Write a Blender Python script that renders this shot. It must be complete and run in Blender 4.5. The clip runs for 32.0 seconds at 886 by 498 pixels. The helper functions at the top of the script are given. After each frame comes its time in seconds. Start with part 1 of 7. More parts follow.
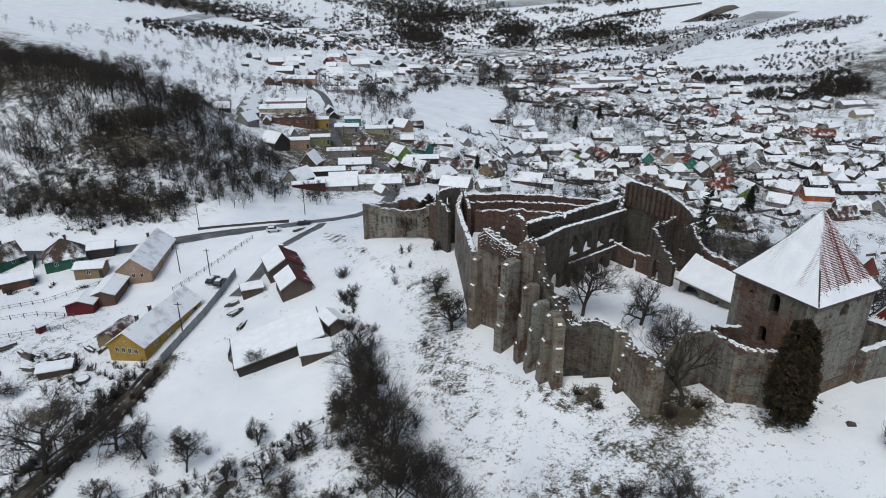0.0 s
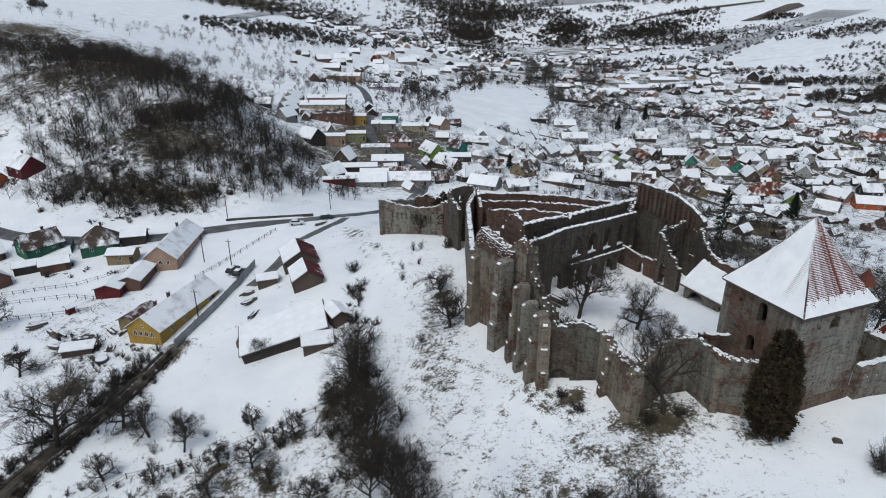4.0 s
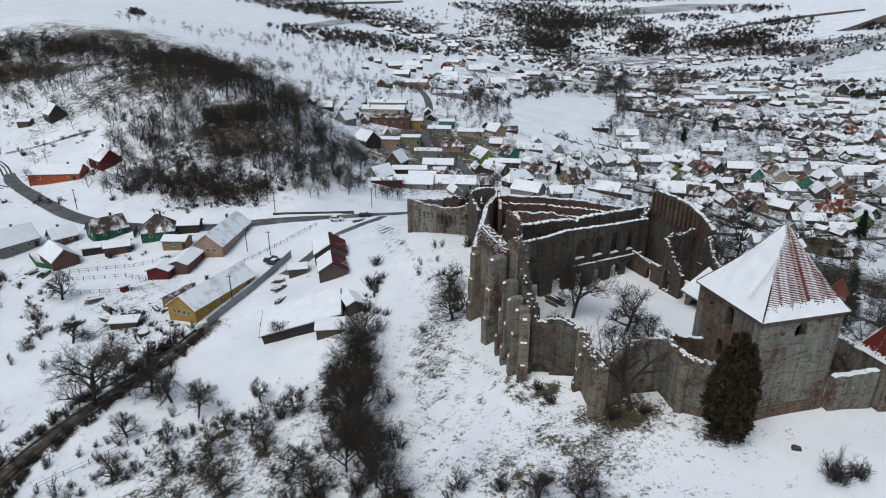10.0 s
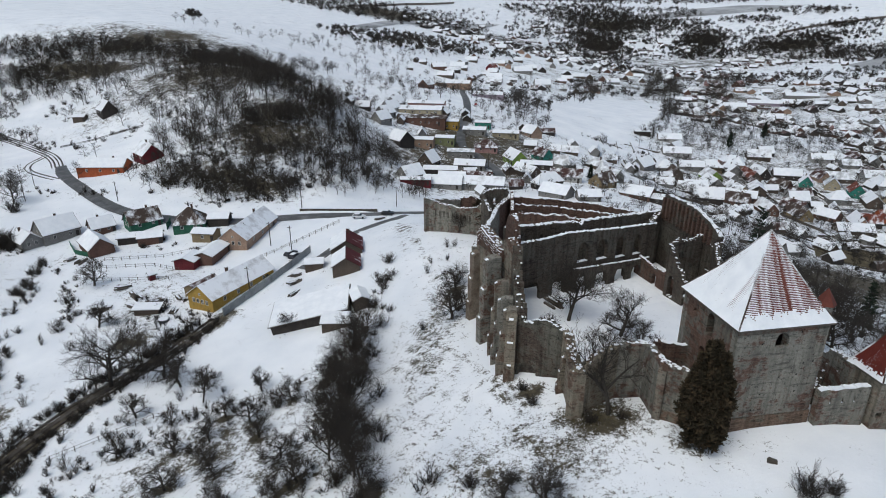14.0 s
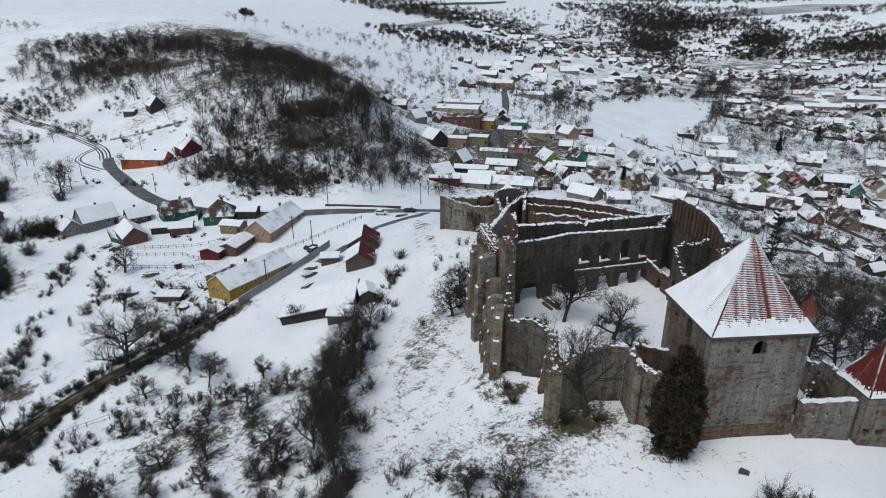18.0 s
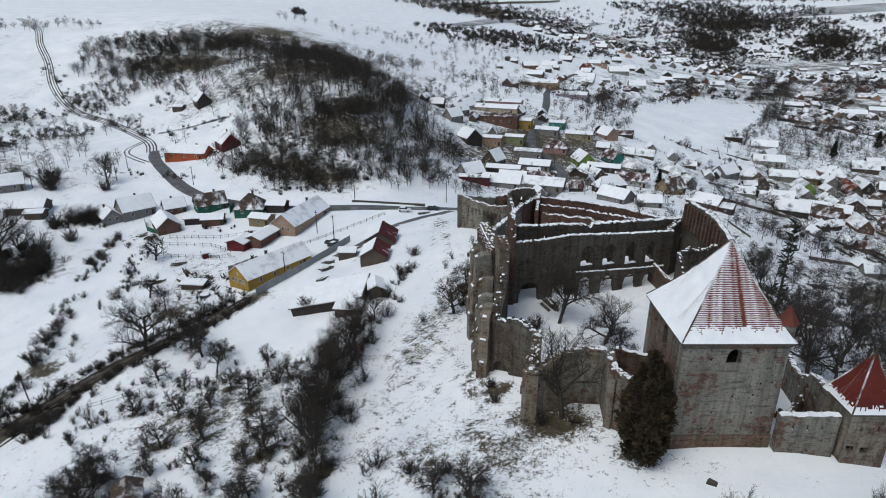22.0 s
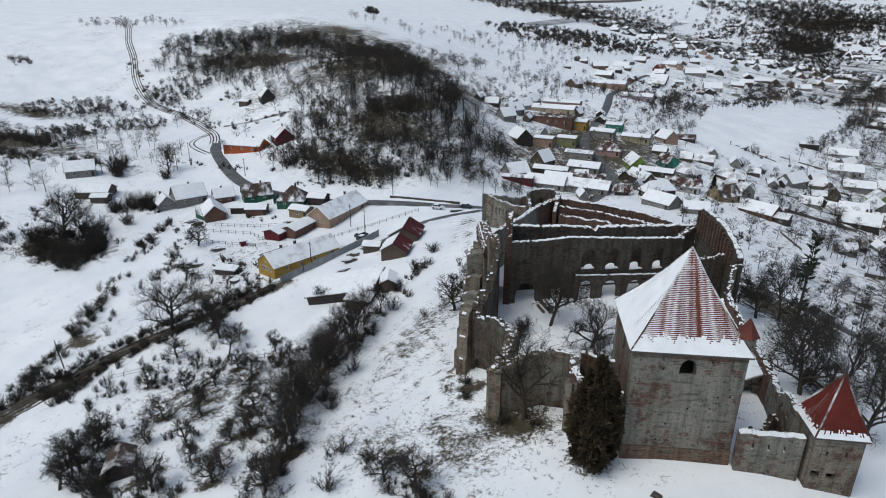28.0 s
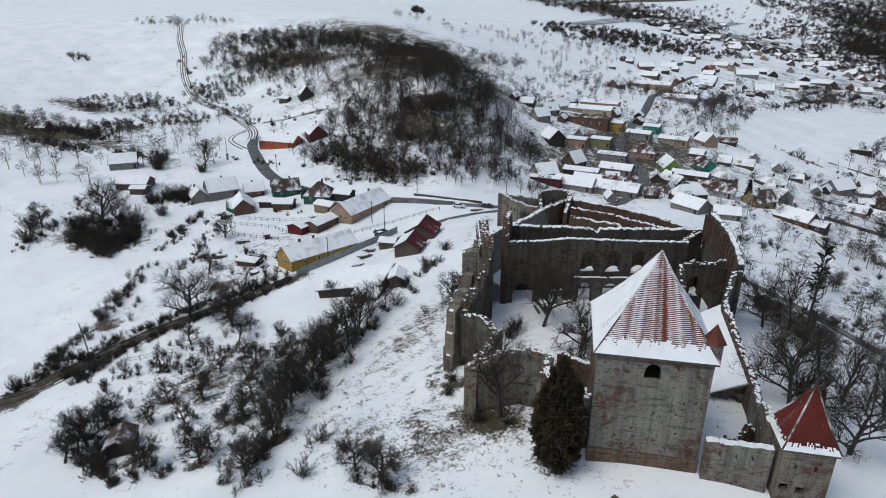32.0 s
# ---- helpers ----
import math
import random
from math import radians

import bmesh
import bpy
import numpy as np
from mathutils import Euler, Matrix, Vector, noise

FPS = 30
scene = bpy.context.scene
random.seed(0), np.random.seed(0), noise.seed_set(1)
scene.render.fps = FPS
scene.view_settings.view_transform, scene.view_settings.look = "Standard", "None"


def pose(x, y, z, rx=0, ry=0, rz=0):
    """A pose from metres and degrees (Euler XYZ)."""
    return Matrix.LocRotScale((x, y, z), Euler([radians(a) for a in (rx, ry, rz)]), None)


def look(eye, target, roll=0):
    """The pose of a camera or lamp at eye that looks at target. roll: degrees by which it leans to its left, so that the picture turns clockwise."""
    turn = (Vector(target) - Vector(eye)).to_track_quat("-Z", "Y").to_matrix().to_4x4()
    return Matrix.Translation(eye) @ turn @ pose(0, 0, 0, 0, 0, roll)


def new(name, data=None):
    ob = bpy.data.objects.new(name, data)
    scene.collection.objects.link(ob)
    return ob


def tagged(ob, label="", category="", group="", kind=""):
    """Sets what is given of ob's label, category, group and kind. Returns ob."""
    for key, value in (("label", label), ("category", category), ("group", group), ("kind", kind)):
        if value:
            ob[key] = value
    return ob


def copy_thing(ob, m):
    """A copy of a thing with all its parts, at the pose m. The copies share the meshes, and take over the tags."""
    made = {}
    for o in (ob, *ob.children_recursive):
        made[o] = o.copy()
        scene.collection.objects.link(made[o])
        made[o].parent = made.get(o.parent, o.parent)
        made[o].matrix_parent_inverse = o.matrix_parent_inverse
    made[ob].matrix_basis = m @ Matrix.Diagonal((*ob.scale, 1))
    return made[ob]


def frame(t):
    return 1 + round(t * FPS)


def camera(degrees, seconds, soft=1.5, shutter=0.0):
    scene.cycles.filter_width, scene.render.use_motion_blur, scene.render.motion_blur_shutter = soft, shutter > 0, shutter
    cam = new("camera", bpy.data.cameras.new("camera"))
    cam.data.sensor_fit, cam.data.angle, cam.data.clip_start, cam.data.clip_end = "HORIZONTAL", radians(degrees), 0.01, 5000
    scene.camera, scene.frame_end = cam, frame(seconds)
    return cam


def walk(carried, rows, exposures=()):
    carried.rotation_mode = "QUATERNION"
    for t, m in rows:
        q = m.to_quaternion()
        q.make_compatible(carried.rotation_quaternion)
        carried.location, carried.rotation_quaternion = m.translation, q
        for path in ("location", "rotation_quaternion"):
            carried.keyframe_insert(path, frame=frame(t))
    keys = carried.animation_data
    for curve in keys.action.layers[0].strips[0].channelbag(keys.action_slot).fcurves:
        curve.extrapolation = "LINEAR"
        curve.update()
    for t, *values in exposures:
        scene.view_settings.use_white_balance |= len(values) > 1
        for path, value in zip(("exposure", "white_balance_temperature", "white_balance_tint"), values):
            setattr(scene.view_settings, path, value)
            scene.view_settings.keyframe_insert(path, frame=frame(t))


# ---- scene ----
cam = camera(72.0, 32.0, 1.0)
# seconds, place, tilt and turn of the drone's camera
PATH = [
    (0, -14.189, -77.709, 53.472, 67.967, 0.000),
    (1, -12.039, -77.826, 53.518, 67.902, 1.270),
    (2, -9.907, -77.903, 53.545, 67.890, 2.445),
    (2.5, -8.836, -77.948, 53.557, 67.865, 2.998),
    (4.5, -4.594, -78.345, 53.622, 67.790, 5.404),
    (5, -3.529, -78.649, 53.603, 67.797, 6.001),
    (6, -1.439, -79.384, 53.522, 67.877, 7.212),
    (7, 0.661, -80.312, 53.458, 68.099, 8.428),
    (8, 2.835, -81.156, 53.417, 68.335, 9.605),
    (9, 5.030, -81.672, 53.452, 68.464, 10.800),
    (10, 7.171, -81.877, 53.557, 68.496, 11.975),
    (11, 9.333, -81.843, 53.591, 68.563, 13.166),
    (12, 11.471, -81.644, 53.563, 68.597, 14.353),
    (13, 13.564, -81.321, 53.565, 68.602, 15.481),
    (14, 15.727, -80.985, 53.543, 68.610, 16.677),
    (14.5, 16.794, -80.807, 53.521, 68.609, 17.280),
    (16.5, 21.009, -79.913, 53.503, 68.593, 19.596),
    (17, 22.070, -79.665, 53.483, 68.562, 20.198),
    (18, 24.185, -79.096, 53.473, 68.554, 21.390),
    (19, 26.313, -78.492, 53.438, 68.545, 22.601),
    (20, 28.408, -77.836, 53.439, 68.530, 23.845),
    (21, 30.510, -77.141, 53.490, 68.512, 25.052),
    (22, 32.538, -76.406, 53.510, 68.478, 26.250),
    (23, 34.512, -75.610, 53.510, 68.483, 27.417),
    (24, 36.521, -74.739, 53.490, 68.477, 28.651),
    (25, 38.524, -73.844, 53.488, 68.487, 29.849),
    (25.5, 39.549, -73.364, 53.480, 68.471, 30.446),
    (27.5, 43.472, -71.387, 53.404, 68.437, 32.805),
    (28, 44.407, -70.896, 53.395, 68.423, 33.376),
    (29, 46.264, -69.905, 53.372, 68.400, 34.498),
    (30, 48.112, -68.910, 53.401, 68.387, 35.627),
    (31, 49.942, -67.902, 53.453, 68.362, 36.756),
    (32, 51.787, -66.898, 53.478, 68.360, 37.905),
]
# white balance and exposure of the clip
walk(cam, [(t, pose(x, y, z, rx, 0, rz)) for t, x, y, z, rx, rz in PATH], exposures=[(0, 0.05, 6170, 3), (32, 0.05, 6170, 3)])

# ---- sky and sun: a bright overcast winter day ----
world = bpy.data.worlds.new("overcast_sky")
scene.world = world
world.use_nodes = True
wn = world.node_tree.nodes
sky = wn.new("ShaderNodeTexSky")
sky.sky_type, sky.sun_disc = "NISHITA", False
sky.sun_elevation, sky.sun_rotation = radians(60), radians(204)
sky.air_density, sky.dust_density, sky.ozone_density = 1.0, 4.0, 1.0
wn["Background"].inputs["Strength"].default_value = 0.11
world.node_tree.links.new(sky.outputs["Color"], wn["Background"].inputs["Color"])
sun = new("sun", bpy.data.lights.new("sun", "SUN"))
sun.data.energy, sun.data.angle, sun.data.color = 0.9, radians(35), (1.0, 0.97, 0.93)
sun.matrix_world = look((0, 0, 0), (0.26, 0.58, -1.1))

# ---- the lie of the land: broad ranges, hills, rises and knolls (x, y, height) ----
RANGES = [(-2200, -300, 32.5), (-2200, 1100, 60.3), (-2200, 2600, 31.7), (-700, -300, -108.3), (-700, 1100, 17.4), (-700, 2600, -15), (800, -300, -60.8), (800, 1100, -5.1), (800, 2600, 8.4), (2300, -300, -5.7), (2300, 1100, 23.5), (2300, 2600, 46)]
HILLS = [(-700, 700, 16.3), (-350, 850, -5.6), (-50, 1500, -87.9), (450, 1300, -64.5), (700, 800, 51), (950, 400, -23.2), (-500, 250, 41.5), (-150, 600, -2.3), (300, 500, -56.5), (150, 900, -32.2), (-200, 100, 5.6), (200, 200, 4)]
RISES = [(-300, 300, 39.1), (-170, 230, -28.1), (-330, 150, -41.5), (-200, 60, 30.6), (-60, 300, 36), (40, 300, -31.9), (120, 200, -5.5), (-150, 420, -6.1), (0, 120, 26.9), (80, 50, -5.6), (-110, -20, -49.7), (0, -60, 45.9), (200, 330, 16.7), (60, 450, 15), (480, 720, -5.2)]
KNOLLS = [(-120, 140, 22.1), (-150, 140, -1.1), (-185, 185, -17.4), (-130, 100, -8.3), (-160, 195, 37.5), (-215, 230, 22.9), (-90, 180, -20.5), (-70, 60, -8.2), (-40, 0, -4), (-100, 30, 5.6), (5, 35, -1.7), (35, 0, 11.8), (0, -10, -2.5), (60, 100, -3), (-30, 70, 14.1), (-35, 110, -12.8)]
MOUNDS = [(-34, 72, 2.4), (-60, 96, 2.0)]
SPURS = [(-158, 172, 30, -3.9), (-162, 266, 45, -7.2), (-222, 405, 80, -5.7), (-112, 106, 16, -2.3), (-180, 510, 70, -5.5), (-132, 163, 24, -2.1), (-200, 320, 50, -4.6), (-300, 400, 90, -3.5), (-130, 340, 40, 2.2), (-195, 205, 30, -2.6), (-165, 135, 25, -0.7)]
BASE = 81.2


def land(x, y):
    x, y = np.asarray(x, float), np.asarray(y, float)
    z = np.full(x.shape, BASE)
    for wide, some in ((1100, RANGES), (330, HILLS), (110, RISES), (42, KNOLLS), (18, MOUNDS)):
        for cx, cy, h in some:
            z = z + h * np.exp(-((x - cx) ** 2 + (y - cy) ** 2) / (2 * wide * wide))
    for cx, cy, wide, h in SPURS:
        z = z + h * np.exp(-((x - cx) ** 2 + (y - cy) ** 2) / (2 * wide * wide))
    return z


def gz(x, y):
    return float(land(np.array([x]), np.array([y]))[0])


def blob(x, y, cx, cy, rx, ry, turn=0):
    c, s = math.cos(radians(turn)), math.sin(radians(turn))
    dx, dy = x - cx, y - cy
    return np.exp(-(((dx * c + dy * s) / rx) ** 2 + ((dy * c - dx * s) / ry) ** 2))


# ---- materials ----
def material(name, rough=0.9, metal=0.0):
    m = bpy.data.materials.new(name)
    m.use_nodes = True
    b = m.node_tree.nodes["Principled BSDF"]
    b.inputs["Roughness"].default_value, b.inputs["Metallic"].default_value = rough, metal
    b.inputs["Specular IOR Level"].default_value = 0.25
    return m, m.node_tree, b


def noise_node(nt, scale, detail=6.0, rough=0.6, stretch=None, coord="Object"):
    tc = nt.nodes.new("ShaderNodeTexCoord")
    out = tc.outputs[coord]
    if stretch:
        mp = nt.nodes.new("ShaderNodeMapping")
        mp.inputs["Scale"].default_value = stretch
        nt.links.new(out, mp.inputs["Vector"])
        out = mp.outputs["Vector"]
    n = nt.nodes.new("ShaderNodeTexNoise")
    n.inputs["Scale"].default_value, n.inputs["Detail"].default_value, n.inputs["Roughness"].default_value = scale, detail, rough
    nt.links.new(out, n.inputs["Vector"])
    return n.outputs["Fac"]


def ramp(nt, fac, stops):
    r = nt.nodes.new("ShaderNodeValToRGB")
    els = r.color_ramp.elements
    while len(els) < len(stops):
        els.new(0.5)
    for e, (p, c) in zip(els, stops):
        e.position, e.color = p, (*c, 1) if len(c) == 3 else c
    nt.links.new(fac, r.inputs["Fac"])
    return r.outputs["Color"]


def blend(nt, fac, a, b, mode="MIX"):
    m = nt.nodes.new("ShaderNodeMix")
    m.data_type, m.blend_type = "RGBA", mode
    for sock, v in ((m.inputs[0], fac), (m.inputs[6], a), (m.inputs[7], b)):
        if isinstance(v, bpy.types.NodeSocket):
            nt.links.new(v, sock)
        else:
            sock.default_value = v if isinstance(v, float) else (*v, 1)
    return m.outputs[2]


def calc(nt, op, a, b=0.0, c=0.0):
    m = nt.nodes.new("ShaderNodeMath")
    m.operation = op
    for sock, v in zip(m.inputs, (a, b, c)):
        if isinstance(v, bpy.types.NodeSocket):
            nt.links.new(v, sock)
        else:
            sock.default_value = v
    return m.outputs[0]


def bump(nt, b, height, strength=0.5, dist=0.05):
    n = nt.nodes.new("ShaderNodeBump")
    n.inputs["Strength"].default_value, n.inputs["Distance"].default_value = strength, dist
    nt.links.new(height, n.inputs["Height"])
    nt.links.new(n.outputs["Normal"], b.inputs["Normal"])


def mottled(name, colors, scale=0.6, fine=9.0, rough=0.9, strength=0.4, dist=0.04, coord="Object", stretch=None):
    """Two scales of variation over a few colours, with relief."""
    m, nt, b = material(name, rough)
    big, small = noise_node(nt, scale, 5, 0.62, stretch, coord), noise_node(nt, fine, 4, 0.6, None, coord)
    n = len(colors)
    col = ramp(nt, big, [(0.3 + 0.4 * i / max(1, n - 1), c) for i, c in enumerate(colors)])
    col = blend(nt, 0.55, col, ramp(nt, small, [(0.3, (0.35, 0.35, 0.35)), (0.72, (1.0, 1.0, 1.0))]), "MULTIPLY")
    nt.links.new(col, b.inputs["Base Color"])
    bump(nt, b, small, strength, dist)
    return m


SNOW = (0.80, 0.82, 0.85)
snow_mat, nt, b = material("snow", 0.75)
nt.links.new(ramp(nt, noise_node(nt, 0.5), [(0.3, (0.72, 0.745, 0.78)), (0.7, (0.84, 0.855, 0.875))]), b.inputs["Base Color"])
bump(nt, b, noise_node(nt, 3.0, 8), 0.5, 0.08)

# ground: snow with grass, soil and litter coming through where it lies thin
ground_mat, nt, b = material("snowy_ground", 0.85)
att = nt.nodes.new("ShaderNodeAttribute")
att.attribute_name = "bare"
n_big, n_mid, n_fine, n_speck = noise_node(nt, 0.045, 4), noise_node(nt, 0.4, 6, 0.68), noise_node(nt, 1.7, 7, 0.75), noise_node(nt, 4.2, 5, 0.8)
mix1 = calc(nt, "ADD", calc(nt, "ADD", calc(nt, "MULTIPLY", n_big, 0.22), calc(nt, "MULTIPLY", n_mid, 0.26)), calc(nt, "ADD", calc(nt, "MULTIPLY", n_fine, 0.28), calc(nt, "MULTIPLY", n_speck, 0.24)))
thin = calc(nt, "ADD", mix1, calc(nt, "MULTIPLY", att.outputs["Fac"], 0.30))
mask = ramp(nt, thin, [(0.588, (0, 0, 0)), (0.63, (1, 1, 1))])
soil = ramp(nt, noise_node(nt, 0.9, 6, 0.7), [(0.3, (0.03, 0.025, 0.018)), (0.5, (0.065, 0.054, 0.036)), (0.72, (0.12, 0.105, 0.07))])
white = ramp(nt, noise_node(nt, 0.07, 6), [(0.3, (0.70, 0.73, 0.77)), (0.7, (0.84, 0.855, 0.875))])
nt.links.new(blend(nt, mask, white, soil), b.inputs["Base Color"])
bump(nt, b, n_fine, 0.6, 0.15)



def old_plaster(name, lost, plaster, under):
    """Flaking lime plaster over brick and rubble: patches, scars along the lifts, rain streaks and pits; lost 0 whole to 1 bare."""
    m, nt, b = material(name, 0.95)
    big, patch, lifts = noise_node(nt, 0.15, 4, 0.6), noise_node(nt, 0.75, 8, 0.7), noise_node(nt, 0.8, 6, 0.65, (0.4, 0.4, 3.4))
    streak, grain, pits = noise_node(nt, 0.7, 5, 0.65, (2.4, 2.4, 0.16)), noise_node(nt, 8.0, 4, 0.75), noise_node(nt, 2.6, 5, 0.7)
    rows = noise_node(nt, 1.5, 4, 0.7, (0.9, 0.9, 5.0))
    f = calc(nt, "ADD", calc(nt, "MULTIPLY", big, 0.34), calc(nt, "ADD", calc(nt, "MULTIPLY", patch, 0.46), calc(nt, "MULTIPLY", lifts, 0.20)))
    t = 0.5 + 0.15 * (0.5 - lost)
    mask = ramp(nt, f, [(t - 0.022, (0, 0, 0)), (t + 0.03, (1, 1, 1))])
    skin = ramp(nt, patch, [(0.3, tuple(c * 0.62 for c in plaster)), (0.5, plaster), (0.7, tuple(c * 1.38 for c in plaster))])
    core = ramp(nt, rows, [(0.3, tuple(c * 0.4 for c in under)), (0.5, under), (0.7, (under[0] * 1.25, under[1] * 1.4, under[2] * 1.5))])
    col = blend(nt, mask, skin, core)
    col = blend(nt, 0.8, col, ramp(nt, streak, [(0.34, (0.5, 0.5, 0.49)), (0.52, (0.95, 0.95, 0.95)), (0.7, (1.12, 1.12, 1.1))]), "MULTIPLY")
    col = blend(nt, 0.75, col, ramp(nt, lifts, [(0.36, (0.36, 0.36, 0.35)), (0.46, (0.97, 0.97, 0.97)), (0.7, (1.05, 1.05, 1.05))]), "MULTIPLY")
    col = blend(nt, 0.85, col, ramp(nt, pits, [(0.36, (0.3, 0.3, 0.3)), (0.43, (1.0, 1.0, 1.0))]), "MULTIPLY")
    col = blend(nt, 0.5, col, ramp(nt, grain, [(0.3, (0.45, 0.45, 0.45)), (0.68, (1.1, 1.1, 1.1))]), "MULTIPLY")
    nt.links.new(col, b.inputs["Base Color"])
    bump(nt, b, calc(nt, "ADD", calc(nt, "ADD", grain, pits), calc(nt, "MULTIPLY", mask, -0.8)), 0.8, 0.08)
    return m


stone_mat = old_plaster("rubble_stone", 0.6, (0.128, 0.117, 0.098), (0.09, 0.072, 0.058))
plaster_mat = old_plaster("weathered_plaster", 0.36, (0.248, 0.236, 0.202), (0.142, 0.088, 0.067))
front_mat = old_plaster("front_plaster", 0.45, (0.25, 0.224, 0.182), (0.15, 0.098, 0.073))
bare_face = old_plaster("bare_brick_face", 0.7, (0.18, 0.162, 0.132), (0.142, 0.084, 0.062))
base_mat = old_plaster("bare_stone_base", 0.8, (0.228, 0.208, 0.160), (0.182, 0.122, 0.087))
pale_mat = mottled("buttress_stone", [(0.13, 0.095, 0.07), (0.20, 0.165, 0.13), (0.27, 0.235, 0.195)], 0.5, 3.0, 0.95, 0.6, 0.06)
brick_mat = old_plaster("old_brick", 0.85, (0.16, 0.135, 0.112), (0.128, 0.078, 0.06))
asphalt_mat = mottled("wet_asphalt", [(0.075, 0.075, 0.075), (0.12, 0.12, 0.12), (0.20, 0.20, 0.20)], 0.25, 4.0, 0.6, 0.2, 0.02)
mud_mat = mottled("muddy_track", [(0.035, 0.03, 0.025), (0.065, 0.055, 0.046), (0.13, 0.12, 0.11)], 0.35, 3.0, 0.8, 0.5, 0.06)
bark_mat = mottled("bark", [(0.045, 0.038, 0.032), (0.075, 0.064, 0.054)], 2.0, 12.0, 0.95, 0.5, 0.02)
twig_mat = mottled("twigs", [(0.036, 0.031, 0.026), (0.075, 0.064, 0.054)], 0.8, 7.0, 0.95, 0.2, 0.01)
needle_mat = mottled("dry_thuja", [(0.02, 0.019, 0.011), (0.048, 0.037, 0.021), (0.09, 0.06, 0.034)], 0.8, 8.0, 0.95, 0.3, 0.03)
spruce_mat = mottled("spruce_needles", [(0.015, 0.022, 0.014), (0.03, 0.042, 0.026)], 0.8, 8.0, 0.95, 0.3, 0.03)
wood_mat = mottled("grey_boards", [(0.09, 0.075, 0.062), (0.16, 0.14, 0.12)], 1.2, 9.0, 0.9, 0.4, 0.02)
concrete_mat = mottled("concrete", [(0.27, 0.28, 0.28), (0.38, 0.39, 0.39)], 0.6, 5.0, 0.9, 0.3, 0.02)
grass_mat = mottled("dry_grass", [(0.06, 0.05, 0.03), (0.13, 0.11, 0.06)], 0.8, 6.0, 0.95, 0.3, 0.02)
metal_mat, nt, b = material("dark_metal", 0.45, 0.8)
b.inputs["Base Color"].default_value = (0.08, 0.08, 0.085, 1)
glass_mat, nt, b = material("window_glass", 0.12)
b.inputs["Base Color"].default_value = (0.025, 0.028, 0.032, 1)
b.inputs["Specular IOR Level"].default_value = 0.6
# near black: tyre rubber, and the painted shade of the putlog holes
dark_mat, nt, b = material("hole_shade_tyre_black", 0.95)
b.inputs["Base Color"].default_value = (0.012, 0.011, 0.010, 1)
frame_mat, nt, b = material("painted_frame", 0.6)
b.inputs["Base Color"].default_value = (0.5, 0.48, 0.44, 1)


def tile_material(name, tile, cover, least=0.0):
    """Clay tiles in courses, with snow caught between them; cover 0 bare to 1 white."""
    m, nt, b = material(name, 0.85)
    streak, patch, fine = noise_node(nt, 0.7, 5, 0.6, (1, 1, 0.3)), noise_node(nt, 0.24, 3), noise_node(nt, 6.0, 5, 0.7)
    f = calc(nt, "ADD", calc(nt, "MULTIPLY", streak, 0.3), calc(nt, "ADD", calc(nt, "MULTIPLY", patch, 0.5), calc(nt, "MULTIPLY", fine, 0.2)))
    t = 0.5 + 0.16 * (0.5 - cover)
    f = ramp(nt, f, [(t - 0.05, (least, least, least)), (t + 0.06, (1, 1, 1))])
    clay = blend(nt, 0.6, ramp(nt, patch, [(0.3, tuple(c * 0.6 for c in tile)), (0.7, tile)]), ramp(nt, fine, [(0.3, (0.45, 0.45, 0.45)), (0.7, (1.0, 1.0, 1.0))]), "MULTIPLY")
    nt.links.new(blend(nt, f, clay, SNOW), b.inputs["Base Color"])
    bump(nt, b, fine, 0.5, 0.04)
    return m


tower_tile = tile_material("tower_tiles", (0.19, 0.058, 0.042), -0.4)
red_tile = tile_material("new_red_tiles", (0.135, 0.024, 0.017), -0.7)
roof_tiles = {"white": snow_mat, "rusty": tile_material("rusty_roof", (0.10, 0.05, 0.042), 0.3), "brown": tile_material("brown_roof", (0.10, 0.07, 0.055), 0.25),
              "grey": tile_material("grey_roof", (0.16, 0.15, 0.145), 0.6, 0.45), "red": tile_material("red_roof", (0.22, 0.06, 0.036), 0.25), "maroon": tile_material("maroon_metal_roof", (0.11, 0.022, 0.024), -0.2), "thin": tile_material("thin_snow_roof", (0.2, 0.15, 0.13), 0.85, 0.6)}
PAINT = {"white": (0.42, 0.41, 0.39), "grey": (0.25, 0.24, 0.225), "cream": (0.42, 0.36, 0.25), "peach": (0.38, 0.26, 0.19), "yellow": (0.42, 0.27, 0.065), "ochre": (0.27, 0.205, 0.12),
         "orange": (0.42, 0.11, 0.045), "brick": (0.15, 0.085, 0.065), "green": (0.045, 0.14, 0.09), "lime": (0.26, 0.38, 0.09), "teal": (0.06, 0.27, 0.21), "pink": (0.42, 0.25, 0.23), "lilac": (0.36, 0.30, 0.36),
         "wood": (0.115, 0.09, 0.072), "dark": (0.055, 0.047, 0.042), "maroon": (0.13, 0.022, 0.028), "olive": (0.26, 0.27, 0.14)}
walls_mat = {k: mottled("wall_" + k, [tuple(v * 0.72 for v in c), c, tuple(min(0.8, v * 1.12) for v in c)], 0.5, 4.0, 0.9, 0.25, 0.02) for k, c in PAINT.items()}


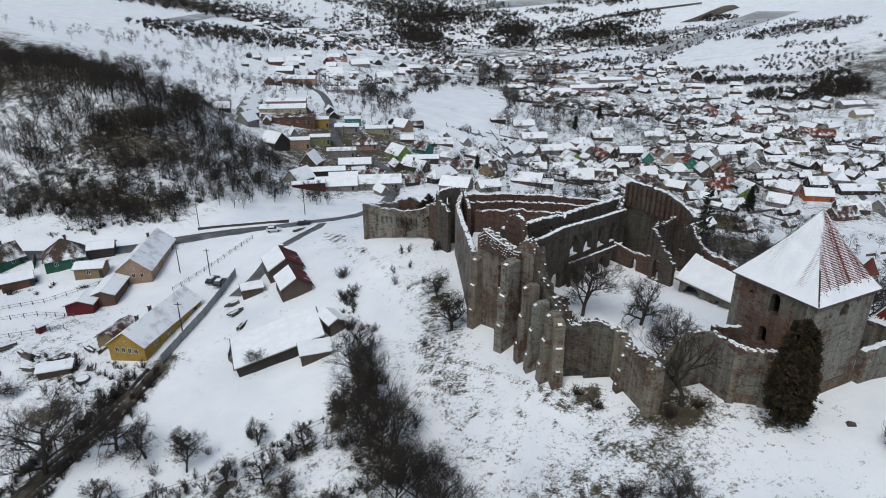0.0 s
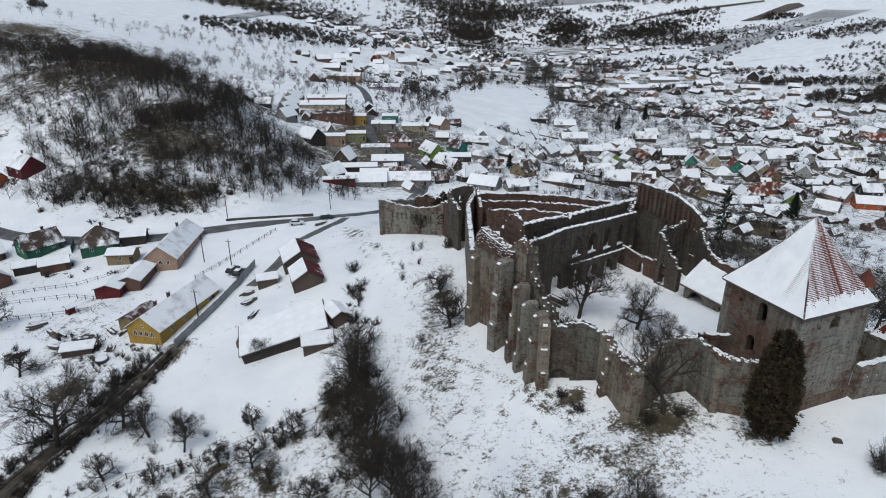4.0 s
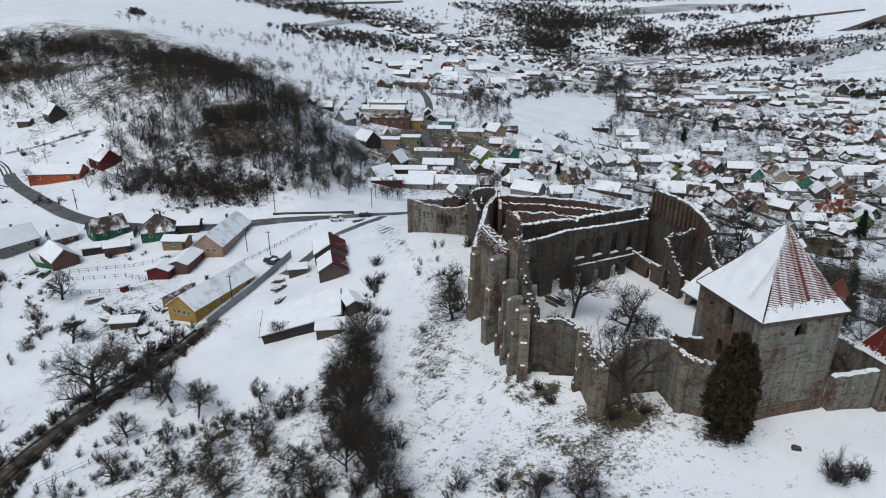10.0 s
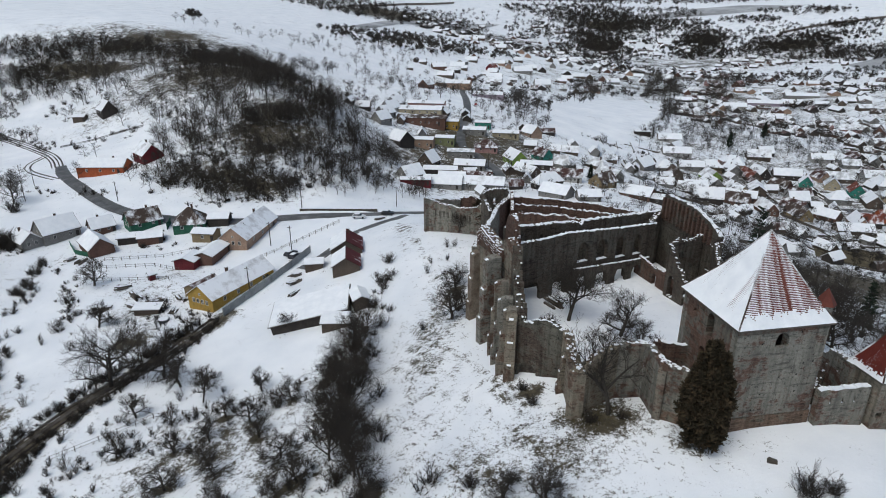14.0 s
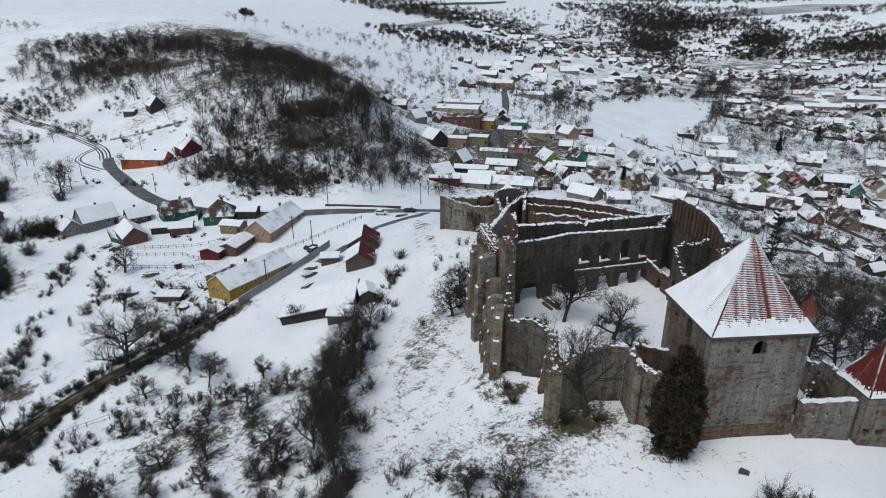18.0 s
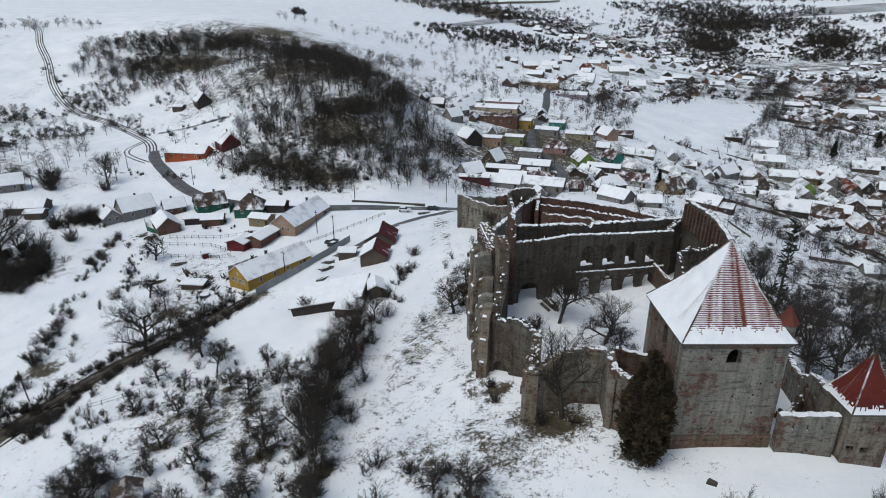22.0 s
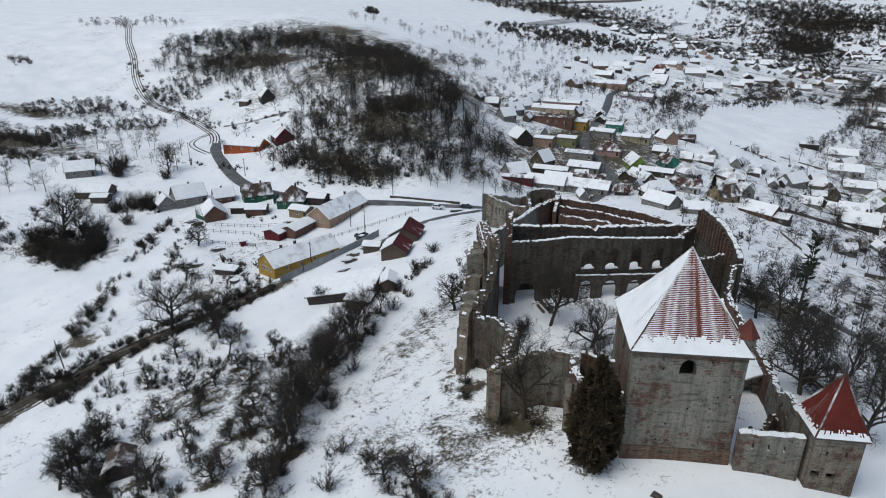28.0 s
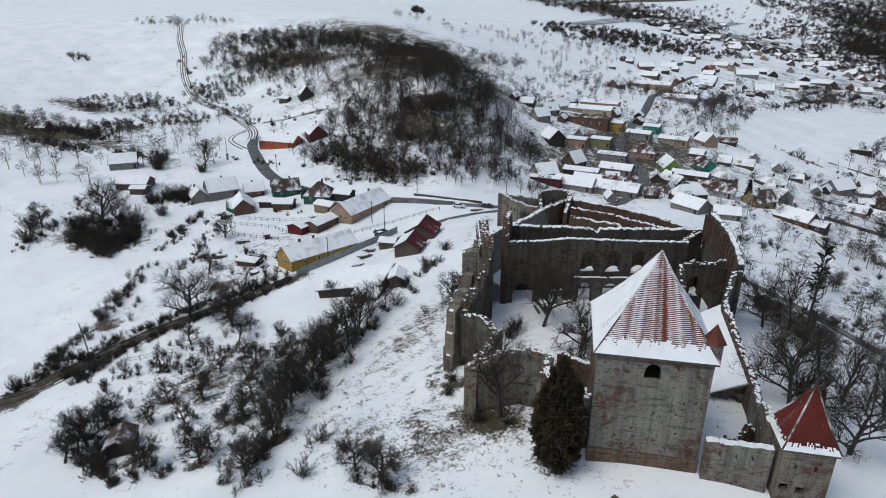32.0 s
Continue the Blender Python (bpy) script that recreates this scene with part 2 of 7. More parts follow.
# ---- building meshes ----
class Shape:
    """Collects vertices and faces of one mesh."""

    def __init__(self):
        self.v, self.f = [], []

    def add(self, verts, faces):
        n = len(self.v)
        self.v += [tuple(p) for p in verts]
        self.f += [tuple(i + n for i in f) for f in faces]
        return self

    def hexa(self, p):
        """Eight corners: four below, four above, both counter-clockwise."""
        return self.add(p, [(3, 2, 1, 0), (4, 5, 6, 7), (0, 1, 5, 4), (1, 2, 6, 5), (2, 3, 7, 6), (3, 0, 4, 7)])

    def box(self, x0, x1, y0, y1, z0, z1):
        return self.hexa([(x0, y0, z0), (x1, y0, z0), (x1, y1, z0), (x0, y1, z0), (x0, y0, z1), (x1, y0, z1), (x1, y1, z1), (x0, y1, z1)])

    def prism(self, poly, z0, z1):
        n = len(poly)
        self.add([(x, y, z0) for x, y in poly] + [(x, y, z1) for x, y in poly], [tuple(range(n))[::-1], tuple(range(n, 2 * n))] + [(i, (i + 1) % n, n + (i + 1) % n, n + i) for i in range(n)])
        return self

    def tube(self, a, b, r0, r1, n=6):
        a, b = Vector(a), Vector(b)
        q = (b - a).to_track_quat("Z", "Y")
        ring = [q @ Vector((math.cos(2 * math.pi * i / n), math.sin(2 * math.pi * i / n), 0)) for i in range(n)]
        return self.add([a + r * r0 for r in ring] + [b + r * r1 for r in ring], [tuple(range(n))[::-1], tuple(range(n, 2 * n))] + [(i, (i + 1) % n, n + (i + 1) % n, n + i) for i in range(n)])

    def mesh(self, name, mat, weld=True):
        me = bpy.data.meshes.new(name)
        v, f = self.v, self.f
        if weld:
            seen, to, v = {}, [], []
            for p in self.v:
                k = (round(p[0], 3), round(p[1], 3), round(p[2], 3))
                if k not in seen:
                    seen[k] = len(v)
                    v.append(p)
                to.append(seen[k])
            f = [tuple(dict.fromkeys(to[i] for i in q)) for q in self.f]
            f = [q for q in f if len(q) > 2]
        me.from_pydata(v, [], f)
        me.materials.append(mat)
        me.update()
        return me


def part(name, shape, mat, parent, label=""):
    ob = new(name, shape if isinstance(shape, bpy.types.Mesh) else shape.mesh(name, mat))
    ob.parent = parent
    return tagged(ob, label)


def thing(name, m, label, category, group="", kind=""):
    ob = new(name)
    ob.empty_display_size = 0.5
    ob.matrix_world = m
    return tagged(ob, label, category, group, kind)


def big_mesh(name, verts, quads, mat):
    me = bpy.data.meshes.new(name)
    nq, k = quads.shape
    me.vertices.add(len(verts))
    me.vertices.foreach_set("co", verts.astype(np.float32).ravel())
    me.loops.add(nq * k)
    me.loops.foreach_set("vertex_index", quads.astype(np.int32).ravel())
    me.polygons.add(nq)
    me.polygons.foreach_set("loop_start", np.arange(0, nq * k, k, dtype=np.int32))
    me.materials.append(mat)
    me.update(calc_edges=True)
    return me


# ---- ground: one sheet to the horizon, fine near the church ----
ORCHARD = [(-56.5, 1.8), (-46.1, -6.9), (-40.2, -8.4), (-43.5, 0.5), (-35.2, -2.7), (-42.6, -17.2), (-33.2, -27.5), (-45.2, -23.9), (-55.1, -30.1), (-23.1, -22.4), (-24.9, -24.8), (-18.8, -30.8), (-17.9, -33.5), (-11, -25.3), (-44.9, -13.1), (-55.9, -9.4), (-36, -12), (-29, -17), (-50, -16), (-38, -21), (-27, -31), (-60, -18), (-48, -33), (-9.8, -30.6), (-65, -8), (-31, -37), (-40, -30)]
MEADOW = [(-46, 450), (-36, 345), (-30, 303), (-12, 285), (19, 292), (25, 368), (44, 467), (52, 653), (18, 684), (-17, 600), (-24, 500)]
TRODDEN = [[(-44, 80), (-27, 47), (-14, 21), (-4, 4), (7, -8), (15, -20)], [(-48, 84), (-30, 43), (-9, 9), (5, -9), (15, -23)]]
SCRUB_LAND = [(-320, 73, 34, 12, 10, 0.7), (-376, 108, 30, 12, 20, 0.6), (-187, 247, 57, 75, 85, 0.7), (-142, 173, 30, 28, 37, 0.5), (-258, 288, 40, 46, 45, 0.65), (-324, 240, 60, 20, 14, 0.6),
              (351, 1540, 90, 50, -29, 0.7), (175, 1649, 50, 70, -13, 0.7), (-63, 1799, 100, 80, 11, 0.7), (-525, 1315, 190, 160, 84, 0.7), (-73, 1577, 60, 90, 27, 0.7), (58, 1065, 95, 160, 57, 0.6), (-243, 1298, 200, 200, 78, 0.5)]


def in_meadow(x, y):
    hit = False
    for (ax, ay), (bx, by) in zip(MEADOW, MEADOW[1:] + MEADOW[:1]):
        if (ay > y) != (by > y) and x < ax + (bx - ax) * (y - ay) / (by - ay):
            hit = not hit
    return hit


def bare_share(x, y):
    """How thin the snow lies, 0 to 1: woods, orchard and gardens against open fields."""
    b = 0.10 + 0 * x
    b = np.maximum(b, np.maximum(0.5 * blob(x, y, -130, 148, 50, 34, 55), 0.55 * blob(x, y, -128, 112, 40, 14, -5)))
    b = np.maximum(b, 0.58 * blob(x, y, -205, 240, 85, 50, 40))
    b = np.maximum(b, 0.5 * blob(x, y, -300, 300, 130, 60, 20))
    b = np.maximum(b, 0.36 * blob(x, y, -40, -14, 38, 22))
    b = np.maximum(b, 0.33 * blob(x, y, 5, -22, 26, 9))
    b = np.maximum(b, 0.42 * blob(x, y, 12, -19, 12, 4.5, -12))
    b = np.maximum(b, 0.30 * blob(x, y, -14, 10, 9, 26, 14))
    b = np.maximum(b, 0.36 * blob(x, y, -16, 26, 8, 30, 6))
    b = np.maximum(b, 0.5 * blob(x, y, -25, -4, 3.4, 24, 12))
    b = np.maximum(b, 0.70 * blob(x, y, -157, 14, 19, 9, 15))
    b = np.maximum(b, 0.70 * blob(x, y, 40, 62, 9, 16, 20))
    b = np.maximum(b, 0.65 * blob(x, y, -330, 60, 90, 26, 10))
    b = np.maximum(b, 0.58 * blob(x, y, 17, -12, 6, 4.5))
    b = np.maximum(b, 0.45 * blob(x, y, -90, 35, 16, 22))
    b = np.maximum(b, 0.36 * blob(x, y, 120, 320, 220, 220))
    b = np.maximum(b, 0.6 * blob(x, y, -60, 230, 50, 80))
    b = np.maximum(b, 0.55 * blob(x, y, 95, 120, 60, 40))
    b = np.maximum(b, 0.4 * blob(x, y, 100, 800, 320, 300))
    b = np.maximum(b, 0.45 * blob(x, y, 480, 650, 250, 110, 40))
    b = np.maximum(b, 0.4 * blob(x, y, 150, 1400, 500, 160))
    b = np.maximum(b, 0.5 * blob(x, y, -350, 1250, 260, 90))
    for k, (cx, cy) in enumerate(ORCHARD + [(-53.9, -3.1), (-68.2, 3.5), (-62.2, 1.1), (-12.6, 19.8), (-15.3, 31.9), (-49, 19)]):
        b = np.maximum(b, (0.55, 0.8, 0.45)[k % 3] * blob(x, y, cx, cy, 2.2, 1.9))
    for cx, cy, rx, ry in ((27.9, -15.6, 4.2, 3.0), (-31, 3, 2.6, 6), (-96, -13, 6, 4), (6.6, -5.0, 2.6, 1.6), (-74.5, 16, 3.0, 9.0), (-18, 67, 3.5, 3.0), (-92, 27, 9, 5), (-86, 14, 6, 7), (-80, -40, 5, 8)):
        b = np.maximum(b, 0.66 * blob(x, y, cx, cy, rx, ry))
    for cx, cy, rx, ry, turn, much in SCRUB_LAND:
        b = np.maximum(b, much * blob(x, y, cx, cy, rx, ry, turn))
    for (x0, y0), (x1, y1) in zip([(-82, -32), (-79.6, -6), (-73, 12)], [(-79.6, -6), (-73, 12), (-70, 27)]):
        t = np.clip(((x - x0) * (x1 - x0) + (y - y0) * (y1 - y0)) / ((x1 - x0) ** 2 + (y1 - y0) ** 2), 0, 1)
        b = np.maximum(b, 0.62 * np.exp(-(((x - x0 - t * (x1 - x0)) ** 2 + (y - y0 - t * (y1 - y0)) ** 2) / 12)))
    for line in TRODDEN:
        for (x0, y0), (x1, y1) in zip(line, line[1:]):
            t = np.clip(((x - x0) * (x1 - x0) + (y - y0) * (y1 - y0)) / ((x1 - x0) ** 2 + (y1 - y0) ** 2), 0, 1)
            b = np.maximum(b, 0.3 * np.exp(-(((x - x0 - t * (x1 - x0)) ** 2 + (y - y0 - t * (y1 - y0)) ** 2) / 1.4)))
    b = b * (1 - 0.97 * blob(x, y, 6, 510, 40, 150, -10)) * (1 - 0.97 * blob(x, y, -4, 345, 30, 62)) * (1 - 0.9 * blob(x, y, 34, -20, 13, 8)) * (1 - 0.8 * blob(x, y, -55, 9, 16, 14)) * (1 - 0.8 * blob(x, y, -85, 55, 12, 25))
    return b


def build_ground():
    n = 440
    u = np.linspace(-1, 1, n)
    g = 70 * np.sinh(4.55 * u)
    gx, gy = np.meshgrid(g - 30, g + 40)
    x, y = gx.ravel(), gy.ravel()
    rough = 0.25 * np.sin(x * 0.31 + 1.3 * np.sin(y * 0.17)) * np.sin(y * 0.27 + x * 0.11) + 0.12 * np.sin(x * 0.9 + y * 0.4) * np.sin(y * 1.1 - x * 0.3)
    z = land(x, y) + 0.5 * rough
    i = np.arange(n * n).reshape(n, n)
    quads = np.stack([i[:-1, :-1], i[:-1, 1:], i[1:, 1:], i[1:, :-1]], -1).reshape(-1, 4)
    me = big_mesh("ground", np.stack([x, y, z], 1), quads, ground_mat)
    me.polygons.foreach_set("use_smooth", np.ones(len(quads), bool))
    at = me.attributes.new("bare", "FLOAT", "POINT")
    at.data.foreach_set("value", bare_share(x, y).astype(np.float32))
    tagged(new("ground", me), "snow-covered hillside and valley with grass showing through", "ground", kind="structure")


build_ground()


def ribbon(name, pts, width, mat, label, category, lift=0.22, step=3.0):
    """A road laid along a line over the ground, as one thin slab."""
    p = [Vector((x, y, 0)) for x, y in pts]
    line = []
    for k in range(len(p) - 1):
        a, b, c, d = p[max(k - 1, 0)], p[k], p[k + 1], p[min(k + 2, len(p) - 1)]
        m = max(2, int((c - b).length / step))
        for j in range(m):
            t = j / m
            line.append(0.5 * ((2 * b) + (c - a) * t + (2 * a - 5 * b + 4 * c - d) * t * t + (3 * b - a - 3 * c + d) * t ** 3))
    line.append(p[-1])
    s = Shape()
    v, f = [], []
    for k, q in enumerate(line):
        way = (line[min(k + 1, len(line) - 1)] - line[max(k - 1, 0)]).normalized()
        side = Vector((-way.y, way.x, 0)) * width / 2
        z = gz(q.x, q.y) + lift
        for j in range(5):
            e = q + side * (1 - j / 2)
            v.append((e.x, e.y, max(z - 0.05, gz(e.x, e.y) + lift * 0.8) if j in (1, 2, 3) else z - 0.45))
        if k:
            o = 5 * k
            f += [(o - 5 + j, o - 4 + j, o + 1 + j, o + j) for j in range(4)]
    s.add(v, f)
    ob = new(name, s.mesh(name, mat))
    return tagged(ob, label, category, kind="structure")


def ruts(pts, sides, wide, label, lift=0.2):
    """Wheel ruts pressed into the snow, side by side along a line."""
    for k, side in enumerate(sides):
        line = []
        for i, (x, y) in enumerate(pts):
            ax, ay = pts[max(i - 1, 0)]
            bx, by = pts[min(i + 1, len(pts) - 1)]
            d = math.hypot(bx - ax, by - ay)
            line.append((x - (by - ay) / d * side, y + (bx - ax) / d * side))
        ribbon("wheel_rut", line, wide * (1 + 0.35 * (k % 2)), mud_mat, label, "track", lift)


ribbon("road", [(-222, 124), (-202, 109), (-162, 87), (-136, 81), (-108, 84.5), (-91, 90.5), (-76, 94), (-64, 95.5), (-55, 100), (-47, 110), (-40, 128), (-34, 160), (-40, 198), (-57, 224), (-70, 238), (-79, 276), (-90, 327), (-115, 410), (-140, 506), (-150, 588), (-149, 677)], 6.4, asphalt_mat, "wet grey asphalt village street", "road")
LANE = [(-82, -30), (-81, -12), (-79.6, -6), (-77.5, 0), (-75, 6.5), (-73, 12), (-71.9, 18), (-71, 25)]
ribbon("lane", LANE, 1.9, mud_mat, "dark muddy lane between hedges", "lane")
ruts(LANE, (-1.7, 1.6), 0.7, "wheel ruts of the muddy lane")
ribbon("lane", [(-62.5, 50), (-59.8, 57.6), (-58.8, 64), (-58.6, 70), (-57.4, 76), (-54.5, 82), (-51.5, 90), (-51, 99)], 4.4, asphalt_mat, "grey lane past the yard walls", "lane", 0.16)
ribbon("road", [(8, 112), (20, 88), (29, 80), (38.4, 76), (48, 70.5), (57, 65), (75, 52), (110, 20)], 4.0, asphalt_mat, "narrow grey road below the church hill", "road")
ribbon("road", [(20, 250), (60, 268), (110, 280), (150, 283), (190, 285), (250, 300), (330, 350)], 6.0, asphalt_mat, "grey village street", "road")
ribbon("road", [(205, 180), (215, 235), (235, 290), (280, 380), (330, 480)], 6.0, asphalt_mat, "grey village street", "road")


def field(pts, mat, label, name="field", lift=0.9):
    """A far field: two long edges (there along, then back) joined by a sheet that follows the ground."""
    h = len(pts) // 2
    a, b = pts[:h], pts[h:][::-1]
    u = np.linspace(0, h - 1, 24)
    w = np.linspace(0, 1, 6)
    ax, ay = np.interp(u, range(h), [p[0] for p in a]), np.interp(u, range(h), [p[1] for p in a])
    bx, by = np.interp(u, range(h), [p[0] for p in b]), np.interp(u, range(h), [p[1] for p in b])
    x, y = ax[:, None] * (1 - w) + bx[:, None] * w, ay[:, None] * (1 - w) + by[:, None] * w
    x, y = x.ravel(), y.ravel()
    i = np.arange(24 * 6).reshape(24, 6)
    q = np.stack([i[:-1, :-1], i[1:, :-1], i[1:, 1:], i[:-1, 1:]], -1).reshape(-1, 4)
    tagged(new(name, big_mesh(name, np.stack([x, y, land(x, y) + lift], 1), q, mat)), label, "field", kind="structure")


ruts([(-560, 275), (-500, 252), (-455, 224), (-420, 205), (-379, 180), (-337, 163), (-295, 156), (-246, 139), (-222, 122)], (-2.1, -0.7, 0.9, 2.3), 0.75, "muddy farm road with wheel ruts climbing the hill")
ruts([(-246, 139), (-240, 124), (-228, 114), (-205, 106)], (-1.2, 0.9), 0.8, "muddy bend of the farm road", 0.16)
ruts([(-250, 150), (-240, 158), (-228, 168), (-218, 172)], (-0.8, 0.8), 0.6, "wheel ruts up to the hillside house", 0.16)
plough_mat = mottled("ploughed_soil", [(0.075, 0.06, 0.05), (0.12, 0.10, 0.085), (0.16, 0.14, 0.125)], 0.02, 0.2, 0.95, 0.3, 0.1)
stubble_mat = mottled("snowy_stubble", [(0.26, 0.26, 0.265), (0.42, 0.43, 0.44), (0.66, 0.68, 0.7)], 0.012, 0.15, 0.95, 0.3, 0.1)
field([(344, 1641), (421, 1668), (551, 1674), (674, 1669), (681, 1690), (558, 1698), (425, 1689), (347, 1661)], plough_mat, "bare brown farm track across the far fields")
field([(560, 1498), (596, 1472), (720, 1545), (727, 1594), (703, 1601), (600, 1520)], plough_mat, "brown ploughed field on the far hill")
field([(-406, 813), (-458, 1107), (-457, 1394), (-331, 1611), (-365, 1406), (-408, 1236), (-430, 1124), (-392, 888)], stubble_mat, "grey stubble field across the valley")
field([(34, 1874), (149, 1987), (300, 2015), (462, 1943), (378, 1902), (300, 1893), (207, 1887), (110, 1878)], stubble_mat, "far vineyard under thin snow")
field([(-628, 1321), (-597, 1593), (-523, 1836), (-537, 1889), (-618, 1654), (-649, 1369)], plough_mat, "narrow brown field on the far ridge")
field([(407, 1430), (509, 1436), (587, 1414), (574, 1376), (491, 1375), (415, 1369)], stubble_mat, "terraced plot on the far hillside")
field([(369, 1028), (510, 1212), (768, 1350), (727, 1463), (539, 1350), (388, 1236)], stubble_mat, "terraced plot on the far hillside")
ruts([(-90, -52), (-84, -42), (-80, -36), (-80.5, -28)], (-2.2, -0.9, 0.8, 2.0), 0.8, "muddy ruts where the lane leaves the yard")
reed_mat = mottled("dry_reeds", [(0.07, 0.056, 0.034), (0.13, 0.105, 0.06), (0.19, 0.155, 0.095)], 0.15, 2.0, 0.95, 0.6, 0.2)
field([(91.6, 176.0), (115.5, 199.8), (132.5, 198.0), (119.7, 165.3), (100.9, 156.7), (86.5, 154.5)], reed_mat, "plot of dry brown reeds below the church", "reed_plot", 0.35)


# ---- masonry ----
def ruin_wall(parent, name, p, q, base, tops, thick, mat, openings=(), jag=0.35, step=0.5, snow=0.8, lean=1, label="", cap_label=""):
    """A wall from p to q (its face on the left of the way is set back by thick * lean), cut by openings (from, to, sill, crown, arched), with a ragged top under snow."""
    p, q = Vector((*p, 0)), Vector((*q, 0))
    length, way = (q - p).length, (q - p).normalized()
    side = Vector((-way.y, way.x, 0)) * thick * lean
    rnd = random.Random(int(p.x * 71 + p.y * 37 + q.x * 11))
    cuts = sorted({round(min(length, k * step), 3) for k in range(int(length / step) + 2)} | {round(v, 3) for a, b, *_ in openings for v in (a, b, (a + b) / 2, a + (b - a) * 0.12, b - (b - a) * 0.12, a + (b - a) * 0.3, b - (b - a) * 0.3)})
    cuts = [c for c in cuts if 0 <= c <= length]
    ts, tz = [t[0] for t in tops], [t[1] for t in tops]
    top = {c: float(np.interp(c, ts, tz)) + (rnd.uniform(-jag, jag) if 0 < c < length else 0) for c in cuts}
    drift = {c: (rnd.uniform(0.0, 0.22), rnd.uniform(0.78, 1.0), rnd.uniform(0.06, 0.17)) for c in cuts}
    s, cap = Shape(), Shape()

    def at(c, z, deep):
        v = p + way * c + side * deep
        return (v.x, v.y, z)

    def block(a, b, za0, zb0, za1, zb1, shape, d0=0.0, d1=1.0):
        if lean < 0:
            d0, d1 = d1, d0
        shape.hexa([at(a, za0, d0), at(b, zb0, d0), at(b, zb0, d1), at(a, za0, d1), at(a, za1, d0), at(b, zb1, d0), at(b, zb1, d1), at(a, za1, d1)])

    for a, b in zip(cuts, cuts[1:]):
        if b - a < 0.02:
            continue
        mid = (a + b) / 2
        holes = sorted((o for o in openings if o[0] <= mid <= o[1]), key=lambda o: o[2])
        za, zb = base, base
        for o0, o1, sill, crown, arched in holes:

            def arch(c):
                if not arched:
                    return crown
                r = (o1 - o0) / 2
                return crown - r * 1.15 + 1.15 * math.sqrt(max(0.0, r * r - (c - (o0 + o1) / 2) ** 2))

            if sill > max(za, zb) + 0.05:
                block(a, b, za, zb, sill, sill, s)
            za, zb = arch(a), arch(b)
            if rnd.random() < snow:
                block(a, b, sill, sill, sill + 0.08, sill + 0.08, cap, 0.03, 0.97)
        if min(top[a] - za, top[b] - zb) > 0.1:
            block(a, b, za, zb, top[a], top[b], s)
        if snow >= 0.85 and rnd.random() < snow:
            (a0, a1, ah), (b0, b1, bh) = drift[a], drift[b]
            cap.hexa([at(a, top[a] + 0.004, a0), at(b, top[b] + 0.004, b0), at(b, top[b] + 0.004, b1), at(a, top[a] + 0.004, a1), at(a, top[a] + ah, a0 + 0.06), at(b, top[b] + bh, b0 + 0.06), at(b, top[b] + bh, b1 - 0.06), at(a, top[a] + ah, a1 - 0.06)][::1 if lean > 0 else -1])
    c = 0.0
    while snow and jag > 0.14 and c < length:
        c += rnd.uniform(0.12, 0.3)
        loose = snow < 0.85
        r, c1, deep = rnd.uniform(0.12, 0.34), min(c, length - 0.05), rnd.uniform(0.12, 0.88)
        z = float(np.interp(c1, cuts, [top[k] for k in cuts]))
        h, turn, n = rnd.uniform(0.03, 0.34) * min(1.0, jag * 2.4), rnd.uniform(0, 6), rnd.choice((5, 6))
        ring = [(c1 + r * rnd.uniform(0.7, 1.2) * math.cos(turn + 6.283 * k / n), deep + r * rnd.uniform(0.7, 1.2) / thick * math.sin(turn + 6.283 * k / n)) for k in range(n)]
        ring = ring if lean > 0 else ring[::-1]
        low = [at(u, z - 0.35, min(0.98, max(0.02, w))) for u, w in ring]
        mid = [at(c1 + (u - c1) * 0.8, z + h, min(0.98, max(0.02, deep + (w - deep) * 0.8))) for u, w in ring]
        s.add(low + mid, [tuple(range(n, 2 * n))] + [(k, (k + 1) % n, n + (k + 1) % n, n + k) for k in range(n)])
        if rnd.random() < (snow * 1.25 if loose else 0.5):
            g = rnd.uniform(0.6, 1.1)
            q = g * (rnd.uniform(1.0, 2.4) if loose else 1.0)
            b0 = [at(c1 + (u - c1) * q, z + h + 0.004, min(1.0, max(0.0, deep + (w - deep) * g))) for u, w in ring]
            b1 = [at(c1 + (u - c1) * q * 0.65, z + h + rnd.uniform(0.05, 0.1), min(1.0, max(0.0, deep + (w - deep) * g * 0.65))) for u, w in ring]
            cap.add(b0 + b1, [tuple(range(n, 2 * n))] + [(k, (k + 1) % n, n + (k + 1) % n, n + k) for k in range(n)])
    ob = part(name, s, mat, parent, label)
    if cap.v:
        tagged(part("snow_cap", cap, snow_mat, ob, cap_label), kind="stuff")
    return ob


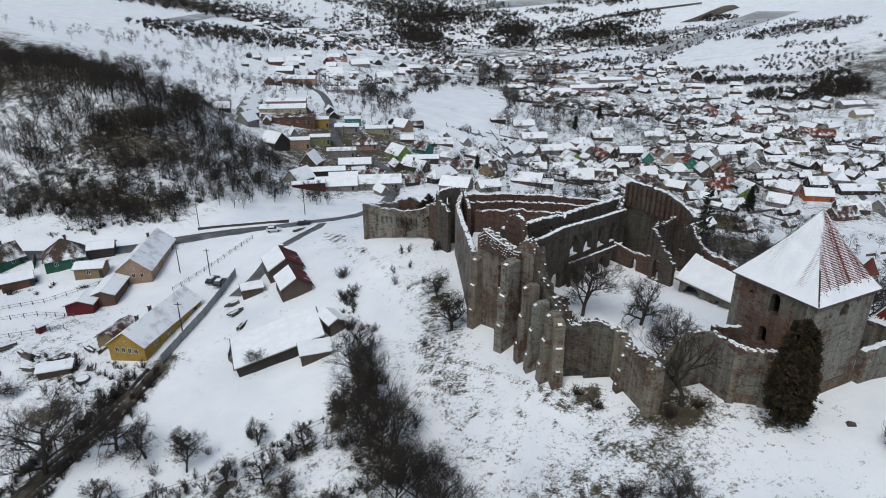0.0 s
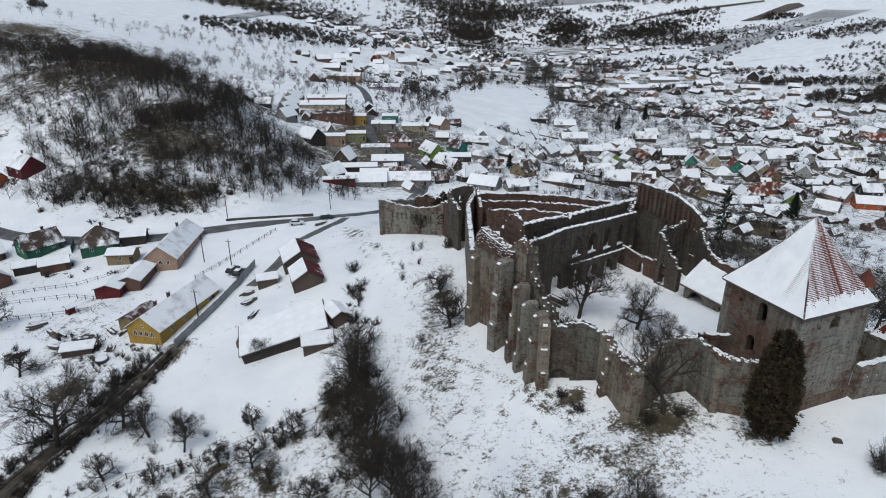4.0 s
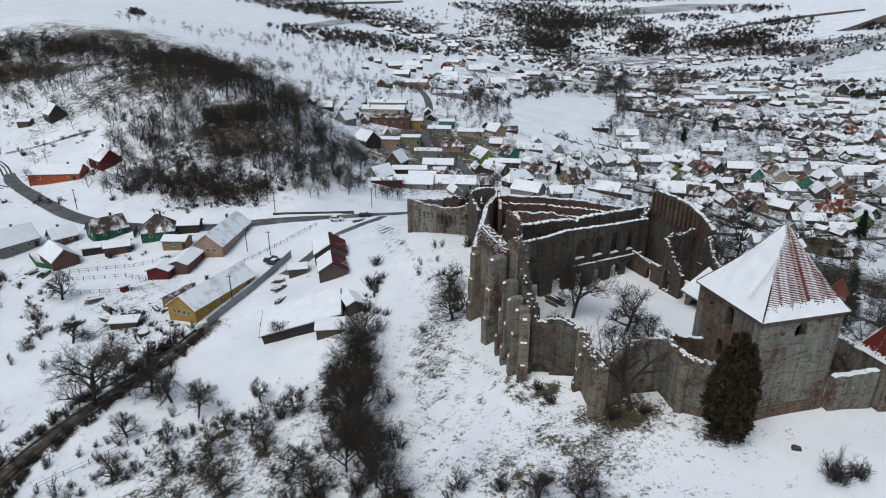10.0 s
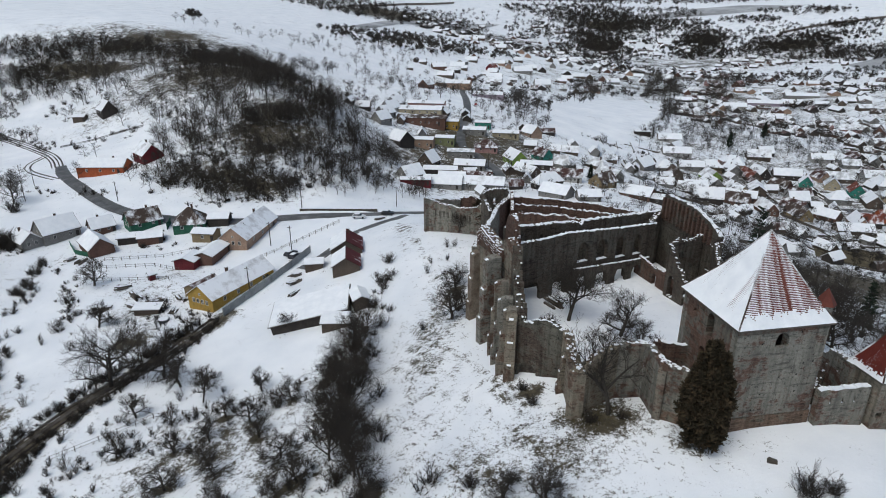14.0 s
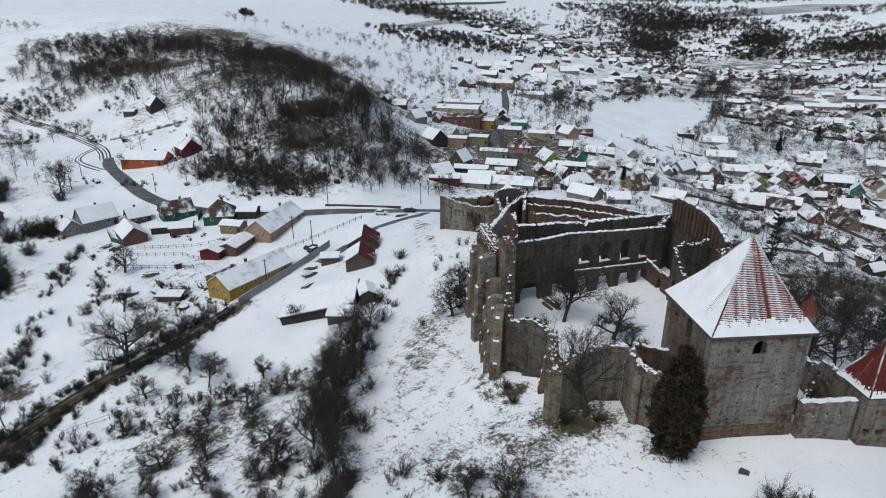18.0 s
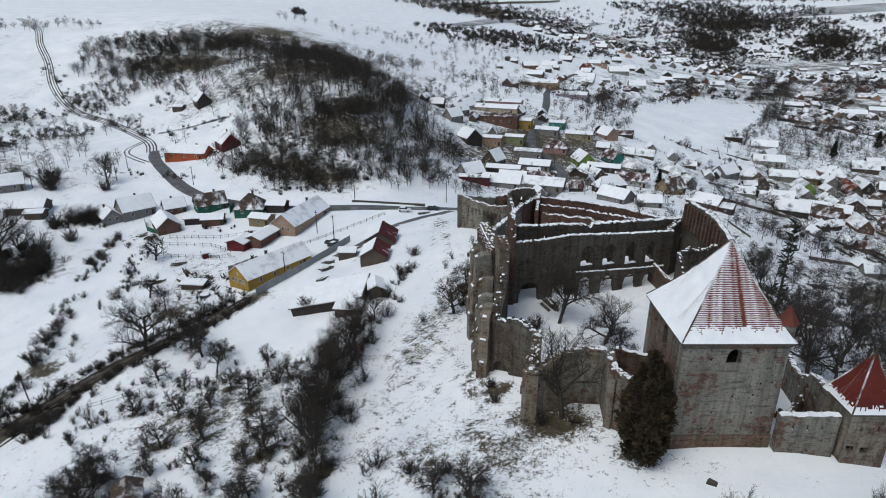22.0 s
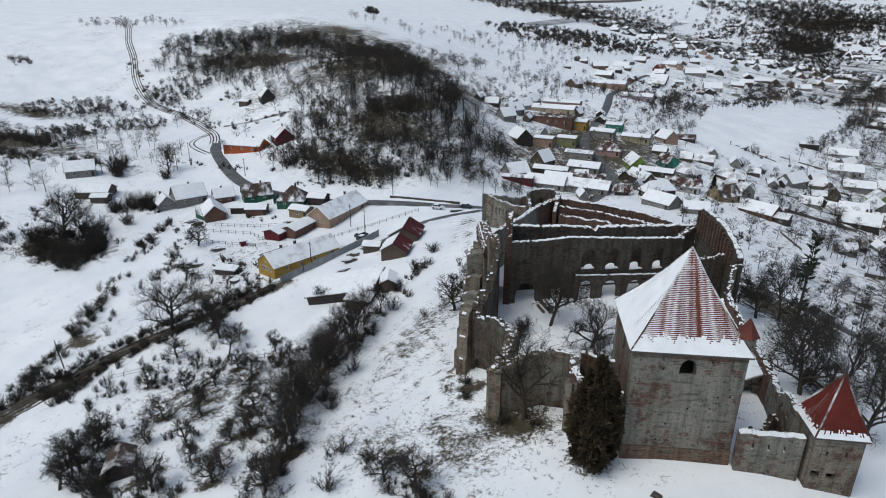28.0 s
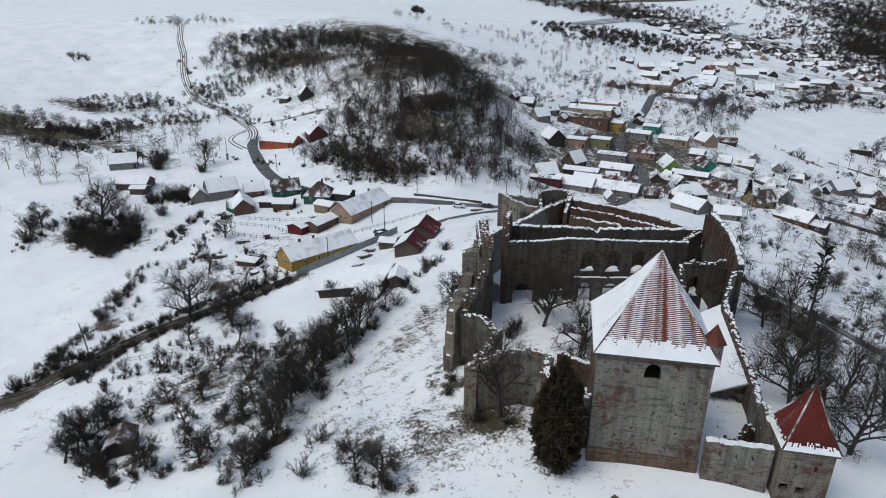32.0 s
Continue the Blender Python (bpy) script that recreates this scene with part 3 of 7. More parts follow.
def buttress(parent, foot, way, wide, deep, z0, z1, mat=None, stages=3):
    """A stepped pier that leans against a wall: foot at its outer middle, way towards the wall."""
    way = Vector((*way, 0)).normalized()
    side = Vector((-way.y, way.x, 0)) * wide / 2
    f, s, cap = Vector((*foot, 0)), Shape(), Shape()
    for k in range(stages):
        a, b = z0 + (z1 - z0) * k / stages, z0 + (z1 - z0) * (k + 1) / stages
        out, nxt = deep * 0.42 * k / stages, deep * 0.42 * (k + 1) / stages
        o, e, n = f + way * out, f + way * deep, f + way * (nxt + (deep * 0.2 if k == stages - 1 else 0))
        low = [o - side, e - side, e + side, o + side]
        s.hexa([(v.x, v.y, a - (2.0 if k == 0 else 0)) for v in low] + [(v.x, v.y, b - 0.5) for v in low])
        top = [n - side, e - side, e + side, n + side]
        s.hexa([(v.x, v.y, b - 0.5) for v in low] + [(v.x, v.y, b) for v in top])
        d = Vector((0, 0, 0.03))
        s2 = side * (0.6 if k % 2 else 0.4)
        n = o + (n - o) * 0.4
        cap.hexa([tuple(v) for v in (o - s2 + Vector((0, 0, b - 0.47)), n - s2 + Vector((0, 0, b - 0.27)), n + s2 + Vector((0, 0, b - 0.27)), o + s2 + Vector((0, 0, b - 0.47)))] +
                 [tuple(v + d) for v in (o - s2 + Vector((0, 0, b - 0.47)), n - s2 + Vector((0, 0, b - 0.27)), n + s2 + Vector((0, 0, b - 0.27)), o + s2 + Vector((0, 0, b - 0.47)))])
    ob = part("buttress", s, mat or pale_mat, parent)
    tagged(part("snow_cap", cap, snow_mat, ob), kind="stuff")
    return ob


worn_mat = old_plaster("worn_wall", 0.55, (0.152, 0.144, 0.118), (0.095, 0.071, 0.056))
tan_mat = old_plaster("tan_plaster", 0.3, (0.26, 0.226, 0.175), (0.148, 0.097, 0.07))
church = thing("church_ruin", Matrix(), "roofless ruined church of brick and rubble with snow on its walls", "church ruin")
# west front with its crown, lancet and piers
ruin_wall(church, "west_front", (-8.2, 20.6), (0.2, 10.2), -3.0, [(0, 16.2), (1.5, 17.7), (4, 16.9), (8.3, 16.0), (9.6, 17.2), (11, 18.5), (12, 18.3), (13.4, 16.5)], 1.7, front_mat, [(5.4, 6.3, 8.2, 12.6, True)], 0.18, 0.4, 0.75, label="tall west front with a narrow lancet window")
crown = ruin_wall(church, "brick_crown", (-7.7, 20.0), (-1.6, 12.4), 14.2, [(0, 16.6), (1.2, 17.6), (4, 16.9), (8.2, 16.1), (9.8, 16.4)], 0.35, brick_mat, (), 0.08, 0.4, 0.9, lean=-1, label="red brick corbel crown flecked with snow")
s, cap = Shape(), Shape()
rnd = random.Random(8)
for r in range(4):
    for k in range(20):
        w, n = Vector((0.626, -0.78)), Vector((-0.78, -0.626))
        o = Vector((-7.6, 19.85)) + w * (0.48 * k + 0.24 * (r % 2)) + n * 0.3
        z = float(np.interp(0.48 * k, [0, 1.2, 4, 8.2, 9.8], [16.4, 17.2, 16.6, 15.8, 16.0])) - 0.5 * r
        q = [o + n * (0.22 - 0.04 * r), o + w * 0.24 + n * (0.22 - 0.04 * r), o + w * 0.24, o]
        s.hexa([(*v, z - 0.22) for v in q] + [(*v, z) for v in q])
        if rnd.random() < 0.72:
            cap.hexa([(*v, z + 0.003) for v in q] + [(*(v + n * -0.02), z + rnd.uniform(0.05, 0.12)) for v in q])
tagged(part("corbels", s, brick_mat, crown), kind="stuff")
tagged(part("snow_cap", cap, snow_mat, crown), kind="stuff")
ruin_wall(church, "aisle_wall", (0.2, 10.2), (3.1, -0.6), -2.0, [(0, 18.2), (1.0, 15.4), (2.2, 12.8), (3.5, 13.6), (5, 11.6), (7, 12.4), (8.5, 12.0), (11.2, 11.6)], 1.6, worn_mat, [(2.2, 3.6, 1.5, 6.0, True)], 0.9, 0.4, 0.4, label="broken aisle wall of brick and plaster")
buttress(church, (-9.4, 18.9), (0.79, 0.61), 1.7, 2.6, -1.6, 12.6)
buttress(church, (-5.2, 10.0), (0.79, 0.61), 1.8, 3.6, -0.4, 15.4, plaster_mat)
buttress(church, (-2.7, 6.2), (0.97, 0.25), 1.5, 3.2, -0.9, 13.4, front_mat)
buttress(church, (-1.5, 3.2), (0.97, 0.25), 1.3, 3.2, -0.5, 12.0, plaster_mat)
buttress(church, (0.0, 0.1), (0.97, 0.25), 1.5, 3.2, 0.0, 11.9, front_mat)
buttress(church, (2.5, -2.4), (-0.06, 1), 1.6, 2.8, 0.4, 11.4, tan_mat)
# nave: arcade wall towards the yard and the wall behind it
A, B = (-0.6, 17.4), (23.7, 41.8)
ruin_wall(church, "arcade_wall", A, B, 2.0, [(0, 15.5), (6, 15.35), (12, 15.6), (24, 14.5), (34.4, 13.8)], 0.85, stone_mat,
          [(14.3, 16.9, 9.3, 13.2, True), (19.0, 21.7, 8.9, 13.0, True), (23.9, 26.5, 8.4, 12.7, True), (28.5, 30.6, 8.2, 12.3, True), (14.3, 17.1, 3.6, 7.4, True), (18.9, 22.0, 3.6, 7.1, True), (23.9, 26.9, 3.4, 6.7, True), (28.4, 30.9, 3.4, 6.4, True), (2.0, 6.0, 3.4, 7.6, True), (8.8, 11.6, 3.4, 7.4, True)], 0.12, 0.6, 0.97, label="tall arcade wall of dark rubble with round arches")
ruin_wall(church, "arcade_ledge", (9.0, 26.2), (22.6, 39.8), 2.0, [(0, 8.6), (10, 7.9), (19.2, 7.3)], 0.5, stone_mat, [(0.6, 3.2, 3.3, 7.5, True), (5.2, 8.2, 3.3, 7.1, True), (10.2, 13.0, 3.2, 6.7, True), (14.6, 17.2, 3.2, 6.4, True)], 0.08, 0.6, 0.97, lean=-1, label="low arcade with snow on its ledge")
ruin_wall(church, "back_wall", (-3.2, 22.8), (24.2, 46.6), 1.0, [(0, 16.4), (10, 15.9), (16, 15.4), (16.6, 14.6), (17.4, 15.4), (35, 15.0)], 1.3, stone_mat, [(7.2, 8.0, 13.0, 14.2, True), (12.3, 13.1, 13.1, 14.2, True), (14.6, 17.4, 3.95, 8.2, True), (18.9, 21.9, 3.95, 8.2, True), (23.6, 26.6, 3.95, 8.2, True), (28.4, 31.2, 3.95, 8.2, True)], 0.15, 0.6, 0.95, label="rear nave wall of dark rubble")
ruin_wall(church, "cross_wall", (23.0, 42.4), (24.6, 46.4), 2.0, [(0, 13.7), (4.3, 15.0)], 1.3, stone_mat, (), 0.2)
ruin_wall(church, "west_cross_wall", (-3.4, 22.6), (-0.8, 17.2), 2.0, [(0, 17.0), (1.0, 18.8), (2.2, 19.8), (4.2, 20.0), (5.0, 19.2), (5.6, 16.6)], 1.2, brick_mat, (), 0.3, 0.4, 0.75)
# choir end with its rank of ribs
choir = ruin_wall(church, "choir_wall", (24.6, 47.2), (33.9, 32.9), 0.0, [(0, 17.6), (1.2, 18.6), (6, 18.6), (10, 18.3), (13, 17.4), (15, 16.6), (17.1, 15.2)], 1.1, stone_mat, (), 0.15, 0.5, 0.9, label="high choir wall with a rank of ribs")
for k in range(13):
    t = (0.7 + 1.2 * k) / 17.1
    x, y = 24.6 + 9.3 * t, 47.2 - 14.3 * t
    s = Shape()
    c = Vector((x, y, 0))
    w, n = Vector((9.3, -14.3, 0)).normalized() * 0.24, Vector((-14.3, -9.3, 0)).normalized()
    z1 = 18.1 - max(0, k - 8) * 0.5
    s.hexa([(v.x, v.y, 13.6 - 0.05 * k) for v in (c - w + n * 0.55, c + w + n * 0.55, c + w, c - w)][::1] + [(v.x, v.y, z1) for v in (c - w + n * 0.45, c + w + n * 0.45, c + w, c - w)])
    part("rib", s, brick_mat, choir)
ruin_wall(church, "sacristy_wall", (26.2, 31.2), (31.7, 35.6), 2.0, [(0, 13.6), (2, 14.2), (3, 13.6), (7, 14.1)], 0.9, stone_mat, [(1.4, 3.0, 8.0, 11.6, True), (3.8, 5.6, 3.6, 9.0, True)], 0.3)
ruin_wall(church, "sacristy_wall", (29.2, 26.6), (26.0, 31.0), 2.0, [(0, 8.2), (2, 10.0), (4, 12.6), (5.4, 13.8)], 0.9, stone_mat, [(2.6, 4.2, 4.0, 8.2, True)], 0.4)
ruin_wall(church, "sacristy_wall", (31.9, 35.7), (34.2, 32.0), 2.0, [(0, 14.0), (2, 12.6), (4.4, 14.4)], 0.9, stone_mat, [(1.4, 2.8, 8.0, 11.0, True)], 0.3)
ruin_wall(church, "yard_wall", (20.2, 39.6), (28.8, 26.7), 2.0, [(0, 7.6), (6, 7.2), (10, 7.6), (15.5, 7.0)], 0.8, brick_mat, [(6.0, 7.2, 3.6, 6.2, True), (11.5, 12.5, 3.6, 5.8, True)], 0.2, label="low brick wall across the yard")
# yard inside the walls
s = Shape()
s.prism([(3.9, 1.4), (11.2, -0.6), (13.4, -10.2), (17.9, -6.1), (22.4, -5.6), (26.4, -4.8), (27, 4), (39, 7), (34, 26), (33, 33), (24.5, 46.5), (-3, 22.5), (0.6, 10.2)], 0.5, 3.75)
yard = new("courtyard", s.mesh("courtyard", snow_mat))
tagged(yard, "snow-covered courtyard within the church walls", "courtyard", kind="structure")

s = Shape()
s.prism([(-4.2, 23.6), (23.0, 47.6), (17, 53.6), (6, 55.6), (-7, 55.2), (-9.6, 40), (-8.4, 24)], -2.0, 3.9)
tagged(new("terrace", s.mesh("terrace", snow_mat)), "snow-covered terrace behind the nave", "terrace", kind="structure")

# curtain walls round the church
cw = thing("curtain_wall", pose(12.6, -12.2, 0), "broken rubble curtain wall capped with snow", "curtain wall", "curtain walls")
cw.matrix_world = Matrix()
ruin_wall(cw, "arch_wall", (3.2, -0.5), (10.0, -2.3), -0.5, [(0, 10.9), (1.0, 10.3), (2.2, 10.4), (3.2, 11.3), (5.2, 11.5), (6.2, 10.9), (7.1, 10.2)], 1.3, worn_mat, [(0.5, 3.4, 0.0, 3.7, True)], 0.25, 0.3, 0.7, label="dark rubble wall with a low arch at its foot")
ruin_wall(cw, "breached_wall", (9.8, -1.2), (12.7, -12.0), 0.5, [(0, 10.4), (1.5, 10.5), (3.0, 10.2), (4.2, 9.6), (6.0, 9.8), (7.4, 10.0), (8.6, 10.4), (11.2, 10.6)], 1.5, tan_mat, (), 0.35, 0.3, 0.6, label="breached wall of tan plaster broken off at its corner")
ruin_wall(cw, "south_wall", (12.7, -12.0), (18.0, -7.0), 0.5, [(0, 10.0), (0.8, 9.9), (2.2, 10.6), (4.2, 11.6), (6, 11.9), (8, 12.2)], 1.2, tan_mat, (), 0.25, 0.3, 0.5)
ruin_wall(cw, "south_wall", (17.9, -7.1), (21.4, -6.7), 1.5, [(0, 12.1), (1.5, 12.6), (3.5, 12.9)], 1.2, plaster_mat, (), 0.15, 0.3, 0.3)
ruin_wall(cw, "south_wall", (21.2, -6.6), (22.8, -11.0), 1.5, [(0, 12.9), (2, 13.0), (4.7, 12.9)], 1.1, plaster_mat, (), 0.2, 0.3, 0.7)
ruin_wall(cw, "south_wall", (22.7, -10.9), (26.9, -12.4), 2.5, [(0, 12.8), (2, 12.7), (4.4, 12.8)], 1.1, plaster_mat, (), 0.25, 0.3, 0.75)
ruin_wall(cw, "south_wall", (26.8, -12.4), (29.6, -11.4), 2.5, [(0, 12.8), (1.5, 12.5), (3.3, 12.7)], 1.1, plaster_mat, (), 0.25, 0.3, 0.75)
ruin_wall(cw, "inner_wall", (22.3, -5.6), (26.4, -4.9), 3.0, [(0, 12.9), (4.2, 12.5)], 0.7, brick_mat, (), 0.12, 0.4, 0.95, label="dark brick wall between the pier and the tower")
# added wall inside the arch; its dark stone stands for the deep interior's shade
ruin_wall(cw, "arch_back", (3.36, 0.08), (10.1, -1.7), -0.5, [(0, 3.9), (8, 3.9)], 0.5, stone_mat, (), 0, 0.8, 0)
s = Shape()
s.prism([(22.2, -7.2), (23.2, -10.3), (26.6, -11.5), (28.6, -10.8), (26.6, -5.4)], 4.0, 9.6)
s.add([(23.2, -8.0, 9.55), (24.6, -10.0, 9.55), (25.8, -8.6, 9.55), (24.4, -6.6, 9.55), (24.3, -8.2, 11.3)], [(0, 1, 4), (1, 2, 4), (2, 3, 4), (3, 0, 4)])
part("rubble_fill", s, snow_mat, cw, "snow-covered rubble inside the broken chamber")
for foot, wide in (((22.75, -11.05), 1.0), ((26.2, -12.35), 1.2)):
    s = Shape()
    w, n = Vector((0.94, -0.34)), Vector((-0.34, -0.94))
    q = [Vector(foot) + n * 0.28, Vector(foot) + w * wide + n * 0.28, Vector(foot) + w * wide - n * 0.1, Vector(foot) - n * 0.1]
    s.hexa([(*v, 2.5) for v in q] + [(*v, 12.1) for v in q])
    part("pilaster", s, front_mat, cw)
s = Shape()
w, n = Vector((0.942, -0.336)), Vector((-0.336, -0.942))
q = [Vector((22.7, -10.95)) + n * 0.06, Vector((26.95, -12.45)) + n * 0.06, Vector((26.95, -12.45)) - n * 0.2, Vector((22.7, -10.95)) - n * 0.2]
s.hexa([(*v, 2.5) for v in q] + [(*v, 6.5) for v in q])
part("plinth", s, base_mat, cw, "bare red-brown foot of the curtain wall")
buttress(cw, (9.9, -5.6), (0.96, 0.26), 1.1, 2.0, 2.0, 8.8, tan_mat, 3)
cw2 = thing("curtain_wall", Matrix(), "plastered curtain wall with arrow slits beside the tower", "curtain wall", "curtain walls")
ruin_wall(cw2, "slit_wall", (41.6, -8.4), (47.6, -5.8), 2.0, [(0, 10.7), (6.6, 10.9)], 1.0, plaster_mat, [(1.4, 1.6, 8.9, 9.7, False), (3.0, 3.2, 8.9, 9.7, False), (4.6, 4.8, 8.9, 9.7, False)], 0.1, 0.6, 1.0)
ruin_wall(cw2, "inner_wall", (42.6, -3.6), (45.2, 1.8), 3.0, [(0, 8.2), (2, 7.2), (4, 8.6), (6, 6.6)], 0.7, worn_mat, (), 0.5, 0.4, 0.6)
ruin_wall(cw2, "inner_wall", (41.4, -1.0), (43.6, -2.4), 3.0, [(0, 6.2), (2.6, 7.4)], 0.6, worn_mat, (), 0.4, 0.4, 0.6)
cw3 = thing("curtain_wall", Matrix(), "long crumbling curtain wall along the hill's edge", "curtain wall", "curtain walls")
ruin_wall(cw3, "east_wall", (46.9, -2.6), (43.6, 7.6), 1.0, [(0, 12.0), (4, 11.8), (6, 10.0), (10.7, 9.6)], 0.9, plaster_mat, [(2.0, 2.3, 9.6, 10.4, False), (4.2, 4.5, 9.4, 10.2, False), (6.2, 6.5, 8.4, 9.2, False)], 0.25)
ruin_wall(cw3, "east_wall", (43.6, 7.6), (34.6, 27.0), -1.0, [(0, 9.6), (6, 9.8), (12, 10.2), (21.4, 10.8)], 0.9, brick_mat, [(1.5 + 1.6 * k, 1.85 + 1.6 * k, 9.0, 9.6, False) for k in range(11)], 0.35)
ruin_wall(cw3, "east_wall", (34.6, 27.0), (34.1, 33.0), -1.0, [(0, 10.8), (6, 14.0)], 0.9, stone_mat, (), 0.4)
cw4 = thing("curtain_wall", Matrix(), "curved brick curtain wall behind the nave", "curtain wall", "curtain walls")
for a, b, z0, z1 in (((-9.2, 60.6), (1.6, 61.2), 11.2, 11.2), ((1.6, 61.2), (12.4, 60.0), 11.2, 11.0), ((12.4, 60.0), (20.6, 56.4), 11.0, 11.4), ((20.6, 56.4), (26.0, 47.8), 11.4, 13.0)):
    b = tuple(Vector(b) + (Vector(b) - Vector(a)).normalized() * 0.7)
    ruin_wall(cw4, "outer_wall", a, b, -5.0, [(0, z0), (20, z1)], 1.0, brick_mat, (), 0.15, 0.8, 0.9)
for a, b, z0 in (((-6.8, 55.4), (6, 56.0), 8.8), ((6, 56.0), (17, 53.4), 8.6), ((17, 53.4), (22.6, 47.6), 9.0)):
    b = tuple(Vector(b) + (Vector(b) - Vector(a)).normalized() * 0.7)
    ruin_wall(cw4, "inner_wall", a, b, -3.0, [(0, z0), (20, z0)], 1.1, brick_mat, (), 0.3, 0.8, 0.9)
for a, b, z0 in (((-8.0, 58.0), (3, 58.8), 10.1), ((3, 58.8), (13, 57.4), 10.0), ((13, 57.4), (19.4, 54.4), 10.1), ((19.4, 54.4), (24.6, 47.4), 11.0)):
    b = tuple(Vector(b) + (Vector(b) - Vector(a)).normalized() * 0.7)
    ruin_wall(cw4, "middle_wall", a, b, -4.0, [(0, z0), (20, z0)], 0.8, brick_mat, (), 0.2, 0.6, 0.86)
cw5 = thing("curtain_wall", Matrix(), "north curtain wall stepping down from the church front", "curtain wall", "curtain walls")
ruin_wall(cw5, "north_wall", (-8.2, 21.0), (-10.4, 52.5), -4.0, [(0, 13.0), (8, 12.4), (20, 11.6), (31.6, 11.2)], 1.1, plaster_mat, (), 0.2, 0.8, 1.0)
ruin_wall(cw5, "north_wall", (-10.4, 52.5), (-9.4, 60.8), -4.0, [(0, 11.0), (8.3, 11.2)], 1.1, brick_mat, (), 0.3, 0.8, 0.9)
cw6 = thing("bastion", Matrix(), "low ruined bastion of stone above the road", "bastion")
ruin_wall(cw6, "bastion_wall", (-34.4, 68.2), (-17.6, 64.6), -6.0, [(0, 6.6), (4, 5.8), (11, 5.2), (15, 6.0), (17.2, 7.4)], 1.2, plaster_mat, (), 0.25, 0.7, 0.8)
ruin_wall(cw6, "bastion_wall", (-34.4, 68.2), (-26.4, 75.4), -6.0, [(0, 6.6), (6, 5.6), (11, 5.0)], 1.2, plaster_mat, (), 0.3, 0.7, 0.8, lean=-1)
ruin_wall(cw6, "bastion_wall", (-26.4, 75.4), (-14.0, 71.0), -6.0, [(0, 5.0), (4, 6.2), (7, 5.4), (13.7, 6.4)], 1.2, brick_mat, (), 0.35, 0.7, 0.8)
ruin_wall(cw6, "bastion_wall", (-17.6, 64.6), (-14.6, 58.4), -6.0, [(0, 7.4), (4, 8.6), (7, 10.0)], 1.2, brick_mat, (), 0.4, 0.7, 0.8)
# niches are not recessed; darker panels just proud of the face carry their shade
for k in range(9):
    s = Shape()
    o, w, n = Vector((-31.0 + 1.25 * k, 67.47 - 0.268 * k)), Vector((0.978, -0.209)), Vector((-0.209, -0.978))
    q = [o + n * 0.03, o + w * 0.42 + n * 0.03, o + w * 0.42 - n * 0.1, o - n * 0.1]
    s.hexa([(*v, 2.2) for v in q] + [(*v, 3.9 - 0.03 * k) for v in q])
    part("blind_niche", s, stone_mat, cw6, "darker stone panel carrying the shade of a niche")
gt = thing("gate_tower_ruin", Matrix(), "roofless gabled stub of a gate tower", "ruin")
ruin_wall(gt, "gable_wall", (-15.2, 57.2), (-9.8, 60.4), -4.0, [(0, 13.0), (3, 13.4), (5.6, 13.2), (6.3, 11.6)], 0.9, stone_mat, [(2.2, 3.0, 9.6, 11.4, True)], 0.16, 0.4, 0.9)
ruin_wall(gt, "side_wall", (-12.4, 53.4), (-15.2, 57.4), -4.0, [(0, 9.6), (3, 11.0), (4.9, 13.0)], 0.9, stone_mat, (), 0.3, 0.4, 0.9)
ruin_wall(gt, "side_wall", (-9.6, 60.6), (-8.6, 55.8), -4.0, [(0, 12.6), (2, 11.4), (4.9, 9.4)], 0.9, brick_mat, (), 0.3, 0.4, 0.9)

# ---- bell tower ----
tower = thing("bell_tower", pose(33.2, -5.3, 6), "massive square bell tower, weathered plaster and steep snowy tile roof", "tower")
tower.matrix_world = Matrix()
TW, TS, TE = Vector((25.35, -2.7)), Vector((30.45, -13.0)), Vector((40.9, -7.8))
TN = TW + TE - TS
ux, uy = (TE - TS).normalized(), (TW - TS).normalized()
ruin_wall(tower, "south_face", TS, TE, 2.0, [(0, 19.75), (12, 19.75)], 1.1, plaster_mat, [(4.95, 6.65, 15.9, 18.95, True)], 0, 0.8, 0, label="stained plaster face with one arched window")
ruin_wall(tower, "north_face", TN, TW, 2.0, [(0, 19.75), (12, 19.75)], 1.1, plaster_mat, (), 0, 0.8, 0)
a, b = TW - uy * 1.1, TS + uy * 1.1
ruin_wall(tower, "west_face", a, b, 2.0, [(0, 19.75), (12, 19.75)], 1.1, bare_face, [(4.4, 5.8, 16.3, 19.2, True), (3.7, 4.9, 11.6, 14.2, True), (1.4, 2.0, 17.8, 18.3, True)], 0, 0.8, 0, label="brown stained face with two arched windows")
a, b = TE + uy * 1.1, TN - uy * 1.1
ruin_wall(tower, "east_face", a, b, 2.0, [(0, 19.75), (12, 19.75)], 1.1, plaster_mat, (), 0, 0.8, 0)
s = Shape()
s.hexa([(*(v), z) for z in (15.0, 15.3) for v in (TS + ux * 1 + uy * 1, TE - ux * 1 + uy * 1, TN - ux * 1 - uy * 1, TW + ux * 1 - uy * 1)])
part("floor", s, wood_mat, tower)
s = Shape()
a, b = TS - ux * 0.1 - uy * 0.1, TE + ux * 0.1 - uy * 0.1
s.hexa([(*(v), z) for z in (2.0, 7.6) for v in (a, b, b + uy * 0.2, a + uy * 0.2)])
part("plinth", s, base_mat, tower, "bare brown stone foot of the wall")
s = Shape()
o = TS + ux * 4.85 - uy * 0.06
s.hexa([(*(v), z) for z in (15.9, 17.2) for v in (o, o + ux * 1.9, o + ux * 1.9 + uy * 0.3, o + uy * 0.3)])
part("window_parapet", s, plaster_mat, tower)
s = Shape()
a, b = TS - ux * 0.02 - uy * 0.05, TE + ux * 0.02 - uy * 0.05
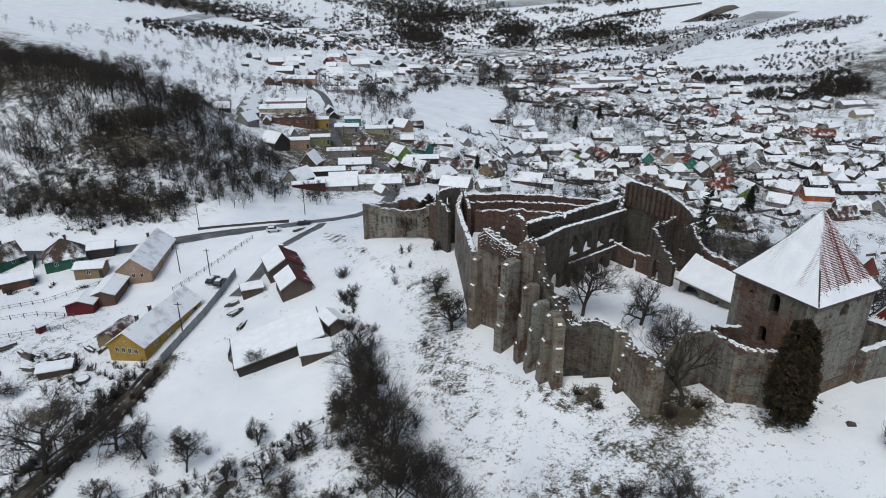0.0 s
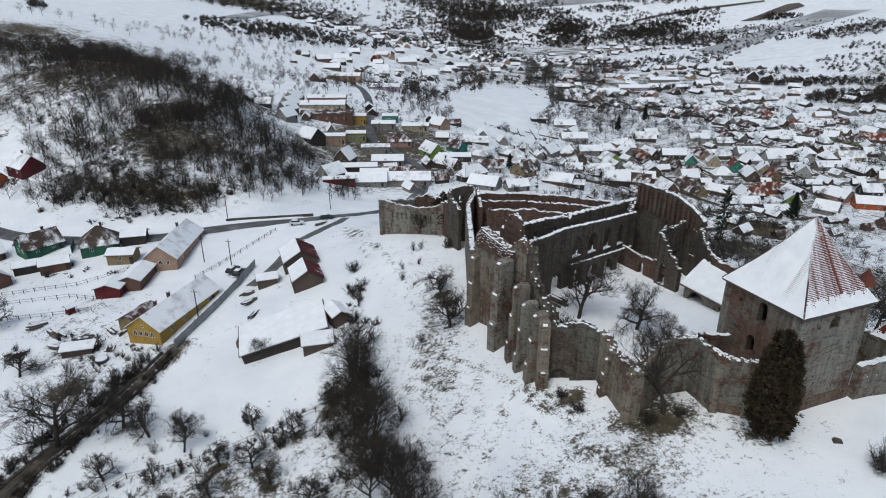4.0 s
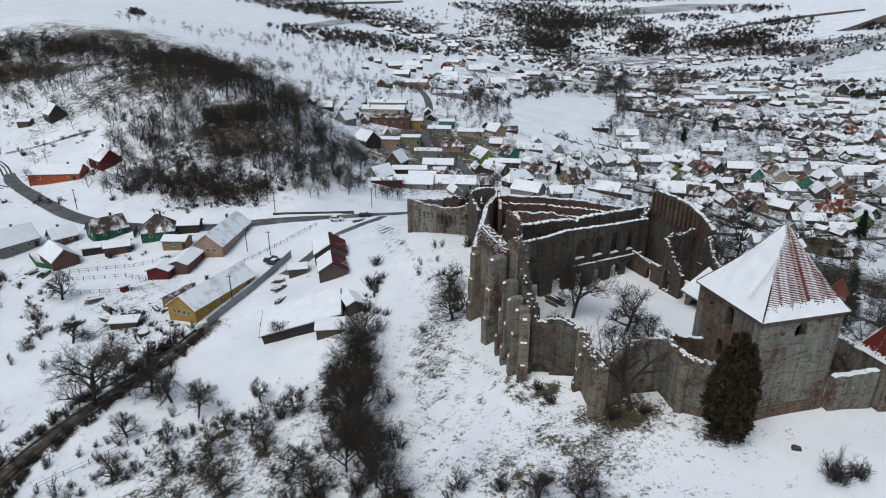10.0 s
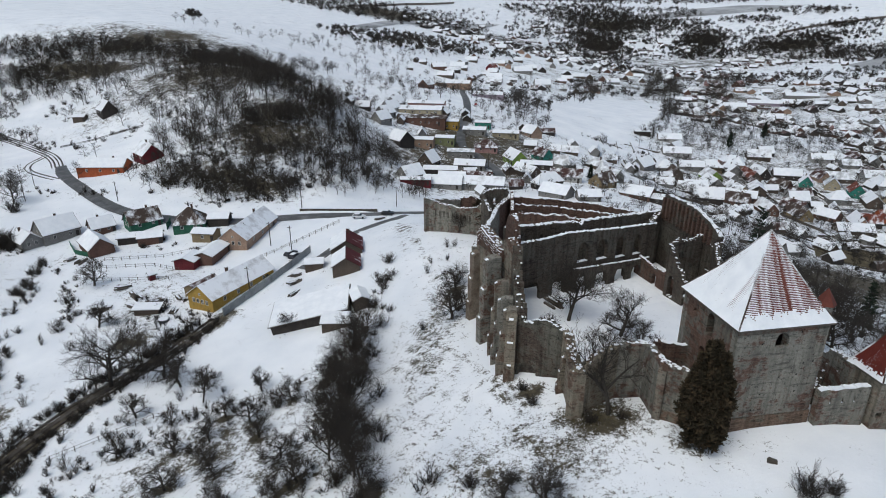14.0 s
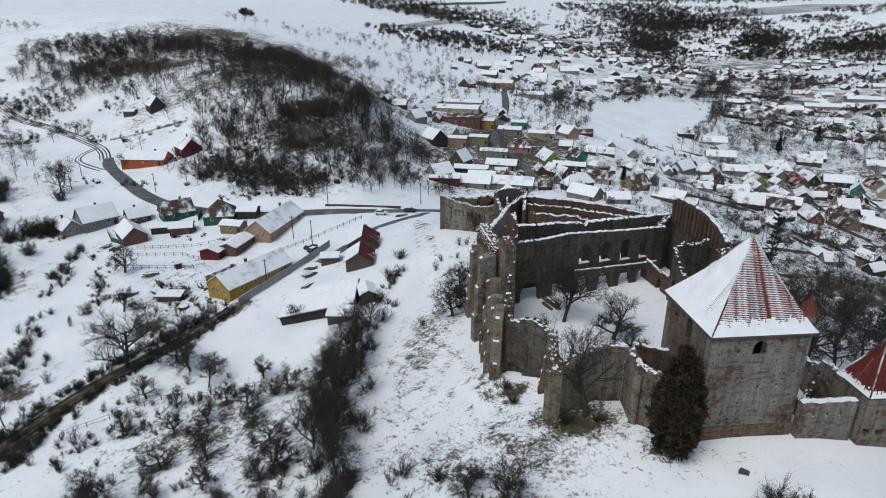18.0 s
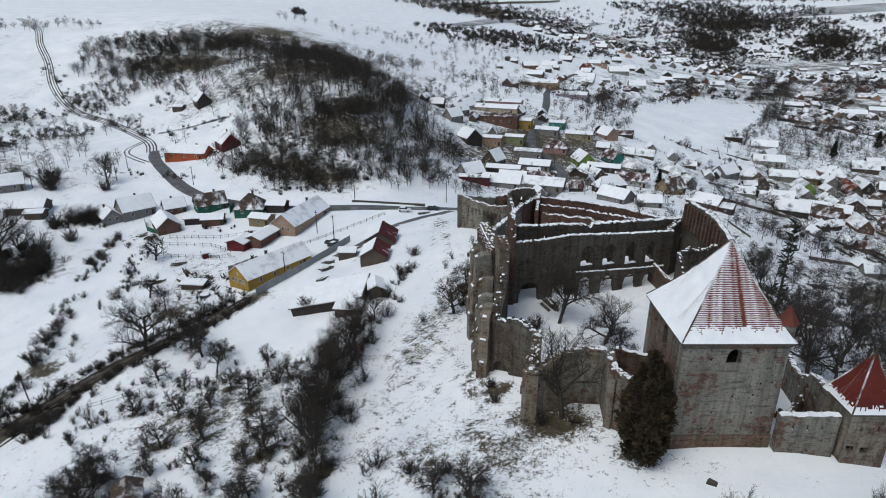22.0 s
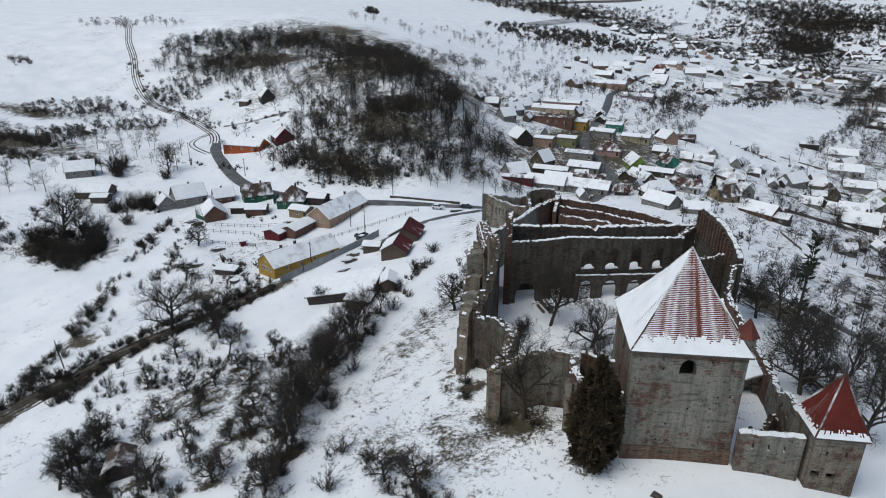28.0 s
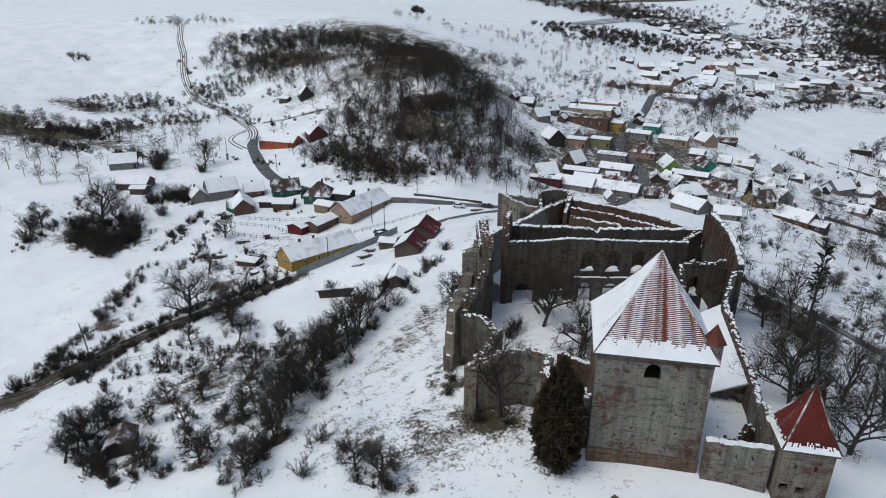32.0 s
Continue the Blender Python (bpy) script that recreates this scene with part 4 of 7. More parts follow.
s.hexa([(*(v), z) for z in (19.02, 19.74) for v in (a, b, b + uy * 0.2, a + uy * 0.2)])
part("eaves_band", s, bare_face, tower, "brown band of bare brick under the eaves")
# putlog holes are not cut; thin near-black plates carry the shade inside them
for k in range(9):
    s = Shape()
    o = TS + ux * random.uniform(0.6, 10.8) - uy * 0.004
    z = random.choice((8.4, 10.6, 12.8, 14.6, 17.4, 18.8)) + random.uniform(-0.15, 0.15)
    s.hexa([(*(v), zz) for zz in (z, z + 0.2) for v in (o, o + ux * 0.2, o + ux * 0.2 + uy * 0.03, o + uy * 0.03)])
    part("putlog_hole", s, dark_mat, tower)


def pyramid_roof(parent, corners, eave, apex, courses, over, mats, flare=0.06, columns=20, snow_rows=0.0, caught=(0.0, 0.0, 0.0, 0.0)):
    """Four faces of tile courses that rise to the apex; each face is its own part, with snow lying along the eave."""
    mid = sum(corners, Vector((0, 0))) / 4
    for k in range(4):
        a, b = corners[k], corners[(k + 1) % 4]
        a, b = a + (a - mid).normalized() * over, b + (b - mid).normalized() * over
        tip = Vector((*apex[:2],))
        s = Shape()
        lying, cells = [], 0
        rise = apex[2] - eave
        out = Vector((b - a).orthogonal()).normalized()
        if out.dot((a + b) / 2 - mid) < 0:
            out = -out

        def spot(i, t, lift):
            r = 1 - t - flare * math.sin(math.pi * t)
            p = tip + (a + (b - a) * i - tip) * r + out * lift
            return (p.x, p.y, eave + rise * t + lift * 0.6)

        for c in range(courses):
            t0, t1 = c / courses, (c + 1) / courses
            for i in range(columns):
                i0, i1 = i / columns, (i + 1) / columns
                x = ((i + 0.5) / columns - 0.5) * (1 - 0.9 * t0)
                drift = t0 < snow_rows * (0.85 + 0.5 * noise.noise(Vector((x * 16, 2.0, k * 7.0)))) + 0.07 * noise.noise(Vector((i * 0.7, c * 0.9, k)))
                streak = 0.5 + 0.5 * noise.noise(Vector((x * 7.0 + k * 11.0, t0 * 0.8, 3.0))) + 0.36 * noise.noise(Vector((x * 24.0, t0 * 1.4 + k, 9.0))) + 0.2 * noise.noise(Vector((i * 0.83, c * 0.71, 5.0 + k)))
                full = 1.0 if drift else min(1.0, max(0.0, 0.46 + 1.0 * (caught[k] - streak)))
                tm = t1 - (t1 - t0) * full
                if full < 0.99:
                    lm = 0.055 - 0.03 * (1 - full)
                    s.add([spot(i0, t0, 0.06), spot(i1, t0, 0.06), spot(i1, tm, lm), spot(i0, tm, lm), spot(i0, t0, 0.01), spot(i1, t0, 0.01)], [(0, 1, 2, 3), (4, 5, 1, 0)])
                    lying += [0, 0]
                if full > 0.02:
                    s.add([spot(i0, tm, 0.066), spot(i1, tm, 0.066), spot(i1, t1, 0.05), spot(i0, t1, 0.05)], [(0, 1, 2, 3)])
                    lying += [1]
        me = s.mesh("roof_face", mats[k], False)
        me.materials.append(snow_mat)
        me.polygons.foreach_set("material_index", np.array(lying, np.int32))
        part("roof_face", me, None, parent)
    s = Shape()
    for k in range(4):
        a, b = corners[k], corners[(k + 1) % 4]
        a2, b2 = a + (a - mid).normalized() * over, b + (b - mid).normalized() * over
        s.hexa([(*a, eave - 0.22), (*b, eave - 0.22), (*b2, eave - 0.22), (*a2, eave - 0.22), (*a, eave - 0.03), (*b, eave - 0.03), (*b2, eave - 0.03), (*a2, eave - 0.03)])
    part("eaves_board", s, wood_mat, parent)
    for k in range(4):
        a = corners[k] + (corners[k] - mid).normalized() * over
        s = Shape()
        pts = []
        for j in range(9):
            t = j / 8
            r = 1 - t - flare * math.sin(math.pi * t)
            p = Vector(apex[:2]) + (a - Vector(apex[:2])) * r
            pts.append((p.x, p.y, eave + (apex[2] - eave) * t + 0.06))
        for p, q in zip(pts, pts[1:]):
            s.tube(p, q, 0.1, 0.1, 5)
        part("ridge_tiles", s, roof_tiles["brown"], parent)


pyramid_roof(tower, [TS, TE, TN, TW], 19.85, (33.3, -5.35, 29.5), 58, 0.55, [tower_tile] * 4, 0.05, 76, 0.16, (0.4, 0.75, 1.25, 1.2))
# turret clinging to the roof's corner
s = Shape()
c = Vector((40.2, -6.6))
hexs = [(c.x + 0.95 * math.cos(i * math.pi / 3), c.y + 0.95 * math.sin(i * math.pi / 3)) for i in range(6)]
s.prism(hexs, 19.0, 21.6)
tur = part("turret", s, plaster_mat, tower, "small hexagonal corner turret")
s = Shape()
s.add([(c.x + 1.25 * math.cos(i * math.pi / 3), c.y + 1.25 * math.sin(i * math.pi / 3), 21.55) for i in range(6)] + [(c.x, c.y, 23.6)], [(i, (i + 1) % 6, 6) for i in range(6)] + [(5, 4, 3, 2, 1, 0)])
part("turret_roof", s, tower_tile, tur)

# ---- corner tower with the red roof ----
ct = thing("corner_tower", Matrix(), "square corner tower with a bright red tiled pyramid roof", "tower")
CS, CE = Vector((48.4, -6.3)), Vector((52.8, -4.2))
cu = (CE - CS).normalized()
cv = Vector((-cu.y, cu.x))
CN, CW = CE + cv * 4.9, CS + cv * 4.9
ruin_wall(ct, "south_face", CS, CE, 1.0, [(0, 11.9), (6, 11.9)], 0.7, front_mat, [(1.3, 1.55, 9.6, 10.2, False), (3.2, 3.45, 9.6, 10.2, False), (0.3, 1.2, 6.8, 7.6, False), (1.9, 2.8, 6.6, 7.4, False)], 0, 0.8, 0)
ruin_wall(ct, "west_face", CW, CS + cv * 0.7, 1.0, [(0, 11.9), (6, 11.9)], 0.7, front_mat, [(2.0, 2.25, 9.6, 10.2, False)], 0, 0.8, 0)
ruin_wall(ct, "east_face", CE + cv * 0.7, CN, 1.0, [(0, 11.9), (6, 11.9)], 0.7, front_mat, (), 0, 0.8, 0)
ruin_wall(ct, "north_face", CN - cu * 0.7, CW + cu * 0.7, 1.0, [(0, 11.9), (6, 11.9)], 0.7, front_mat, (), 0, 0.8, 0)
cm = (CS + CE + CN + CW) / 4
pyramid_roof(ct, [CS, CE, CN, CW], 12.0, (cm.x, cm.y, 18.4), 34, 0.4, [red_tile] * 4, 0.05, 36, 0.1, (-0.25, -0.3, 0.2, -0.1))
s = Shape()
s.tube((cm.x, cm.y, 18.3), (cm.x, cm.y, 19.3), 0.07, 0.04, 6)
s.tube((cm.x, cm.y, 18.9), (cm.x, cm.y, 19.1), 0.18, 0.18, 8)
part("finial", s, metal_mat, ct, "dark metal finial")

# ---- low building under a lean-to roof along the curtain wall ----
lo = thing("lean_to_building", Matrix(), "low whitewashed building with an arched doorway and snowy lean-to roof", "outbuilding")
ruin_wall(lo, "front_wall", (29.2, 23.6), (38.0, 8.6), 2.0, [(0, 6.3), (18, 6.1)], 0.6, plaster_mat, [(0.8, 4.6, 3.5, 6.1, True), (7.5, 8.4, 4.6, 5.6, False), (12.5, 13.4, 4.6, 5.6, False)], 0, 0.8, 0)
ruin_wall(lo, "end_wall", (38.0, 8.6), (42.6, 10.2), 2.0, [(0, 6.1), (5, 8.4)], 0.5, plaster_mat, [(2.2, 3.2, 4.6, 6.0, False)], 0, 0.8, 0)
ruin_wall(lo, "end_wall", (33.4, 27.2), (29.0, 23.8), 2.0, [(0, 9.0), (5.5, 6.4)], 0.5, plaster_mat, (), 0, 0.8, 0)
s = Shape()
q = [(28.2, 23.8, 6.5), (37.9, 7.4, 6.2), (42.9, 9.4, 9.0), (33.3, 28.4, 9.4)]
s.hexa([(x, y, z) for x, y, z in q] + [(x, y, z + 0.16) for x, y, z in q])
rf = part("roof", s, wood_mat, lo)
s = Shape()
q2 = [(28.35, 23.8, 6.67), (37.95, 7.6, 6.37), (42.8, 9.5, 9.17), (33.35, 28.2, 9.57)]
s.hexa(q2 + [(x, y, z + 0.22) for x, y, z in q2])
part("snow_cover", s, snow_mat, rf)


# ---- houses and sheds ----
def window(parent, x, y, z, turn, w=0.9, h=1.2):
    s = Shape()
    for x0, x1, z0, z1 in ((-w / 2, -w / 2 + 0.09, 0, h), (w / 2 - 0.09, w / 2, 0, h), (-w / 2 + 0.09, w / 2 - 0.09, 0, 0.09), (-w / 2 + 0.09, w / 2 - 0.09, h - 0.09, h), (-0.03, 0.03, 0.09, h - 0.09)):
        s.box(x0, x1, -0.07, 0.05, z0, z1)
    ob = part("window", s, frame_mat, parent)
    ob.matrix_local = pose(x, y, z, 0, 0, turn)
    p = Shape().box(-w / 2 + 0.09, w / 2 - 0.09, -0.03, 0.02, 0.09, h - 0.09)
    part("pane", p, glass_mat, ob)
    return ob


def house(x, y, turn, L, W, h, paint, roof="white", rise=None, name="house", label="", chimney=1, windows=2, hip=False, mono=0.0, group="village houses", sink=0.0, door=True):
    """A house or shed with its ridge along the turned x axis: walls, roof slopes, snow, chimney, windows and door."""
    rnd = random.Random(int(x * 13 + y * 7) & 0xFFFF)
    rise = W * 0.36 if rise is None else rise
    if not mono and rise > 1.3:
        h, rise = h * 0.8, rise * 1.3
    pair = roof if isinstance(roof, tuple) else (roof, roof)
    roof = pair[0]
    c, s_ = math.cos(radians(turn)), math.sin(radians(turn))
    zs = [gz(x + c * a - s_ * b, y + s_ * a + c * b) for a in (-L / 2, L / 2) for b in (-W / 2, W / 2)]
    z = sum(zs) / 4 + 0.1 - sink
    deep = z - min(zs) + 0.8
    roof_words = {"white": "snow-covered roof", "rusty": "rusty roof half under snow", "brown": "brown roof streaked with snow", "grey": "grey roof dusted with snow", "red": "red tiled roof", "maroon": "dark red metal roof", "thin": "roof under thin snow"}[roof]
    paint_words = {"wood": "grey timber", "dark": "dark timber", "brick": "red brick", "maroon": "dark red"}.get(paint, paint)
    label = label or f"{paint_words} village {name.replace('_', ' ')} with a {roof_words}"
    ob = thing(name, pose(x, y, z, 0, 0, turn), label, name.replace("_", " "), group)
    o = 0.42
    s = Shape()
    if mono:
        s.hexa([(-L / 2, -W / 2, -deep), (L / 2, -W / 2, -deep), (L / 2, W / 2, -deep), (-L / 2, W / 2, -deep), (-L / 2, -W / 2, h), (L / 2, -W / 2, h), (L / 2, W / 2, h + mono), (-L / 2, W / 2, h + mono)])
    elif hip:
        s.box(-L / 2, L / 2, -W / 2, W / 2, -deep, h)
    else:
        s.add([(e * L / 2, b, zz) for e in (-1, 1) for b, zz in ((-W / 2, -deep), (W / 2, -deep), (W / 2, h), (0, h + rise), (-W / 2, h))],
              [(4, 3, 2, 1, 0), (5, 6, 7, 8, 9), (0, 1, 6, 5), (1, 2, 7, 6), (2, 3, 8, 7), (3, 4, 9, 8), (4, 0, 5, 9)])
    part("wall", s, walls_mat[paint], ob)
    slopes = []
    if mono:
        slopes.append([(-L / 2 - o, -W / 2 - o, h - o * mono / W), (L / 2 + o, -W / 2 - o, h - o * mono / W), (L / 2 + o, W / 2 + o, h + mono + o * mono / W), (-L / 2 - o, W / 2 + o, h + mono + o * mono / W)])
    elif hip:
        k, e, d = W / 2, h - o * rise / (W / 2), rise
        k = min(k, L / 2 - 0.2)
        P = [(-L / 2 - o, -W / 2 - o, e), (L / 2 + o, -W / 2 - o, e), (L / 2 + o, W / 2 + o, e), (-L / 2 - o, W / 2 + o, e)]
        R = [(-L / 2 + k, 0, h + d), (L / 2 - k, 0, h + d)]
        slopes += [[P[0], P[1], R[1], R[0]], [P[2], P[3], R[0], R[1]], [P[1], P[2], R[1]], [P[3], P[0], R[0]]]
    else:
        e = h - o * rise / (W / 2)
        for sg in (-1, 1):
            q = [(-L / 2 - o, sg * (W / 2 + o), e), (L / 2 + o, sg * (W / 2 + o), e), (L / 2 + o, 0, h + rise), (-L / 2 - o, 0, h + rise)]
            slopes.append(q if sg < 0 else q[::-1])
    for nth, q in enumerate(slopes):
        n = len(q)
        roof = pair[nth % 2]
        mat = wood_mat if roof == "white" else roof_tiles[roof]
        up = lambda v, d: (v[0], v[1], v[2] + d)
        s = Shape()
        s.add([up(v, 0.02) for v in q] + [up(v, 0.14) for v in q], [tuple(range(n))[::-1], tuple(range(n, 2 * n))] + [(i, (i + 1) % n, n + (i + 1) % n, n + i) for i in range(n)])
        r = part("roof", s, mat, ob)
        if roof == "white":
            mid = [sum(v[i] for v in q) / n for i in range(3)]
            q2 = [tuple(mid[i] + (v[i] - mid[i]) * 0.975 for i in range(3)) for v in q]
            s = Shape()
            s.add([up(v, 0.15) for v in q2] + [up(v, 0.36 + rnd.uniform(-0.04, 0.06)) for v in q2], [tuple(range(n))[::-1], tuple(range(n, 2 * n))] + [(i, (i + 1) % n, n + (i + 1) % n, n + i) for i in range(n)])
            part("snow_cover", s, snow_mat, r)
    for k in range(chimney):
        cx = rnd.uniform(-0.3, 0.3) * L
        s = Shape().box(cx - 0.28, cx + 0.28, 0.35, 0.9, h + rise * 0.5, h + rise + 0.8)
        s.box(cx - 0.36, cx + 0.36, 0.27, 0.98, h + rise + 0.8, h + rise + 0.92)
        ch = part("chimney", s, brick_mat, ob)
        part("snow_cap", Shape().box(cx - 0.34, cx + 0.34, 0.29, 0.96, h + rise + 0.924, h + rise + 1.05), snow_mat, ch)
    if windows and h > 1.9:
        for k in range(windows):
            t = (k + 0.5) / windows - 0.5
            window(ob, t * L * 0.85, -W / 2, 0.9, 0)
            if not mono:
                window(ob, -L / 2, t * W * 0.7, 0.9, -90)
        if not mono and not hip and rise > 1.6:
            window(ob, -L / 2, 0, h + 0.2, -90, 0.6, 0.7)
    if door and h > 1.9:
        s = Shape().box(L * 0.36, L * 0.36 + 0.95, -W / 2 - 0.05, -W / 2 + 0.05, -0.1, 1.95)
        part("door", s, walls_mat["dark"], ob)
    return ob


# farmyards below the church
house(-76.2, 39.2, 80.5, 21.5, 8.0, 3.5, "yellow", "thin", 2.2, label="long yellow farmhouse with a snow-dusted ridged roof", chimney=2, windows=4)
house(-84.0, 37.5, 80, 7.5, 5.0, 2.3, "ochre", "rusty", 1.2, "shed", windows=0, chimney=0)
house(-94.6, 75.0, 97.5, 22.0, 8.6, 3.6, "peach", "thin", 2.6, label="long peach-coloured farmhouse with snowy gabled roof", windows=3)
house(-96.5, 58.6, 98, 11.0, 5.4, 2.5, "brick", "white", 1.0, "shed", chimney=0, windows=0)
house(-99.8, 52.5, 98, 6.2, 6.0, 2.4, "maroon", "white", 1.0, "shed", chimney=0, windows=0)
house(-107.5, 70.5, 10, 7.0, 5.0, 2.6, "ochre", "white", 0.9, "shed", chimney=0, windows=1)
house(-118.2, 77.0, 30, 9.5, 9.0, 3.4, "green", "brown", 3.2, hip=True, label="green and white house with a brown hipped roof")
house(-110.5, 82.0, 20, 6.5, 5.0, 2.4, "dark", "white", 1.2, "shed", chimney=0, windows=0)
house(-135.0, 74.5, 60, 10.0, 7.0, 3.0, "green", "brown", 2.6)
house(-124.0, 65.0, 35, 7.0, 5.0, 2.2, "brick", "white", 1.2, "shed", chimney=0, windows=0)
house(-131.0, 63.5, 35, 6.0, 4.5, 2.0, "dark", "white", 0.8, "shed", chimney=0, windows=0)
house(-136.5, 56.0, 150, 11.5, 7.0, 2.8, "brick", "white", 2.2, "barn", chimney=0, windows=0)
house(-156.5, 60.5, 70, 11.0, 8.0, 3.6, "grey", "white", 3.0)
house(-160.5, 53.0, 160, 8.0, 6.0, 2.6, "grey", "white", 2.0)
house(-146.0, 68.0, 60, 7.0, 5.5, 2.6, "brick", "white", 2.0)
house(-188.8, 115.4, 18, 19.0, 8.6, 3.6, "orange", "white", 2.0, label="long orange house with a snowy roof beside the road", windows=3)
house(-176.5, 127.0, -30, 12.0, 8.5, 3.8, "maroon", "thin", 3.0, label="dark red gabled house beside the orange one")
house(-253.0, 186.0, -30, 10.0, 8.0, 3.2, "dark", "white", 3.6, label="dark timber house with a steep snowy gable on the hillside")
house(-266.0, 180.0, 20, 6.0, 4.5, 2.2, "wood", "white", 1.0, "shed", chimney=0, windows=0)
house(-219.5, 54.0, 60, 11.0, 7.5, 3.4, "grey", "white", 2.6)
house(-192.5, 45.0, 36, 12.5, 7.5, 2.8, "wood", "white", 1.6, "barn", chimney=0, windows=0)
house(-185.5, 43.0, 36, 6.0, 4.5, 2.0, "wood", "white", 0.8, "shed", chimney=0, windows=0)
house(-330.0, 62.0, 30, 12.0, 7.0, 2.8, "brick", "brown", 1.8)
# barn and red-roofed houses beside the meadow
barn = house(-45.8, 25.2, 19, 17.0, 8.6, 1.2, "dark", "white", 1.0, "barn", "long low timber barn under an even snow-covered roof", 0, 0, mono=1.5, sink=0.5)
slope = (gz(-37.8, 28.0) - gz(-53.8, 22.4)) / 17.0
barn.matrix_world = pose(-45.8, 25.2, gz(-45.8, 25.2) + 0.75, 0, -math.degrees(math.atan(slope)), 19)
house(-38.0, 20.6, 19, 5.5, 3.0, 1.5, "wood", "white", 0.6, "shed", "timber lean-to shed beside the barn", 0, 0, mono=0.6)
house(-36.2, 28.8, -55, 5.0, 3.2, 2.2, "wood", "white", 0.8, "shed", chimney=0, windows=0)
house(-53.2, 58.6, -65, 9.0, 8.0, 3.0, "wood", ("white", "maroon"), 1.9, "house", "farmhouse with a dark red roof half under snow", 1, 1)
house(-48.0, 47.2, -65, 7.5, 6.6, 2.8, "wood", ("white", "maroon"), 1.6, "barn", "barn with an open timber gable and dark red roof", 0, 0)
house(-58.6, 50.0, 25, 4.5, 3.6, 1.9, "wood", "white", 0.7, "shed", chimney=0, windows=0)
house(-36.6, -36.2, -40, 4.6, 3.4, 2.2, "dark", "brown", 1.0, "hut", "small dark wooden hut among the orchard trees", 0, 0)
house(-104.5, 42.5, 60, 1.6, 1.4, 1.7, "maroon", "white", 0.4, "privy", "small red wooden privy in the snow", 0, 0)
house(-91.5, 26.0, 20, 6.0, 2.2, 1.3, "wood", "white", 0.3, "shed", "low lumber shed with snow on its boards", 0, 0, mono=0.4)

# along the main street
house(-73.3, 166.0, 60, 10.0, 8.0, 2.8, "grey", "white", 3.0)
house(-68.0, 158.0, 15, 13.0, 3.6, 2.4, "maroon", "white", 0.7, "shed", "long low dark red shed by the roadside", 0, 0)
house(-75.0, 198.0, 80, 9.0, 8.0, 3.0, "wood", "white", 3.6)
house(-66.0, 188.0, 10, 16.0, 5.0, 2.6, "dark", "white", 1.2, "barn", chimney=0, windows=0)
house(-58.0, 165.0, 8, 17.0, 7.0, 2.6, "grey", "white", 2.2, "barn", chimney=0)
house(-56.5, 174.5, 8, 12.0, 6.5, 2.8, "white", "white", 2.4)
house(-41.0, 169.5, 6, 18.0, 8.0, 3.6, "grey", "thin", 2.0, label="large grey rendered building with a patchy snowy roof", windows=4)
house(-47.0, 182.5, 4, 14.0, 8.0, 3.2, "grey", "rusty", 1.6, windows=3)
house(-55.5, 203.0, 6, 15.0, 7.0, 3.0, "grey", "white", 1.6)
house(-64.0, 218.0, 8, 13.5, 6.5, 3.6, "grey", "grey", 0.9, windows=3)
house(-85.0, 221.5, 8, 10.0, 7.5, 4.0, "peach", "white", 0.7, windows=2, label="square peach-coloured house under flat snow")
house(-77.0, 233.0, 8, 10.0, 7.0, 3.6, "olive", "white", 0.8)
house(-95.0, 213.0, -35, 11.0, 9.0, 2.8, "dark", "white", 3.2, "barn", chimney=0, windows=1)
house(-112.0, 229.0, 70, 9.0, 7.0, 2.8, "grey", "white", 3.0)
house(-118.0, 250.0, 70, 10.0, 7.0, 2.8, "grey", "white", 3.0)
house(-126.0, 278.0, 75, 11.0, 8.0, 2.8, "white", "white", 3.2)
house(-130.0, 298.0, 75, 11.0, 8.0, 2.8, "white", "white", 3.2)
house(-98.0, 257.0, 8, 28.0, 11.0, 4.2, "brick", "brown", 1.0, label="long brick-built hall under a brown low-pitched roof", chimney=2, windows=5)
house(-82.0, 262.0, 8, 9.0, 8.0, 4.2, "yellow", "white", 0.8)
house(-108.0, 285.0, 6, 27.0, 9.0, 3.6, "cream", "white", 1.4, windows=5)
house(-110.0, 302.0, 6, 24.0, 7.0, 3.6, "pink", "white", 1.2, windows=4)
house(-67.0, 258.5, 5, 13.0, 6.0, 2.8, "grey", "white", 1.2)
house(-66.0, 275.0, 5, 9.0, 6.0, 3.4, "teal", "white", 0.9)
house(-50.0, 264.0, 5, 15.0, 6.0, 2.8, "cream", "white", 1.2)
house(-38.0, 281.0, -40, 10.0, 8.0, 3.2, "peach", "white", 3.0)
house(-54.5, 233.5, 10, 12.0, 9.0, 3.2, "pink", "rusty", 2.4, hip=True)
house(-36.0, 217.5, -55, 12.0, 8.0, 3.6, "lime", "white", 3.0, label="yellow-green gabled house with snow on the roof")
house(-24.6, 232.0, -35, 8.5, 7.0, 3.2, "teal", "rusty", 2.4)
house(-24.2, 211.0, 4, 15.5, 6.0, 2.6, "dark", "white", 1.2, "barn", chimney=0)
house(-8.2, 193.0, 6, 14.0, 7.5, 3.6, "white", "rusty", 2.0, windows=3)
house(-8.8, 161.5, -20, 12.0, 8.0, 2.8, "grey", "white", 2.2)
house(4.0, 160.5, 20, 9.0, 6.0, 2.6, "grey", "white", 1.6)
house(8.1, 193.5, 55, 10.0, 8.0, 3.2, "ochre", "brown", 2.8)
house(-152.0, 500.0, 5, 42.0, 11.0, 5.0, "peach", "white", 1.8, label="long peach-coloured public building under snow", windows=8)
house(-148.0, 417.0, 80, 12.0, 9.0, 4.0, "brick", "white", 3.2)
